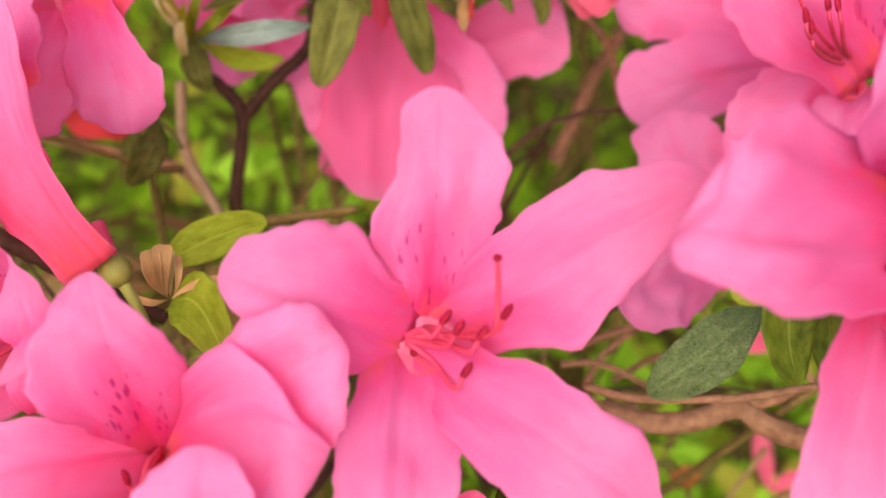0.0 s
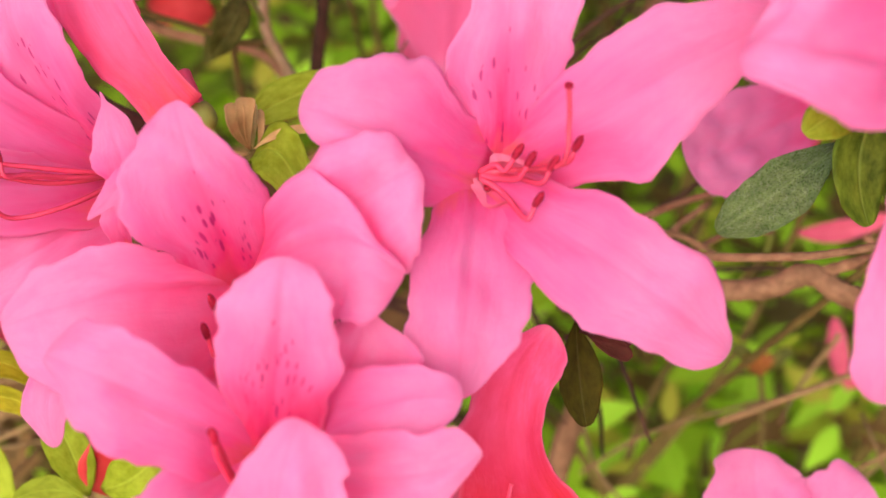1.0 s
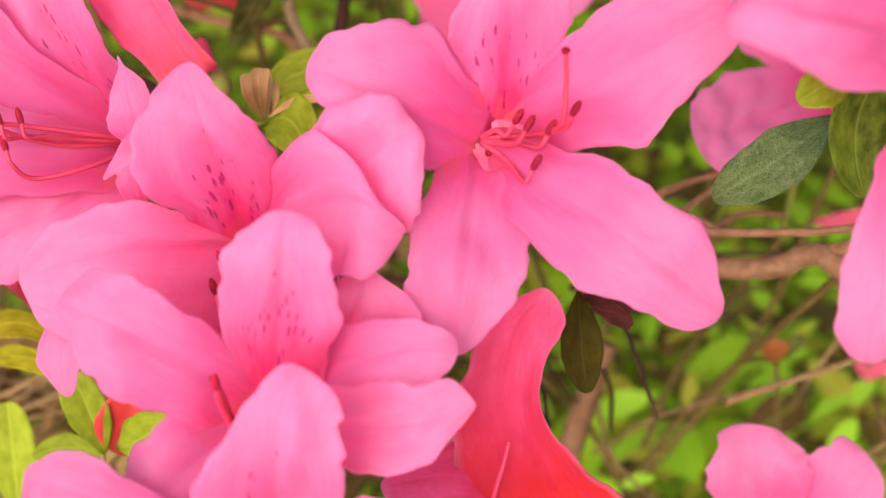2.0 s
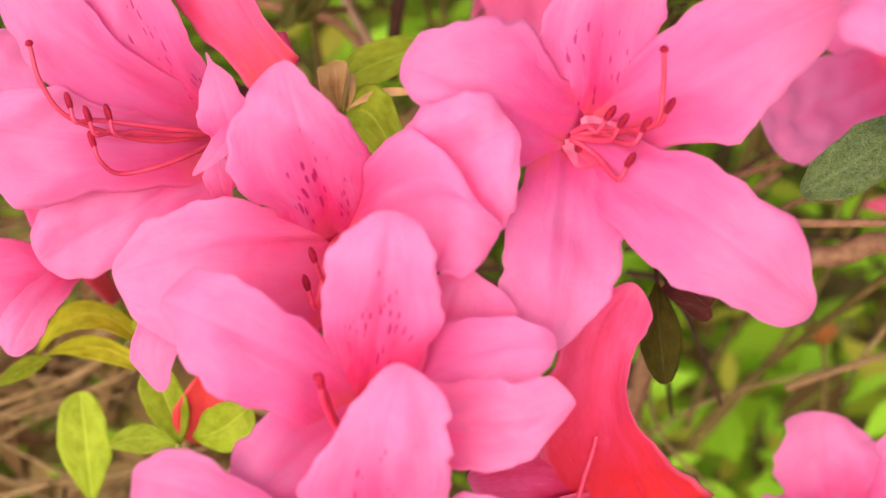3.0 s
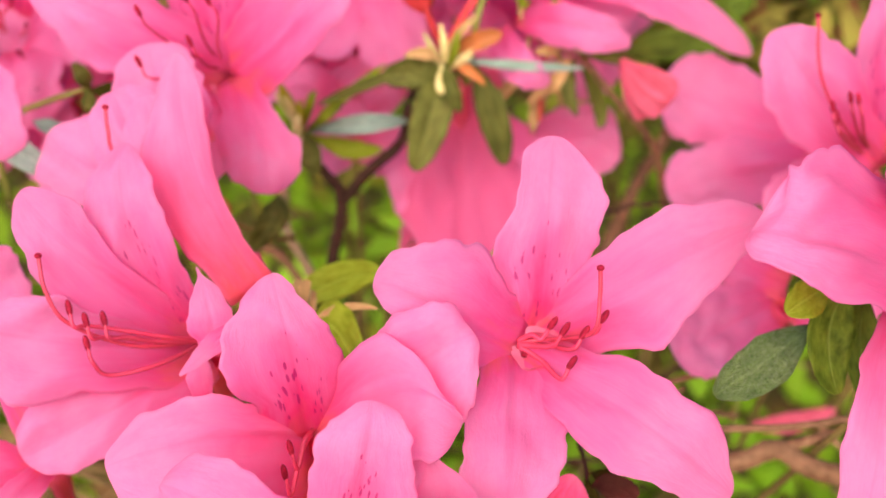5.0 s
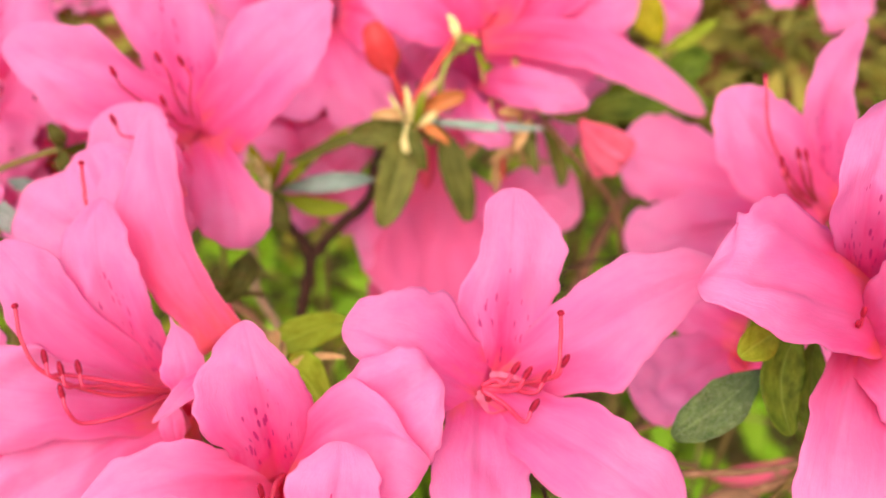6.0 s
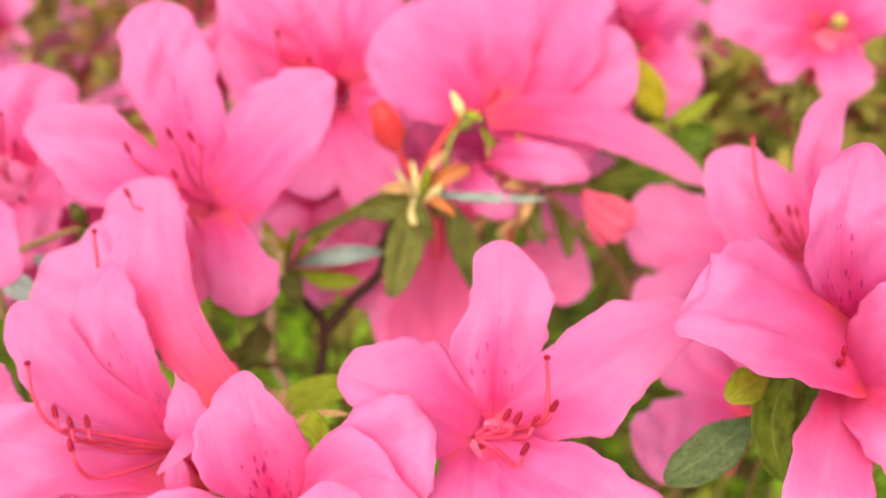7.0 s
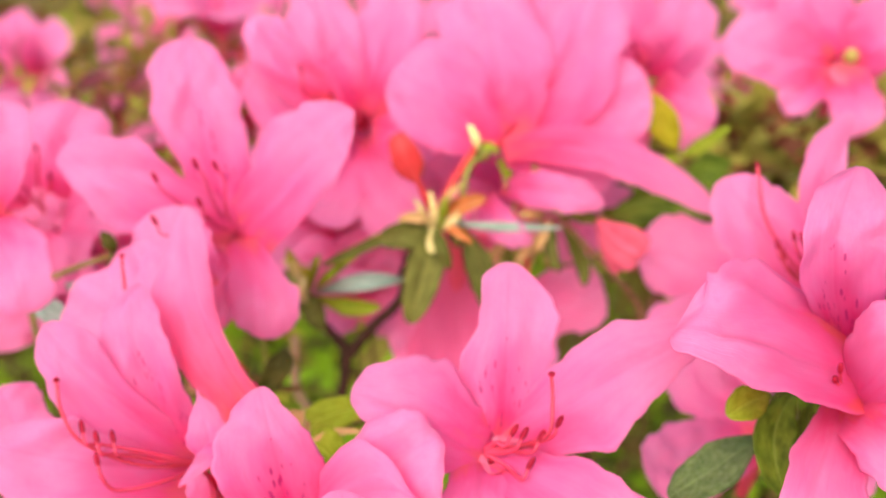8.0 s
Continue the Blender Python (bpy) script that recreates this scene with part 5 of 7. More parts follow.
lime_shoot = cluster("fresh yellow-green azalea shoot with soft leaves", (-0.0897, 0.1237, 0.7483), "leaf cluster")
leaf(lime_shoot, (-0.1107, 0.1212, 0.7311), (-0.1110, 0.1279, 0.7426), (-0.1121, 0.1356, 0.7509), (0.9924, 0.1186, 0.0340), 0.0056, 0.0056, LEAF_LIME, 0.5, 2.2, 0.12)
leaf(lime_shoot, (-0.0875, 0.1219, 0.7516), (-0.0880, 0.1228, 0.7636), (-0.0908, 0.1268, 0.7704), (0.9339, 0.2847, 0.2163), 0.0043, 0.0043, LEAF_LIME, 0.5, 2.1, 0.12)
leaf(lime_shoot, (-0.0850, 0.1228, 0.7523), (-0.0765, 0.1180, 0.7619), (-0.0710, 0.1204, 0.7660), (0.5103, -0.5647, -0.6487), 0.0047, 0.0047, LEAF_LIME, 0.55, 2.2, 0.12)
leaf(lime_shoot, (-0.0880, 0.1215, 0.7513), (-0.0947, 0.1223, 0.7528), (-0.1019, 0.1209, 0.7519), (0.0023, 0.6847, 0.7288), 0.0031, 0.0031, LEAF_LIME, 0.5, 1.7, 0.12)
twig_part(lime_shoot, [(-0.0885, 0.1182, 0.7368), (-0.0886, 0.1207, 0.7449), (-0.0880, 0.1219, 0.7517)], 0.0007, 0.0006, BARK_GREEN)

left_shoot = cluster("yellow-green curled azalea leaves on a shoot tip", (-0.1232, 0.1388, 0.7565), "leaf cluster")
leaf(left_shoot, (-0.1194, 0.1373, 0.7600), (-0.1069, 0.1388, 0.7714), (-0.0970, 0.1380, 0.7641), (0.1471, -0.6703, -0.7274), 0.0029, 0.0029, LEAF_YELLOW, 0.5, 2.0, 0.3)
leaf(left_shoot, (-0.1171, 0.1378, 0.7603), (-0.1046, 0.1353, 0.7653), (-0.0957, 0.1328, 0.7618), (-0.1474, -0.6839, -0.7145), 0.0025, 0.0025, LEAF_YELLOW, 0.5, 2.0, 0.3)
leaf(left_shoot, (-0.1159, 0.1375, 0.7599), (-0.1201, 0.1332, 0.7612), (-0.1241, 0.1283, 0.7618), (-0.4443, 0.5924, 0.6721), 0.0020, 0.0020, LEAF_LIME, 0.5, 1.7, 0.12)
leaf(left_shoot, (-0.1022, 0.1436, 0.7651), (-0.0981, 0.1420, 0.7685), (-0.0952, 0.1364, 0.7678), (-0.6006, -0.5746, -0.5560), 0.0023, 0.0023, LEAF_LIME, 0.5, 1.7, 0.12)

olive_pair = cluster("drooping olive leaf and a small green one beneath a bloom", (-0.0636, 0.2221, 0.7990))
leaf(olive_pair, (-0.0644, 0.2211, 0.8009), (-0.0650, 0.2118, 0.7993), (-0.0711, 0.2114, 0.7910), (-0.8941, 0.3087, 0.3244), 0.0036, 0.0036, LEAF_OLIVE, 0.5, 1.8, 0.12)
leaf(olive_pair, (-0.0889, 0.2181, 0.7997), (-0.0862, 0.2183, 0.8045), (-0.0829, 0.2227, 0.8052), (0.7671, -0.4335, -0.4728), 0.0018, 0.0018, LEAF_MID, 0.5, 1.8, 0.12)
twig_part(olive_pair, [(-0.0605, 0.2220, 0.7929), (-0.0626, 0.2221, 0.7975), (-0.0644, 0.2211, 0.8009)], 0.0006, 0.0005, BARK_GREEN)
twig_part(olive_pair, [(-0.0610, 0.2205, 0.7881), (-0.0677, 0.2175, 0.7905), (-0.0736, 0.2178, 0.7937), (-0.0829, 0.2183, 0.7970), (-0.0889, 0.2181, 0.7997)], 0.0009, 0.0006, MOSSY)

bud_scale = cluster("opened brown bud scales with small green leaves", (-0.0540, 0.1635, 0.8038), "leaf cluster")
leaf(bud_scale, (-0.0540, 0.1627, 0.8030), (-0.0554, 0.1621, 0.8090), (-0.0556, 0.1650, 0.8121), (0.9645, 0.2207, 0.1452), 0.0018, 0.0018, DRY, 0.75, 3.2, 0.5)
leaf(bud_scale, (-0.0540, 0.1627, 0.8030), (-0.0538, 0.1620, 0.8098), (-0.0534, 0.1652, 0.8132), (0.9978, 0.0596, -0.0293), 0.0018, 0.0018, DRY, 0.8, 3.2, 0.45)
leaf(bud_scale, (-0.0536, 0.1628, 0.8030), (-0.0529, 0.1634, 0.8080), (-0.0529, 0.1665, 0.8113), (0.9973, 0.0203, -0.0711), 0.0009, 0.0009, DRY_PALE, 0.75, 3.0, 0.2)
leaf(bud_scale, (-0.0540, 0.1624, 0.8026), (-0.0567, 0.1598, 0.8045), (-0.0594, 0.1608, 0.8058), (0.2648, 0.6723, 0.6913), 0.0007, 0.0007, DRY, 0.5, 1.7, 0.12)
leaf(bud_scale, (-0.0529, 0.1628, 0.8029), (-0.0514, 0.1630, 0.8074), (-0.0519, 0.1668, 0.8093), (0.9928, -0.0236, -0.1175), 0.0007, 0.0007, DRY, 0.75, 3.0, 0.25)
leaf(bud_scale, (-0.0595, 0.1708, 0.8011), (-0.0484, 0.1755, 0.8051), (-0.0375, 0.1815, 0.8049), (0.3883, -0.6126, -0.6884), 0.0040, 0.0040, LEAF_LIME, 0.5, 2.0, 0.12)
leaf(bud_scale, (-0.0534, 0.1583, 0.8037), (-0.0472, 0.1540, 0.8095), (-0.0410, 0.1431, 0.8051), (-0.6066, -0.5718, -0.5524), 0.0051, 0.0051, LEAF_LIME, 0.45, 1.9, 0.12)
leaf(bud_scale, (-0.0518, 0.1571, 0.8078), (-0.0452, 0.1571, 0.8116), (-0.0374, 0.1563, 0.8121), (0.2143, -0.6587, -0.7213), 0.0009, 0.0009, DRY, 0.5, 1.7, 0.12)

branch_left_whorl = cluster("whorl of slender leaves round a pale bud on a forked twig", (-0.0598, 0.2490, 0.7994), "leaf cluster")
leaf(branch_left_whorl, (-0.0587, 0.2481, 0.8049), (-0.0444, 0.2357, 0.8135), (-0.0317, 0.2430, 0.8110), (0.1184, -0.5628, -0.8181), 0.0027, 0.0027, LEAF_SILVER, 0.5, 1.7, 0.12)
leaf(branch_left_whorl, (-0.0580, 0.2477, 0.8042), (-0.0480, 0.2422, 0.8029), (-0.0384, 0.2421, 0.8030), (-0.1918, -0.5539, -0.8102), 0.0027, 0.0027, LEAF_LIME, 0.5, 1.7, 0.12)
leaf(branch_left_whorl, (-0.0599, 0.2482, 0.8048), (-0.0582, 0.2398, 0.8033), (-0.0557, 0.2375, 0.7974), (-0.9496, -0.1702, -0.2633), 0.0035, 0.0035, LEAF_OLIVE, 0.5, 1.7, 0.12)
leaf(branch_left_whorl, (-0.0602, 0.2482, 0.8048), (-0.0624, 0.2447, 0.8131), (-0.0660, 0.2489, 0.8191), (0.8957, 0.2448, 0.3712), 0.0018, 0.0018, LEAF_YELLOW, 0.5, 1.7, 0.12)
leaf(branch_left_whorl, (-0.0595, 0.2486, 0.8055), (-0.0580, 0.2451, 0.8137), (-0.0562, 0.2476, 0.8173), (0.9710, -0.1425, -0.1919), 0.0013, 0.0013, LEAF_LIME, 0.5, 1.7, 0.12)
leaf(branch_left_whorl, (-0.0590, 0.2481, 0.8049), (-0.0530, 0.2370, 0.8152), (-0.0486, 0.2472, 0.8143), (0.6322, -0.4432, -0.6355), 0.0013, 0.0013, LEAF_LIME, 0.5, 1.7, 0.12)
leaf(branch_left_whorl, (-0.0593, 0.2468, 0.8055), (-0.0602, 0.2435, 0.8113), (-0.0602, 0.2464, 0.8155), (0.9868, 0.0839, 0.1383), 0.0012, 0.0012, LEAF_YELLOW, 0.5, 1.7, 0.12)
leaf(branch_left_whorl, (-0.0605, 0.2477, 0.8042), (-0.0627, 0.2443, 0.8125), (-0.0667, 0.2473, 0.8167), (0.8438, 0.2972, 0.4468), 0.0014, 0.0014, DRY_PALE, 0.6, 2.0, 0.3)
leaf(branch_left_whorl, (-0.0587, 0.2486, 0.8055), (-0.0494, 0.2497, 0.8139), (-0.0377, 0.2585, 0.8203), (0.6485, -0.4356, -0.6242), 0.0015, 0.0015, LEAF_LIME, 0.5, 1.7, 0.12)
leaf(branch_left_whorl, (-0.0605, 0.2452, 0.8005), (-0.0608, 0.2401, 0.8089), (-0.0609, 0.2441, 0.8121), (0.9933, 0.0579, 0.1005), 0.0013, 0.0013, DRY_PALE, 0.6, 2.2, 0.3)
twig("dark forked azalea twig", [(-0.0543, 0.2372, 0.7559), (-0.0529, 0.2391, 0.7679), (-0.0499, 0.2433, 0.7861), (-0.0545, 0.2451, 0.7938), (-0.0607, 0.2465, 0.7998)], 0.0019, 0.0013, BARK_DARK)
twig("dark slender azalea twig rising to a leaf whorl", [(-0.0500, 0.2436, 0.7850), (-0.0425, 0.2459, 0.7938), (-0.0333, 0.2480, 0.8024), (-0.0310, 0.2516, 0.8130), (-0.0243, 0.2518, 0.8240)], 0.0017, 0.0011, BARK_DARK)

main_whorl = cluster("whorl of olive leaves and orange buds at a twig end", (-0.0218, 0.2508, 0.8265), "leaf cluster")
leaf(main_whorl, (-0.0226, 0.2470, 0.8271), (-0.0252, 0.2368, 0.8169), (-0.0298, 0.2293, 0.8034), (-0.9688, 0.1102, 0.2220), 0.0053, 0.0053, LEAF_OLIVE, 0.5, 2.0, 0.12)
leaf(main_whorl, (-0.0154, 0.2504, 0.8257), (-0.0093, 0.2448, 0.8131), (-0.0056, 0.2403, 0.7992), (-0.9447, -0.1214, -0.3046), 0.0042, 0.0042, LEAF_OLIVE, 0.5, 2.0, 0.12)
leaf(main_whorl, (-0.0210, 0.2470, 0.8271), (-0.0028, 0.2462, 0.8258), (0.0150, 0.2491, 0.8237), (-0.0661, -0.4006, -0.9138), 0.0014, 0.0014, LEAF_SILVER, 0.5, 1.7, 0.12)
leaf(main_whorl, (-0.0234, 0.2470, 0.8271), (-0.0297, 0.2424, 0.8257), (-0.0383, 0.2419, 0.8244), (-0.2803, 0.3892, 0.8775), 0.0041, 0.0041, LEAF_OLIVE, 0.5, 2.2, 0.12)
leaf(main_whorl, (-0.0242, 0.2470, 0.8272), (-0.0407, 0.2414, 0.8230), (-0.0549, 0.2391, 0.8175), (-0.3593, 0.3793, 0.8527), 0.0016, 0.0016, LEAF_OLIVE, 0.5, 1.7, 0.12)
leaf(main_whorl, (-0.0272, 0.2503, 0.8383), (-0.0300, 0.2483, 0.8466), (-0.0324, 0.2518, 0.8527), (0.9363, 0.1309, 0.3259), 0.0043, 0.0043, BUD_RED, 0.45, 1.9, 0.5)
leaf(main_whorl, (-0.0269, 0.2516, 0.8375), (-0.0280, 0.2506, 0.8444), (-0.0291, 0.2525, 0.8487), (0.9788, 0.0716, 0.1920), 0.0031, 0.0031, BUD_ORANGE, 0.45, 1.9, 0.4)
leaf(main_whorl, (-0.0202, 0.2476, 0.8286), (-0.0146, 0.2438, 0.8332), (-0.0076, 0.2446, 0.8352), (0.3807, -0.3761, -0.8447), 0.0025, 0.0025, BUD_ORANGE, 0.5, 2.2, 0.5)
leaf(main_whorl, (-0.0222, 0.2459, 0.8247), (-0.0248, 0.2428, 0.8305), (-0.0278, 0.2436, 0.8361), (0.8637, 0.1932, 0.4655), 0.0011, 0.0011, DRY_PALE, 0.45, 1.7, 0.3)
leaf(main_whorl, (-0.0218, 0.2459, 0.8247), (-0.0224, 0.2427, 0.8322), (-0.0234, 0.2445, 0.8381), (0.9911, 0.0424, 0.1260), 0.0011, 0.0011, DRY_PALE, 0.45, 1.7, 0.3)
leaf(main_whorl, (-0.0215, 0.2457, 0.8242), (-0.0198, 0.2423, 0.8314), (-0.0188, 0.2438, 0.8366), (0.9697, -0.1088, -0.2187), 0.0011, 0.0011, LEAF_LIME, 0.45, 1.7, 0.3)
leaf(main_whorl, (-0.0215, 0.2457, 0.8242), (-0.0174, 0.2422, 0.8294), (-0.0139, 0.2432, 0.8318), (0.6233, -0.3214, -0.7129), 0.0011, 0.0011, DRY_PALE, 0.45, 1.7, 0.3)
leaf(main_whorl, (-0.0226, 0.2432, 0.8278), (-0.0234, 0.2375, 0.8242), (-0.0222, 0.2366, 0.8220), (-0.9992, -0.0044, -0.0397), 0.0012, 0.0012, DRY_PALE, 0.45, 1.7, 0.3)
twig_part(main_whorl, [(-0.0221, 0.2483, 0.8283), (-0.0168, 0.2510, 0.8382), (-0.0094, 0.2553, 0.8482)], 0.0011, 0.0008, BUD_RED)
twig_part(main_whorl, [(-0.0221, 0.2483, 0.8283), (-0.0255, 0.2492, 0.8357), (-0.0277, 0.2496, 0.8422)], 0.0011, 0.0008, BUD_RED)
leaf(main_whorl, (-0.0095, 0.2543, 0.8460), (-0.0100, 0.2529, 0.8503), (-0.0121, 0.2547, 0.8542), (0.9535, 0.1107, 0.2804), 0.0013, 0.0013, DRY_PALE, 0.5, 1.8, 0.3)
leaf(main_whorl, (-0.0095, 0.2546, 0.8468), (-0.0064, 0.2520, 0.8483), (-0.0033, 0.2511, 0.8464), (-0.2174, -0.3902, -0.8947), 0.0011, 0.0011, LEAF_LIME, 0.5, 1.8, 0.3)

second_whorl = cluster("dry yellow-green leaf whorl with faded calyces", (0.0153, 0.2609, 0.8227), "leaf cluster")
leaf(second_whorl, (0.0150, 0.2571, 0.8233), (0.0220, 0.2545, 0.8250), (0.0316, 0.2528, 0.8214), (-0.1904, -0.3928, -0.8997), 0.0019, 0.0019, LEAF_OLIVE, 0.5, 1.7, 0.12)
leaf(second_whorl, (0.0141, 0.2571, 0.8233), (0.0113, 0.2518, 0.8184), (0.0143, 0.2481, 0.8102), (-0.9995, -0.0014, -0.0330), 0.0023, 0.0023, LEAF_OLIVE, 0.5, 1.7, 0.12)
leaf(second_whorl, (0.0141, 0.2571, 0.8233), (0.0066, 0.2543, 0.8166), (0.0009, 0.2535, 0.8109), (-0.6915, 0.2981, 0.6580), 0.0016, 0.0016, DRY, 0.5, 1.7, 0.12)
leaf(second_whorl, (0.0150, 0.2574, 0.8240), (0.0180, 0.2565, 0.8295), (0.0222, 0.2581, 0.8331), (0.7599, -0.2698, -0.5914), 0.0016, 0.0016, LEAF_SILVER, 0.5, 1.7, 0.12)
leaf(second_whorl, (0.0142, 0.2578, 0.8248), (0.0091, 0.2570, 0.8304), (0.0045, 0.2608, 0.8351), (0.7494, 0.2581, 0.6098), 0.0019, 0.0019, LEAF_LIME, 0.5, 1.7, 0.12)
leaf(second_whorl, (0.0142, 0.2575, 0.8240), (0.0135, 0.2560, 0.8281), (0.0124, 0.2573, 0.8311), (0.9751, 0.0783, 0.2073), 0.0013, 0.0013, DRY_PALE, 0.5, 1.8, 0.3)
leaf(second_whorl, (0.0145, 0.2574, 0.8240), (0.0159, 0.2557, 0.8276), (0.0180, 0.2565, 0.8295), (0.7801, -0.2602, -0.5690), 0.0011, 0.0011, DRY_PALE, 0.5, 1.8, 0.3)
leaf(second_whorl, (0.0133, 0.2575, 0.8240), (0.0029, 0.2614, 0.8289), (-0.0018, 0.2662, 0.8360), (0.6828, 0.2864, 0.6721), 0.0015, 0.0015, DRY, 0.5, 1.7, 0.12)
leaf(second_whorl, (0.0134, 0.2582, 0.8220), (0.0054, 0.2596, 0.8100), (0.0036, 0.2570, 0.8002), (-0.8918, 0.1917, 0.4098), 0.0020, 0.0020, DRY, 0.5, 2.0, 0.12)
leaf(second_whorl, (0.0143, 0.2582, 0.8220), (0.0213, 0.2593, 0.8098), (0.0221, 0.2573, 0.8015), (-0.9389, -0.1281, -0.3195), 0.0023, 0.0023, LEAF_OLIVE, 0.5, 2.0, 0.12)
leaf(second_whorl, (0.0095, 0.2597, 0.8215), (-0.0037, 0.2608, 0.8124), (-0.0055, 0.2592, 0.8050), (-0.7107, 0.2907, 0.6406), 0.0017, 0.0017, DRY, 0.5, 1.7, 0.12)
leaf(second_whorl, (0.0047, 0.2641, 0.8314), (0.0095, 0.2622, 0.8346), (0.0144, 0.2619, 0.8341), (0.1747, -0.3980, -0.9006), 0.0013, 0.0013, DRY_PALE, 0.5, 1.7, 0.12)
leaf(second_whorl, (0.0023, 0.2648, 0.8329), (-0.0011, 0.2633, 0.8370), (-0.0034, 0.2650, 0.8408), (0.8025, 0.2312, 0.5501), 0.0013, 0.0013, LEAF_LIME, 0.5, 1.7, 0.12)
leaf(second_whorl, (0.0110, 0.2583, 0.8220), (0.0066, 0.2551, 0.8259), (0.0025, 0.2549, 0.8253), (0.2174, 0.3902, 0.8947), 0.0015, 0.0015, DRY, 0.5, 1.8, 0.3)
leaf(second_whorl, (0.0156, 0.2585, 0.8227), (0.0204, 0.2555, 0.8272), (0.0253, 0.2555, 0.8274), (0.3138, -0.3854, -0.8678), 0.0016, 0.0016, LEAF_LIME, 0.5, 1.8, 0.3)
leaf(second_whorl, (0.0127, 0.2589, 0.8235), (0.0096, 0.2514, 0.8213), (0.0075, 0.2505, 0.8155), (-0.9095, 0.1771, 0.3761), 0.0015, 0.0015, DRY, 0.5, 1.8, 0.3)
leaf(second_whorl, (0.0119, 0.2592, 0.8243), (0.0085, 0.2601, 0.8336), (0.0076, 0.2642, 0.8391), (0.9676, 0.0909, 0.2357), 0.0013, 0.0013, DRY, 0.5, 1.8, 0.3)
leaf(main_whorl, (-0.0210, 0.2467, 0.8264), (-0.0163, 0.2410, 0.8268), (-0.0117, 0.2394, 0.8232), (-0.5225, -0.3372, -0.7831), 0.0014, 0.0014, BUD_ORANGE, 0.5, 1.8, 0.3)
leaf(main_whorl, (-0.0226, 0.2449, 0.8279), (-0.0271, 0.2414, 0.8311), (-0.0326, 0.2412, 0.8304), (0.0984, 0.3992, 0.9116), 0.0016, 0.0016, DRY, 0.5, 1.8, 0.3)
leaf(main_whorl, (-0.0221, 0.2452, 0.8287), (-0.0185, 0.2434, 0.8359), (-0.0137, 0.2466, 0.8396), (0.7895, -0.2555, -0.5580), 0.0012, 0.0012, DRY, 0.5, 1.8, 0.3)
leaf(main_whorl, (-0.0226, 0.2446, 0.8272), (-0.0206, 0.2368, 0.8244), (-0.0181, 0.2353, 0.8174), (-0.9437, -0.1226, -0.3073), 0.0020, 0.0020, LEAF_OLIVE, 0.5, 1.9, 0.2)
twig_part(second_whorl, [(0.0112, 0.2588, 0.8084), (0.0095, 0.2600, 0.8223), (0.0087, 0.2619, 0.8303)], 0.0008, 0.0007, DRY)
twig_part(second_whorl, [(0.0013, 0.2604, 0.8116), (0.0013, 0.2615, 0.8254), (0.0022, 0.2634, 0.8334)], 0.0007, 0.0005, DRY)
twig_part(second_whorl, [(0.0054, 0.2583, 0.8033), (0.0053, 0.2588, 0.8157), (0.0071, 0.2614, 0.8253)], 0.0007, 0.0005, BUD_RED)
twig("brown azalea twig under the leaf whorl", [(0.0151, 0.2588, 0.8235), (0.0263, 0.2592, 0.8097), (0.0389, 0.2604, 0.7941), (0.0462, 0.2660, 0.7697)], 0.0008, 0.0013, BARK)

salmon_bud = cluster("salmon pink azalea bloom about to open, its back turned", (0.0330, 0.2440, 0.8190), "bud")
leaf(salmon_bud, (0.0250, 0.2515, 0.8252), (0.0302, 0.2440, 0.8208), (0.0362, 0.2412, 0.8158), (-0.7787, -0.2438, -0.5781), 0.0046, 0.0046, BUD_PINK, 0.72, 3.0, 0.35)
leaf(salmon_bud, (0.0248, 0.2520, 0.8247), (0.0285, 0.2452, 0.8190), (0.0325, 0.2428, 0.8130), (-0.9228, -0.1448, -0.3570), 0.0038, 0.0038, BUD_PINK, 0.70, 2.8, 0.3)
leaf(salmon_bud, (0.0252, 0.2518, 0.8256), (0.0318, 0.2450, 0.8228), (0.0392, 0.2428, 0.8196), (-0.5300, -0.3400, -0.7600), 0.0036, 0.0036, BUD_PINK, 0.70, 2.8, 0.3)

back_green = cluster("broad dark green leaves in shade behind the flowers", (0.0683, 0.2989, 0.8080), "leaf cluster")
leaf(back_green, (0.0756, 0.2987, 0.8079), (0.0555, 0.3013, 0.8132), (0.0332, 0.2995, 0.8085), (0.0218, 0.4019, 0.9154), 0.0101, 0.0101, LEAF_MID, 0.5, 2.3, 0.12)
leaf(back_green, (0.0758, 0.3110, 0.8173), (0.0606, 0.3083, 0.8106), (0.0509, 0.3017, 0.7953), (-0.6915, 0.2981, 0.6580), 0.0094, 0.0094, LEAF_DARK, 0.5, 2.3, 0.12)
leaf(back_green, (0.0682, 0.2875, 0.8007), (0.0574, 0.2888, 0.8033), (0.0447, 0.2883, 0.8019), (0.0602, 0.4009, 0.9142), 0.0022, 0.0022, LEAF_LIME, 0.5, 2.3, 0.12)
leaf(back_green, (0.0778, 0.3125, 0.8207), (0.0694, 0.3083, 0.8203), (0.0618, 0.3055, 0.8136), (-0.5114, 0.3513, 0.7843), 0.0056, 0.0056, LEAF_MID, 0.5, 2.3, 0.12)

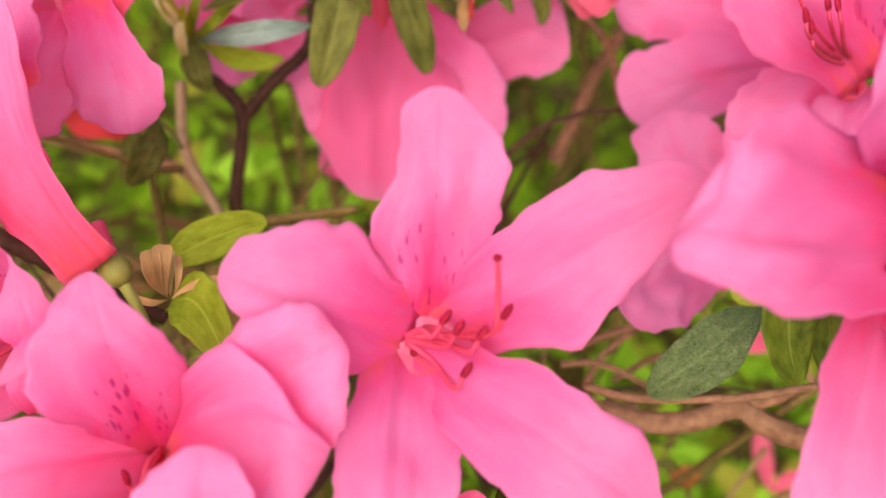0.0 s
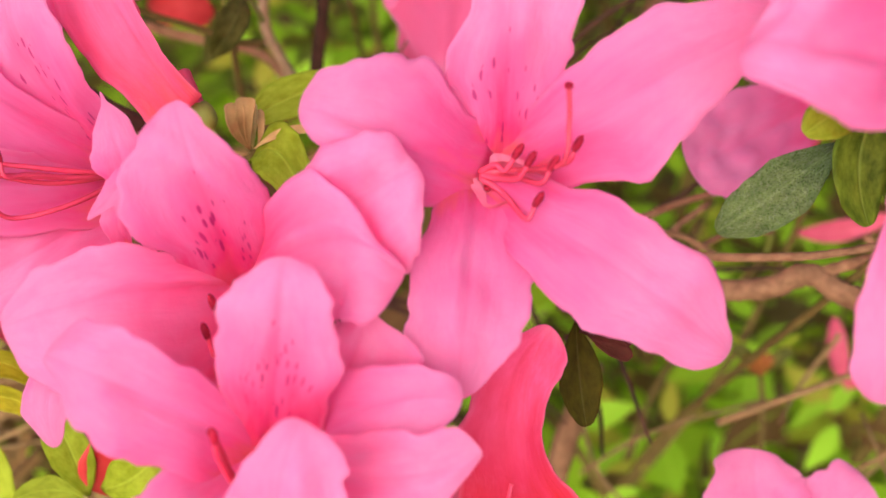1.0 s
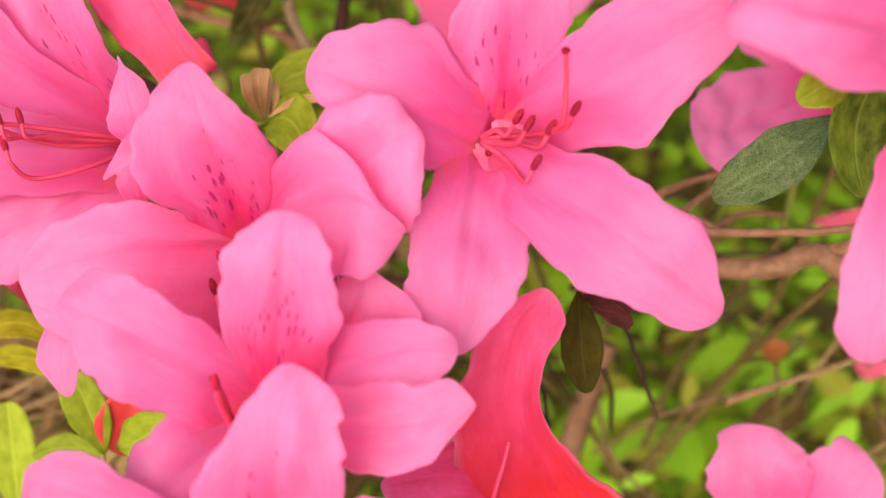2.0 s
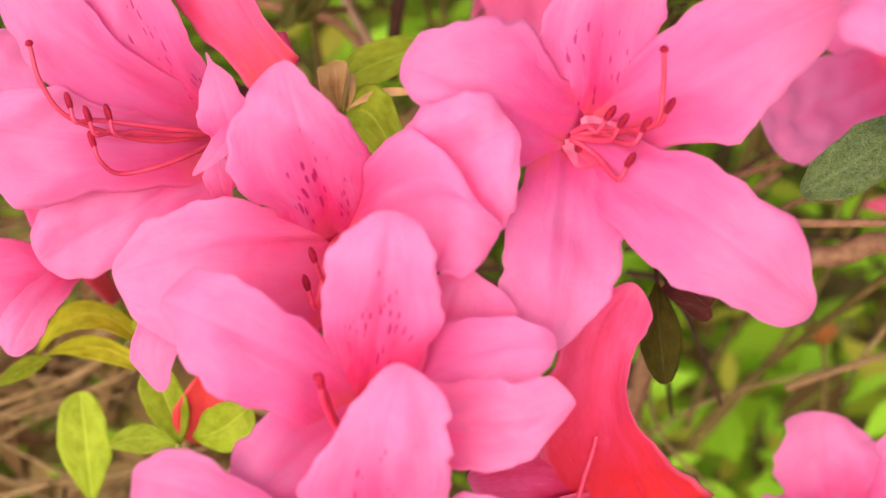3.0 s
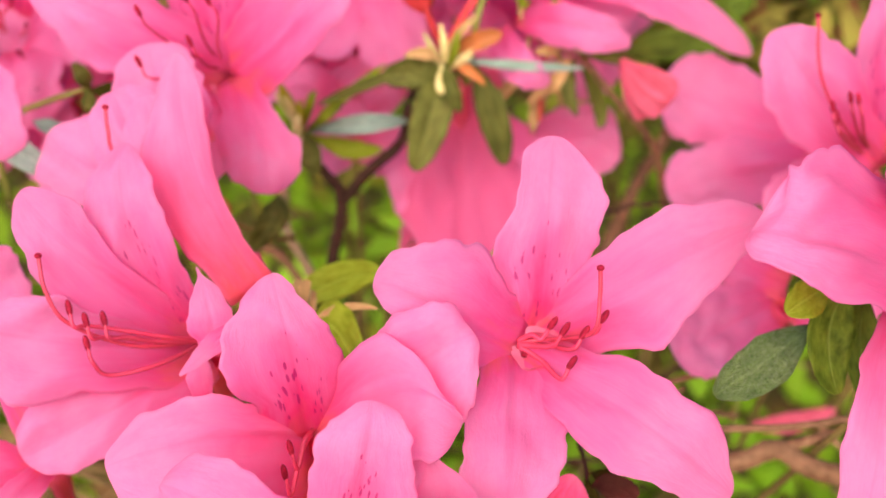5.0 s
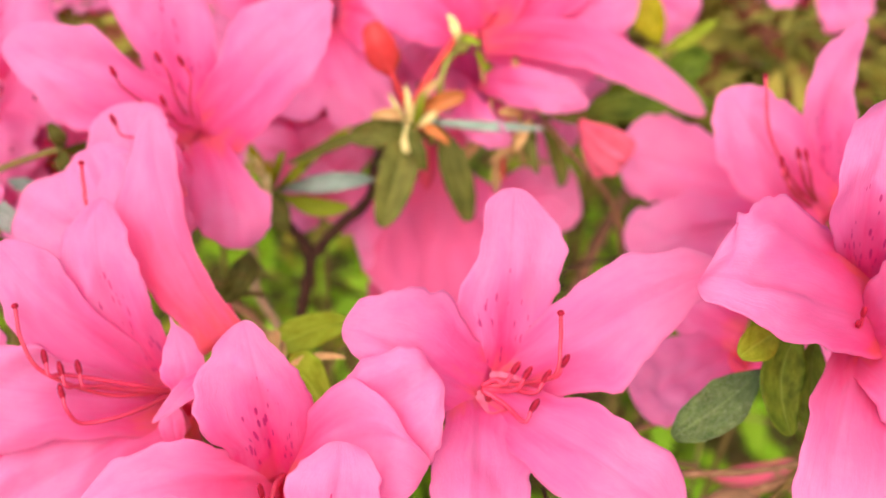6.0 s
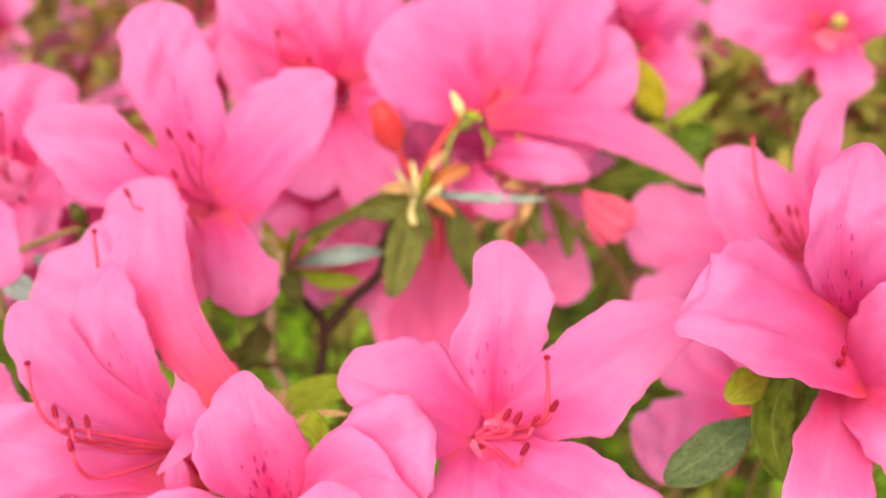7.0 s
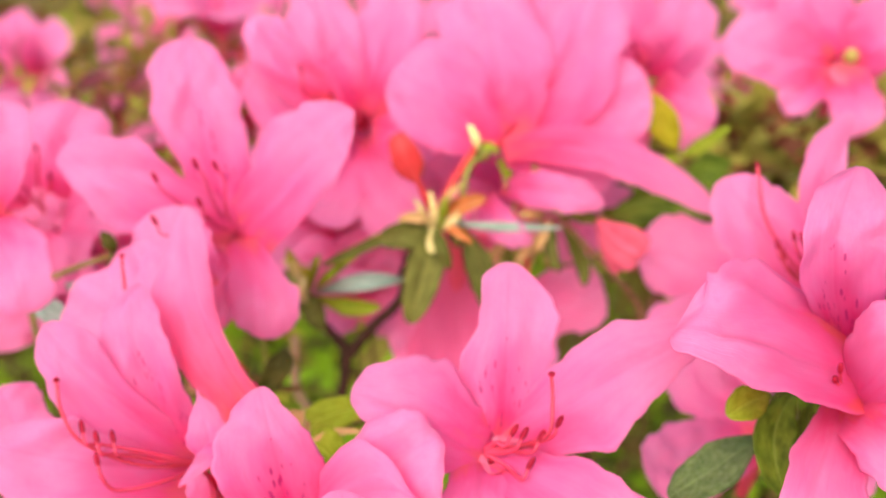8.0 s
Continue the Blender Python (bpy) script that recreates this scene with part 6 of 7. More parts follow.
yellow_leaf = cluster("bright yellow-green young leaf on a dry shoot", (0.0565, 0.2925, 0.8306), "leaf")
leaf(yellow_leaf, (0.0556, 0.2933, 0.8322), (0.0507, 0.2930, 0.8407), (0.0435, 0.2972, 0.8501), (0.8499, 0.2026, 0.4865), 0.0053, 0.0053, LEAF_YELLOW, 0.55, 2.2, 0.12)
leaf(yellow_leaf, (0.0556, 0.2926, 0.8306), (0.0633, 0.2924, 0.8342), (0.0723, 0.2947, 0.8397), (0.4820, -0.3577, -0.7998), 0.0025, 0.0025, LEAF_LIME, 0.5, 1.7, 0.12)
leaf(yellow_leaf, (0.0556, 0.2926, 0.8306), (0.0526, 0.2905, 0.8295), (0.0473, 0.2902, 0.8287), (-0.2955, 0.3875, 0.8732), 0.0025, 0.0025, LEAF_LIME, 0.5, 1.7, 0.12)
twig_part(yellow_leaf, [(0.0605, 0.2964, 0.8207), (0.0571, 0.2929, 0.8276), (0.0556, 0.2933, 0.8324)], 0.0009, 0.0007, BARK_GREEN)
twig("knobbly brown azalea branch", [(0.0316, 0.1794, 0.7515), (0.0383, 0.1733, 0.7537), (0.0494, 0.1722, 0.7547), (0.0579, 0.1714, 0.7596), (0.0643, 0.1658, 0.7589), (0.0747, 0.1582, 0.7616), (0.0925, 0.1569, 0.7601)], 0.0024, 0.0027, BARK)
twig("thin grey-brown azalea twig", [(0.0231, 0.1621, 0.7775), (0.0317, 0.1579, 0.7784), (0.0479, 0.1549, 0.7808), (0.0568, 0.1554, 0.7813), (0.0669, 0.1563, 0.7825)], 0.0009, 0.0008, BARK)
twig("side twig of the brown branch", [(0.0585, 0.1712, 0.7595), (0.0638, 0.1697, 0.7635), (0.0700, 0.1682, 0.7675)], 0.0015, 0.0011, BARK)
twig("pale brown upright azalea twig", [(0.0334, 0.2969, 0.7307), (0.0391, 0.3014, 0.7418), (0.0447, 0.3068, 0.7540), (0.0532, 0.3154, 0.7641), (0.0583, 0.3219, 0.7717)], 0.0026, 0.0019, BARK)
twig("thin brown azalea twig with a few leaves", [(-0.1171, 0.2754, 0.7625), (-0.1079, 0.2733, 0.7601), (-0.0896, 0.2701, 0.7565), (-0.0728, 0.2672, 0.7531), (-0.0644, 0.2615, 0.7464)], 0.0015, 0.0014, BARK)
twig("tan upright azalea twig joining a dark fork", [(-0.0680, 0.2654, 0.7819), (-0.0667, 0.2511, 0.7727), (-0.0620, 0.2414, 0.7693), (-0.0555, 0.2306, 0.7645)], 0.0014, 0.0014, TAN)
twig("dark azalea twig with pale lichen", [(-0.0480, 0.1990, 0.7890), (-0.0449, 0.1991, 0.7897), (-0.0343, 0.1996, 0.7907), (-0.0213, 0.2017, 0.7908)], 0.0011, 0.0010, MOSSY)
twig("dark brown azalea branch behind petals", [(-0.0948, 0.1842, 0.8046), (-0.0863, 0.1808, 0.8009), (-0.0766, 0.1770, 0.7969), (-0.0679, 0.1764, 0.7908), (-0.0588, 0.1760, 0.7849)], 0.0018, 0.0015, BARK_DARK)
twig("dry brown azalea twig tangled behind petals", [(0.0231, 0.1848, 0.7642), (0.0346, 0.1845, 0.7702), (0.0524, 0.1894, 0.7710)], 0.0009, 0.0006, BARK)
twig("dry brown azalea twig tangled behind petals", [(0.0229, 0.1891, 0.7554), (0.0312, 0.1862, 0.7581), (0.0418, 0.1853, 0.7517)], 0.0009, 0.0006, BARK)
twig("dry brown azalea twig tangled behind petals", [(0.0292, 0.1919, 0.7450), (0.0326, 0.1934, 0.7527), (0.0411, 0.1999, 0.7550)], 0.0009, 0.0007, BARK)
twig("dry brown azalea twig tangled behind petals", [(0.0372, 0.1987, 0.7395), (0.0472, 0.1992, 0.7464), (0.0574, 0.2016, 0.7438)], 0.0009, 0.0007, BARK)
twig("dry brown azalea twig tangled behind petals", [(0.0220, 0.2037, 0.7307), (0.0339, 0.1989, 0.7314), (0.0441, 0.2003, 0.7277)], 0.0010, 0.0007, BARK)
twig("dry brown azalea twig tangled behind petals", [(0.0845, 0.2134, 0.7312), (0.0903, 0.2061, 0.7285), (0.1001, 0.2074, 0.7248)], 0.0010, 0.0007, BARK)

twig_leaves = cluster("dull green leaves along a thin twig", (-0.0865, 0.2701, 0.7565), "leaf cluster")
leaf(twig_leaves, (-0.0857, 0.2696, 0.7559), (-0.0825, 0.2679, 0.7597), (-0.0864, 0.2631, 0.7540), (-0.9583, 0.1874, 0.2155), 0.0040, 0.0040, LEAF_OLIVE, 0.5, 1.7, 0.12)
leaf(twig_leaves, (-0.0787, 0.2770, 0.7646), (-0.0817, 0.2694, 0.7614), (-0.0869, 0.2595, 0.7556), (-0.8649, 0.3274, 0.3804), 0.0039, 0.0039, LEAF_OLIVE, 0.5, 1.7, 0.12)
leaf(twig_leaves, (-0.1132, 0.2743, 0.7613), (-0.1081, 0.2741, 0.7668), (-0.1020, 0.2769, 0.7702), (0.6699, -0.4828, -0.5641), 0.0023, 0.0023, LEAF_OLIVE, 0.5, 1.7, 0.12)

orange_star = cluster("small orange bud with spreading thin leaves", (0.0689, 0.2232, 0.6679), "leaf cluster")
leaf(orange_star, (0.0680, 0.2196, 0.6696), (0.0626, 0.2197, 0.6788), (0.0585, 0.2215, 0.6809), (0.7335, 0.4916, 0.4694), 0.0023, 0.0023, LEAF_OLIVE, 0.5, 1.7, 0.12)
leaf(orange_star, (0.0680, 0.2196, 0.6696), (0.0714, 0.2194, 0.6779), (0.0761, 0.2209, 0.6791), (0.6036, -0.5297, -0.5960), 0.0023, 0.0023, LEAF_OLIVE, 0.5, 1.7, 0.12)
leaf(orange_star, (0.0680, 0.2196, 0.6696), (0.0614, 0.2214, 0.6806), (0.0561, 0.2248, 0.6845), (0.7914, 0.4461, 0.4179), 0.0012, 0.0012, LEAF_LIME, 0.5, 1.7, 0.12)
leaf(orange_star, (0.0680, 0.2196, 0.6696), (0.0727, 0.2211, 0.6796), (0.0786, 0.2242, 0.6825), (0.7081, -0.4633, -0.5329), 0.0012, 0.0012, LEAF_LIME, 0.5, 1.7, 0.12)
leaf(orange_star, (0.0680, 0.2196, 0.6696), (0.0617, 0.2164, 0.6753), (0.0567, 0.2148, 0.6740), (-0.0692, 0.6853, 0.7250), 0.0009, 0.0009, LEAF_OLIVE, 0.5, 1.7, 0.12)
leaf(orange_star, (0.0680, 0.2196, 0.6696), (0.0642, 0.2181, 0.6770), (0.0616, 0.2183, 0.6773), (0.6238, 0.5585, 0.5468), 0.0018, 0.0018, BUD_ORANGE, 0.5, 1.7, 0.12)
leaf(orange_star, (0.0680, 0.2196, 0.6696), (0.0686, 0.2188, 0.6774), (0.0705, 0.2196, 0.6782), (0.8287, -0.3581, -0.4301), 0.0018, 0.0018, BUD_ORANGE, 0.5, 1.7, 0.12)
leaf(orange_star, (0.0680, 0.2196, 0.6696), (0.0666, 0.2193, 0.6781), (0.0665, 0.2206, 0.6795), (0.9985, 0.0552, -0.0066), 0.0018, 0.0018, BUD_ORANGE, 0.5, 1.7, 0.12)
twig_part(orange_star, [(0.0680, 0.2196, 0.6696), (0.0692, 0.2147, 0.6589), (0.0698, 0.2054, 0.6383)], 0.0008, 0.0010, MOSSY)

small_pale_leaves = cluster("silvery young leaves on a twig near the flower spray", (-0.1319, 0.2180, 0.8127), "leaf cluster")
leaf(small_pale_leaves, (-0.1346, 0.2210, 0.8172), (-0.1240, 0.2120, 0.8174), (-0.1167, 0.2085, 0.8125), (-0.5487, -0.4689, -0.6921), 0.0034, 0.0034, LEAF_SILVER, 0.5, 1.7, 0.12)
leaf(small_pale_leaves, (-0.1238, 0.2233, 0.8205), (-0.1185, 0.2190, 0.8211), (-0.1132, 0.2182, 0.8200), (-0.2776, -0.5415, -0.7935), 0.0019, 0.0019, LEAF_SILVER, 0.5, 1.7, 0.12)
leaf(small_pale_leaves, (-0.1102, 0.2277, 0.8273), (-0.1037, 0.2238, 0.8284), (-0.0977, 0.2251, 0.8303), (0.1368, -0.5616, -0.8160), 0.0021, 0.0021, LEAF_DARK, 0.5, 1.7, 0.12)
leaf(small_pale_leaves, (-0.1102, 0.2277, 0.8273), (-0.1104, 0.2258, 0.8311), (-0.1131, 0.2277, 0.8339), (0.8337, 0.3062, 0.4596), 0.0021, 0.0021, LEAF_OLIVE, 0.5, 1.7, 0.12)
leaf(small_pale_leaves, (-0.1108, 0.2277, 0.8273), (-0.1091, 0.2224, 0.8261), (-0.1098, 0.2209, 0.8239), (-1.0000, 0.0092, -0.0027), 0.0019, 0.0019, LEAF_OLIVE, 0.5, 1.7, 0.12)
twig_part(small_pale_leaves, [(-0.1387, 0.2252, 0.8166), (-0.1242, 0.2265, 0.8227), (-0.1102, 0.2277, 0.8273)], 0.0010, 0.0007, BARK_GREEN)
twig("dry straw-coloured azalea twig in the bush", [(-0.1565, 0.1659, 0.7061), (-0.1379, 0.1740, 0.7076), (-0.1160, 0.1865, 0.7133)], 0.0007, 0.0006, STRAW)
twig("dry straw-coloured azalea twig in the bush", [(-0.1598, 0.1745, 0.7046), (-0.1437, 0.1837, 0.7074), (-0.1272, 0.1921, 0.7093)], 0.0007, 0.0006, STRAW)
twig("dry straw-coloured azalea twig in the bush", [(-0.1572, 0.1733, 0.6921), (-0.1406, 0.1806, 0.6928), (-0.1221, 0.1901, 0.6957)], 0.0007, 0.0006, STRAW)
twig("dry straw-coloured azalea twig in the bush", [(-0.1635, 0.1736, 0.6820), (-0.1481, 0.1824, 0.6845), (-0.1307, 0.1882, 0.6836)], 0.0008, 0.0006, STRAW)
twig("dry straw-coloured azalea twig in the bush", [(-0.1355, 0.1762, 0.6712), (-0.1510, 0.1854, 0.6770), (-0.1636, 0.1993, 0.6874)], 0.0008, 0.0006, STRAW)
twig("dry straw-coloured azalea twig in the bush", [(-0.1716, 0.1857, 0.6737), (-0.1587, 0.1925, 0.6743), (-0.1389, 0.2065, 0.6818)], 0.0008, 0.0006, STRAW)
twig("dry straw-coloured azalea twig in the bush", [(-0.1651, 0.1997, 0.6770), (-0.1534, 0.2015, 0.6724), (-0.1348, 0.1996, 0.6632)], 0.0008, 0.0007, STRAW)
twig("dry straw-coloured azalea twig in the bush", [(-0.1798, 0.2051, 0.6731), (-0.1647, 0.2099, 0.6714), (-0.1474, 0.2102, 0.6647)], 0.0008, 0.0007, STRAW)
twig("dry straw-coloured azalea twig in the bush", [(-0.1662, 0.1966, 0.6518), (-0.1574, 0.2040, 0.6534), (-0.1379, 0.2144, 0.6572)], 0.0009, 0.0007, STRAW)

withered = cluster("withered maroon azalea bloom under a petal", (0.0100, 0.1312, 0.7850), "dead bloom")
leaf(withered, (0.0058, 0.1322, 0.7852), (0.0096, 0.1312, 0.7872), (0.0152, 0.1302, 0.7845), (-0.30, -0.62, -0.72), 0.0021, 0.0026, MAROON, 0.55, 2.2, 0.4)
leaf(withered, (0.0070, 0.1325, 0.7846), (0.0112, 0.1300, 0.7846), (0.0148, 0.1290, 0.7815), (-0.45, -0.60, -0.66), 0.0016, 0.0020, MAROON, 0.5, 2.0, 0.5)

red_petals = cluster("red azalea petals half hidden behind a twig", (-0.0960, 0.2800, 0.7610), "petal")
leaf(red_petals, (-0.1066, 0.2829, 0.7600), (-0.0970, 0.2768, 0.7638), (-0.0872, 0.2788, 0.7581), (0.0, -0.68, -0.73), 0.0056, 0.0056, BUD_RED, 0.5, 2.4, 0.15)
leaf(red_petals, (-0.1090, 0.2860, 0.7640), (-0.1010, 0.2830, 0.7675), (-0.0940, 0.2850, 0.7650), (0.0, -0.68, -0.73), 0.0045, 0.0045, BUD_RED, 0.5, 2.4, 0.15)

red_bud_low = cluster("red azalea bud among fresh leaves", (-0.0793, 0.1289, 0.7473), "bud")
leaf(red_bud_low, (-0.0848, 0.1263, 0.7451), (-0.0810, 0.1239, 0.7597), (-0.0773, 0.1294, 0.7675), (0.9699, -0.1163, -0.2140), 0.0057, 0.0057, BUD_RED, 0.45, 1.7, 0.5)
leaf(red_bud_low, (-0.0825, 0.1262, 0.7448), (-0.0791, 0.1261, 0.7553), (-0.0763, 0.1304, 0.7597), (0.9443, -0.1776, -0.2769), 0.0033, 0.0033, BUD_RED, 0.5, 1.7, 0.4)

far_bud = cluster("small pink azalea bud deep among the leaves", (0.1032, 0.2479, 0.6318), "bud")
leaf(far_bud, (0.1060, 0.2467, 0.6303), (0.1023, 0.2524, 0.6420), (0.1013, 0.2606, 0.6506), (0.9879, 0.1342, 0.0772), 0.0033, 0.0033, BUD_PINK, 0.5, 2.0, 0.2)
leaf(far_bud, (0.1069, 0.2468, 0.6303), (0.1095, 0.2476, 0.6364), (0.1159, 0.2490, 0.6375), (0.5269, -0.5685, -0.6318), 0.0026, 0.0026, BUD_PINK, 0.5, 2.0, 0.2)

low_bud = cluster("fallen pink petals caught between twigs", (0.0693, 0.2189, 0.7286), "petal")
leaf(low_bud, (0.0788, 0.2519, 0.6971), (0.0903, 0.2489, 0.6999), (0.1065, 0.2510, 0.7036), (0.1551, -0.5423, -0.8257), 0.0032, 0.0032, BUD_PINK, 0.5, 2.2, 0.2)


# ---- the bush behind: leaves that nobody could count ----
def leaf_mass(name, label, mat, count, seed, place, length, flat):
    """Many small bent leaves in one object. place(rng) gives a leaf's base; flat: how level they lie."""
    rng = np.random.default_rng(seed)
    rows, verts, faces, uvs = 6, [], [], []
    us = np.linspace(0, 1, rows)
    wide = np.sin(np.pi * us**0.85) * 0.21
    for _ in range(count):
        o = place(rng)
        size = length * rng.uniform(0.55, 1.25)
        az, el = rng.uniform(0, 2 * np.pi), rng.normal(0.1, 0.5) * (1 - flat) + 0.15
        t = np.array((np.cos(az) * np.cos(el), np.sin(az) * np.cos(el), np.sin(el)))
        s = np.cross(t, (0, 0, 1)) + rng.normal(0, 0.35, 3)
        s -= t * (s @ t)
        s /= np.linalg.norm(s)
        nn = np.cross(s, t)
        bend = rng.uniform(-0.25, 0.1)
        k = len(verts)
        for u, w in zip(us, wide):
            c = o + size * (u * t + bend * u * u * nn)
            verts += [c - size * w * s + 0.25 * size * w * nn, c, c + size * w * s + 0.25 * size * w * nn]
            uvs += [(u, 0), (u, 0.5), (u, 1)]
        for i in range(rows - 1):
            a = k + 3 * i
            faces += [(a, a + 1, a + 4, a + 3), (a + 1, a + 2, a + 5, a + 4)]
    return tagged(new(name, mesh_of(name, verts, faces, mat, uvs)), label, "foliage", kind="stuff")


def island_leaf(name, light, dark, brown, see_through):
    mat, tree, bsdf, out = nodes_of(name)
    geo, uv = tree.nodes.new("ShaderNodeNewGeometry"), tree.nodes.new("ShaderNodeUVMap")
    sep = tree.nodes.new("ShaderNodeSeparateXYZ")
    tree.links.new(uv.outputs[0], sep.inputs[0])
    tint = ramp(tree, geo.outputs["Random Per Island"], [(0.0, brown), (0.22, brown), (0.30, dark), (0.68, tuple((a + b) / 2 for a, b in zip(light, dark))), (1.0, light)])
    off = math_node(tree, "ABSOLUTE", math_node(tree, "SUBTRACT", sep.outputs[1], 0.5))
    rib = math_node(tree, "SUBTRACT", 1.0, math_node(tree, "MULTIPLY", off, 14.0), clamp=True)
    tint = mix(tree, math_node(tree, "MULTIPLY", rib, 0.35), tint, light)
    tree.links.new(tint, bsdf.inputs["Base Color"])
    bsdf.inputs["Roughness"].default_value, bsdf.inputs["Specular IOR Level"].default_value = 0.65, 0.15
    lit, both = tree.nodes.new("ShaderNodeBsdfTranslucent"), tree.nodes.new("ShaderNodeMixShader")
    tree.links.new(tint, lit.inputs["Color"])
    both.inputs[0].default_value = see_through
    tree.links.new(bsdf.outputs[0], both.inputs[1])
    tree.links.new(lit.outputs[0], both.inputs[2])
    tree.links.new(both.outputs[0], out.inputs["Surface"])
    return mat


MASS_GREEN = island_leaf("bush_leaf", (0.46, 0.78, 0.035), (0.085, 0.135, 0.010), (0.15, 0.085, 0.03), 0.5)
# brighter greens that paint daylight onto leaves deep in the bush
MASS_LIGHT = island_leaf("lit_tint_bush_leaf", (0.52, 0.90, 0.07), (0.28, 0.52, 0.02), (0.50, 0.46, 0.06), 0.5)
MASS_DRY = island_leaf("sun_dried_leaf", (0.48, 0.42, 0.08), (0.15, 0.14, 0.02), (0.24, 0.075, 0.04), 0.3)
MASS_BROWN = island_leaf("dead_leaf", (0.30, 0.17, 0.06), (0.12, 0.06, 0.025), (0.40, 0.27, 0.10), 0.2)


def inside(x, y):
    """How far out a place lies in the bush's rounded outline: 0 in the middle, 1 at its edge."""
    return math.hypot(x / 1.05, (y - 0.78) / 0.98)


def sampled(rng, xs, ys, zs):
    """A place within the ranges and within the bush, under its domed top."""
    while True:
        x, y = rng.uniform(*xs), rng.uniform(*ys)
        q = inside(x, y)
        if q < 1:
            top = 0.18 + 0.62 * (1 - q**5)
            return np.array((x, y, min(rng.uniform(*zs), top)))


def under(rng):
    return sampled(rng, (-0.55, 0.6), (0.02, 0.85), (0.38, 0.61))


def deep_under(rng):
    return sampled(rng, (-0.9, 0.9), (-0.15, 1.6), (0.22, 0.52))


def canopy(rng):
    x, y, z = sampled(rng, (-1.0, 1.0), (0.40, 1.76), (0.9, 1.0))
    return np.array((x, y, z - 0.01 + rng.uniform(-0.10, 0.02) + 0.02 * np.sin(9 * y)))


def flank(rng):
    while True:
        p = sampled(rng, (-1.05, 1.05), (-0.2, 1.76), (0.12, 0.8))
        if inside(p[0], p[1]) > 0.72 and p[1] > 0.25:
            return p


leaf_mass("bush_foliage", "bright green azalea leaves inside the bush", MASS_GREEN, 5000, 5, under, 0.030, 0.25)
# lit top layer, done by leaf colour
leaf_mass("bush_foliage", "young azalea leaves with the light painted into a brighter green", MASS_LIGHT, 700, 12, lambda g: sampled(g, (-0.03, 0.30), (0.14, 0.46), (0.48, 0.61)), 0.024, 0.3)
leaf_mass("bush_foliage", "deep green leaves low inside the bush", MASS_GREEN, 7000, 6, deep_under, 0.030, 0.25)
leaf_mass("canopy_foliage", "yellow-green and dry azalea leaves across the bush top", MASS_DRY, 5200, 7, canopy, 0.024, 0.2)
leaf_mass("bush_foliage", "green azalea leaves on the flanks of the bush", MASS_GREEN, 4500, 10, flank, 0.040, 0.2)
leaf_mass("canopy_foliage", "olive and straw-coloured narrow leaves beside the blooms", MASS_DRY, 900, 8, lambda g: np.array((g.uniform(0.045, 0.24), g.uniform(0.33, 0.52), g.uniform(0.755, 0.805))), 0.022, 0.0)
# the gap's brightness comes from the paler leaf colour
leaf_mass("bush_foliage", "pale green leaves that paint a lit gap into the bush", MASS_LIGHT, 200, 15, lambda g: np.array((g.uniform(-0.12, 0.03), g.uniform(0.38, 0.52), g.uniform(0.59, 0.68))), 0.024, 0.3)
leaf_mass("leaf_litter", "brown dry leaves caught in the twigs low in the bush", MASS_BROWN, 700, 14, lambda g: np.array((g.uniform(-0.26, -0.05), g.uniform(0.12, 0.34), g.uniform(0.60, 0.68))), 0.022, 0.1)
leaf_mass("canopy_foliage", "olive and brown small leaves between far blooms", MASS_DRY, 700, 9, lambda g: np.array((g.uniform(-0.26, -0.10), g.uniform(0.40, 0.66), g.uniform(0.76, 0.805))), 0.018, 0.0)



def tangle(label, count, seed, lo, hi, mat):
    """Thin dead twigs lying through one another, more than anybody could count, as one object."""
    rng = np.random.default_rng(seed)
    verts, faces = [], []
    for _ in range(count):
        p = rng.uniform(lo, hi)
        az, el, long = rng.uniform(0, 2 * np.pi), rng.normal(0.15, 0.35), rng.uniform(0.03, 0.10)
        d = np.array((np.cos(az) * np.cos(el), np.sin(az) * np.cos(el), np.sin(el)))
        v, f = rod([p, p + d * long * 0.5 + rng.normal(0, 0.006, 3), p + d * long], rng.uniform(0.0005, 0.0013), 0.0004, 5, 0.0, None, 4)
        faces += [tuple(k + len(verts) for k in face) for face in f]
        verts += list(v)
    return tagged(new("twig_tangle", mesh_of("twig_tangle", verts, faces, mat)), label, "twigs", kind="stuff")


tangle("dead brown twigs tangled under the blooms", 14, 51, (-0.01, 0.16, 0.64), (0.16, 0.32, 0.735), STRAW)
tangle("dry straw-brown twigs low beside the fresh shoots", 130, 52, (-0.24, 0.12, 0.63), (-0.07, 0.27, 0.725), STRAW)
# dark-coloured twigs added where the gaps between petals should look shaded
tangle("dark thin twigs added to darken the gaps behind the blooms", 22, 53, (-0.06, 0.16, 0.68), (0.05, 0.24, 0.765), BARK_DARK)

# ---- stems of the shrub, and the twigs that carry the near blooms ----
stem_rng = np.random.default_rng(21)
HUBS = [(-0.10, 0.22, 0.60), (0.03, 0.23, 0.59), (0.13, 0.26, 0.61), (-0.05, 0.36, 0.62), (0.08, 0.40, 0.62)]
for i in range(16):
    x, y = stem_rng.uniform(-0.45, 0.5), stem_rng.uniform(0.22, 0.8)
    points = [(x * 0.6, y * 0.7 + 0.1, 0.0)]
    for z in (0.14, 0.25, 0.36, 0.45, 0.53, 0.60, 0.66, 0.70):
        points.append((x * (0.6 + 0.5 * z) + stem_rng.uniform(-0.022, 0.022), y + stem_rng.uniform(-0.022, 0.022), z))
    stem = twig("brown azalea stem rising through the bush", points, 0.006, 0.0020, MOSSY)
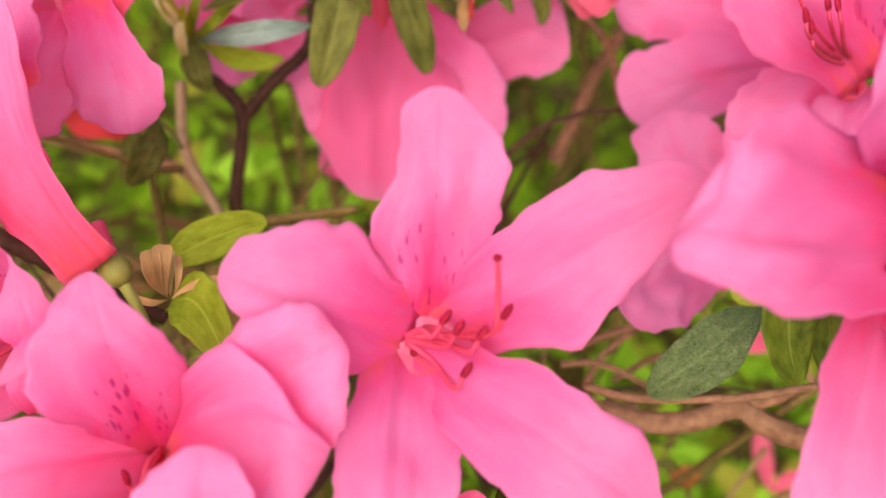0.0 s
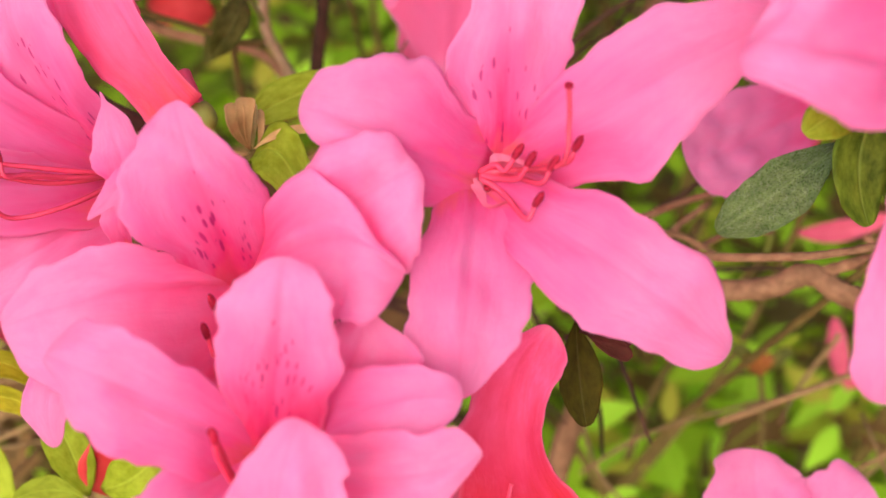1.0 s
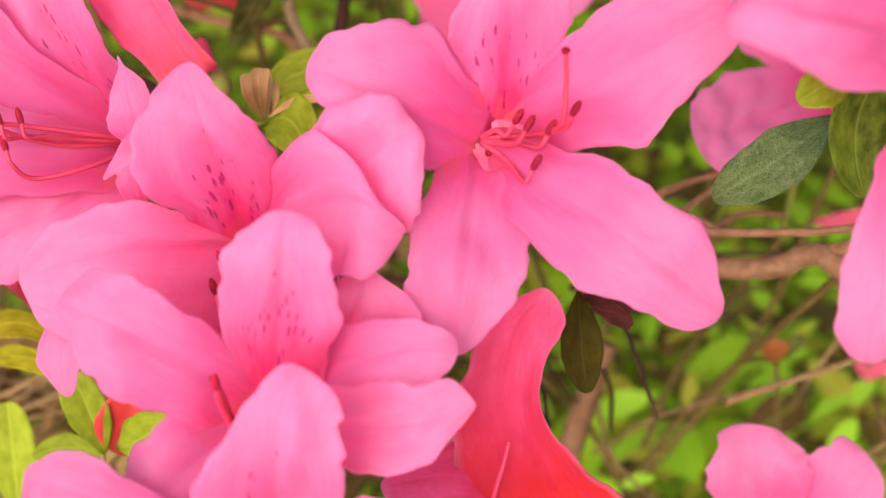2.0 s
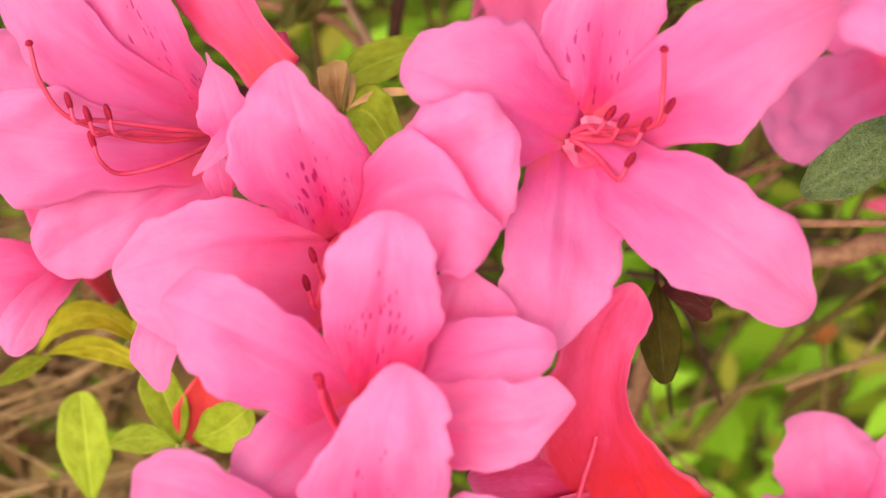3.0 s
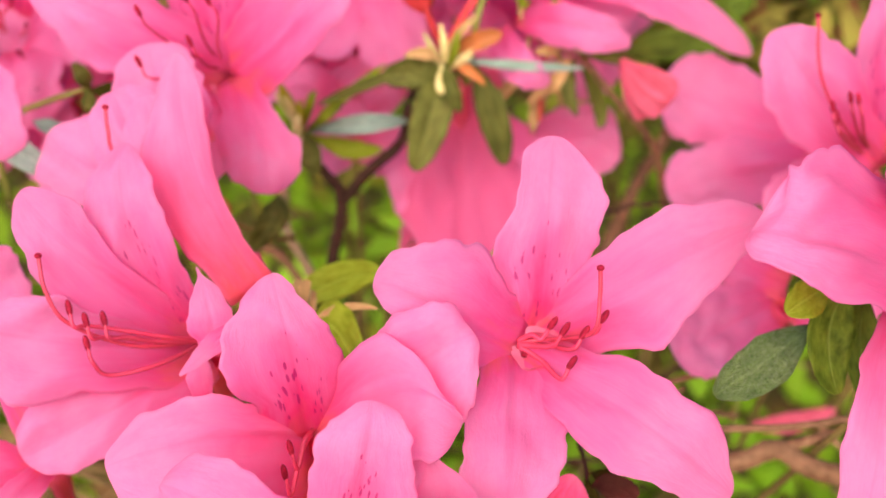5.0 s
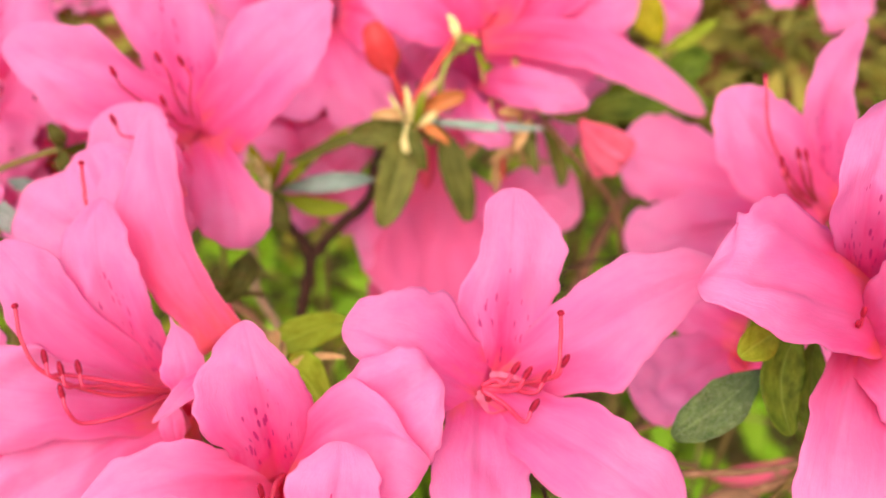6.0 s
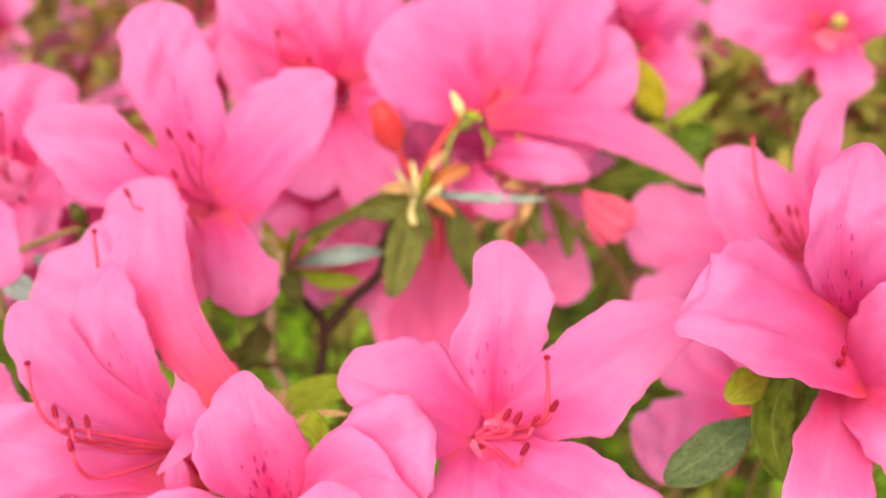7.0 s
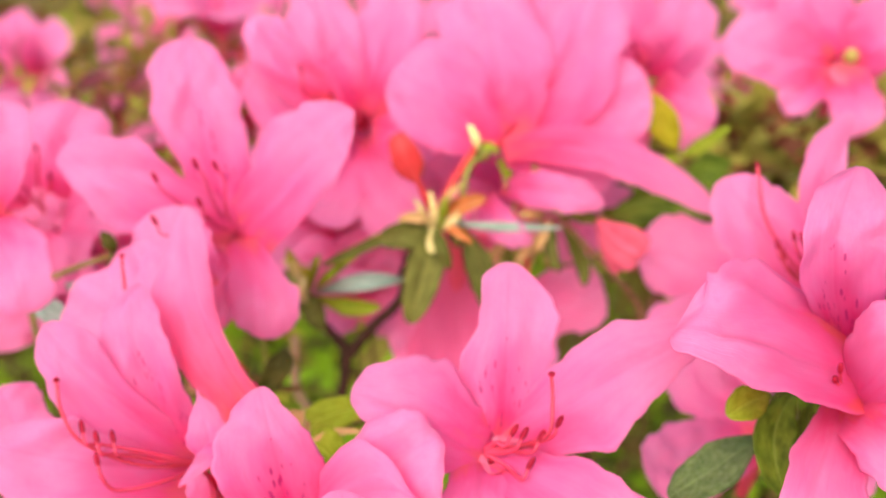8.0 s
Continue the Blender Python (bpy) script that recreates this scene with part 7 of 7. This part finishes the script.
for hx, hy, hz in HUBS:
    twig("main azalea stem that carries the flowering twigs", [(hx * 0.5, hy * 0.5 + 0.2, 0.0), (hx * 0.8, hy + 0.05, 0.3), (hx, hy, hz)], 0.007, 0.0030, MOSSY)
JOINTS = [(-0.0221, 0.2505, 0.8258)]  # the whorl at the end of the dark forked twig
for foot, group in NEAR:
    hub = min(HUBS, key=lambda q: (q[0] - foot[0]) ** 2 + (q[1] - foot[1]) ** 2)
    middle = 0.55 * foot + 0.45 * np.array(hub) + stem_rng.uniform(-0.010, 0.010, 3) + np.array((0, 0.02, -0.035))
    joint = min(JOINTS, key=lambda q: np.linalg.norm(foot - np.array(q)))
    if np.linalg.norm(foot - np.array(joint)) < 0.055:
        hub, middle = joint, 0.5 * (foot + np.array(joint)) + np.array((0, 0.004, 0.002))
    twig("thin brown flowering azalea twig", [hub, tuple(middle), tuple(foot)], 0.0016, 0.0009, MOSSY)

# ---- blooms further back over the bush ----
pattern = flower("pink azalea flower further back on the bush", (0.0, 0.62, 0.80), (0.0, 0.62, 0.775), 0.0030, "azalea blooms further back")
for i in range(5):
    k = 2 * math.pi * i / 5 + 0.3
    d, s = Vector((math.cos(k), math.sin(k), 0)), Vector((-math.sin(k), math.cos(k), 0))
    o = Vector(pattern.location)
    petal(pattern, o + d * 0.003 - Vector((0, 0, 0.006)), o + d * 0.017 + Vector((0, 0, 0.012)), o + d * 0.034 + Vector((0, 0, 0.012)), -s, rounded(0.0135, 0.58, 2.6, 0.5), rounded(0.0135, 0.58, 2.6, 0.5), -0.08, 0.06, "spotted" if i == 1 else "plain")
for i in range(4):
    k = 2 * math.pi * i / 4
    o = Vector(pattern.location)
    stamen(pattern, [o, o + Vector((0.002 * math.cos(k), 0.002 * math.sin(k), 0.012)), o + Vector((0.007 * math.cos(k), 0.007 * math.sin(k), 0.022)), o + Vector((0.008 * math.cos(k), 0.008 * math.sin(k), 0.026))], 0.0004)
bloom_rng = np.random.default_rng(33)
for i in range(230):
    y = 0.44 + 1.3 * bloom_rng.uniform(0, 1) ** 1.3
    x = bloom_rng.uniform(-0.28 - 0.45 * y, 0.28 + 0.45 * y)
    z = 0.80 + bloom_rng.uniform(-0.05, 0.02)
    bare = inside(x, y) > 0.92 or (0.03 < x < 0.2 and y < 0.5) or (-0.25 < x < -0.11 and y < 0.62 and i % 3)
    turn = (bloom_rng.uniform(-10, 75), bloom_rng.uniform(-40, 40), bloom_rng.uniform(0, 360))
    if not bare:
        copy_thing(pattern, pose(x, y, z) @ pose(0, 0, 0, *turn[:2], 0) @ pose(0, 0, 0, 0, 0, turn[2]))
for x, y, z in ((-0.1441, 0.2810, 0.8116), (-0.1572, 0.2688, 0.8068), (-0.0407, 0.3133, 0.8190), (-0.0554, 0.3013, 0.8098), (0.0080, 0.3101, 0.8131), (-0.1281, 0.2671, 0.8044), (-0.1422, 0.2679, 0.8245)):
    copy_thing(pattern, pose(x, y, z) @ pose(0, 0, 0, 40, 15, 70 * x))
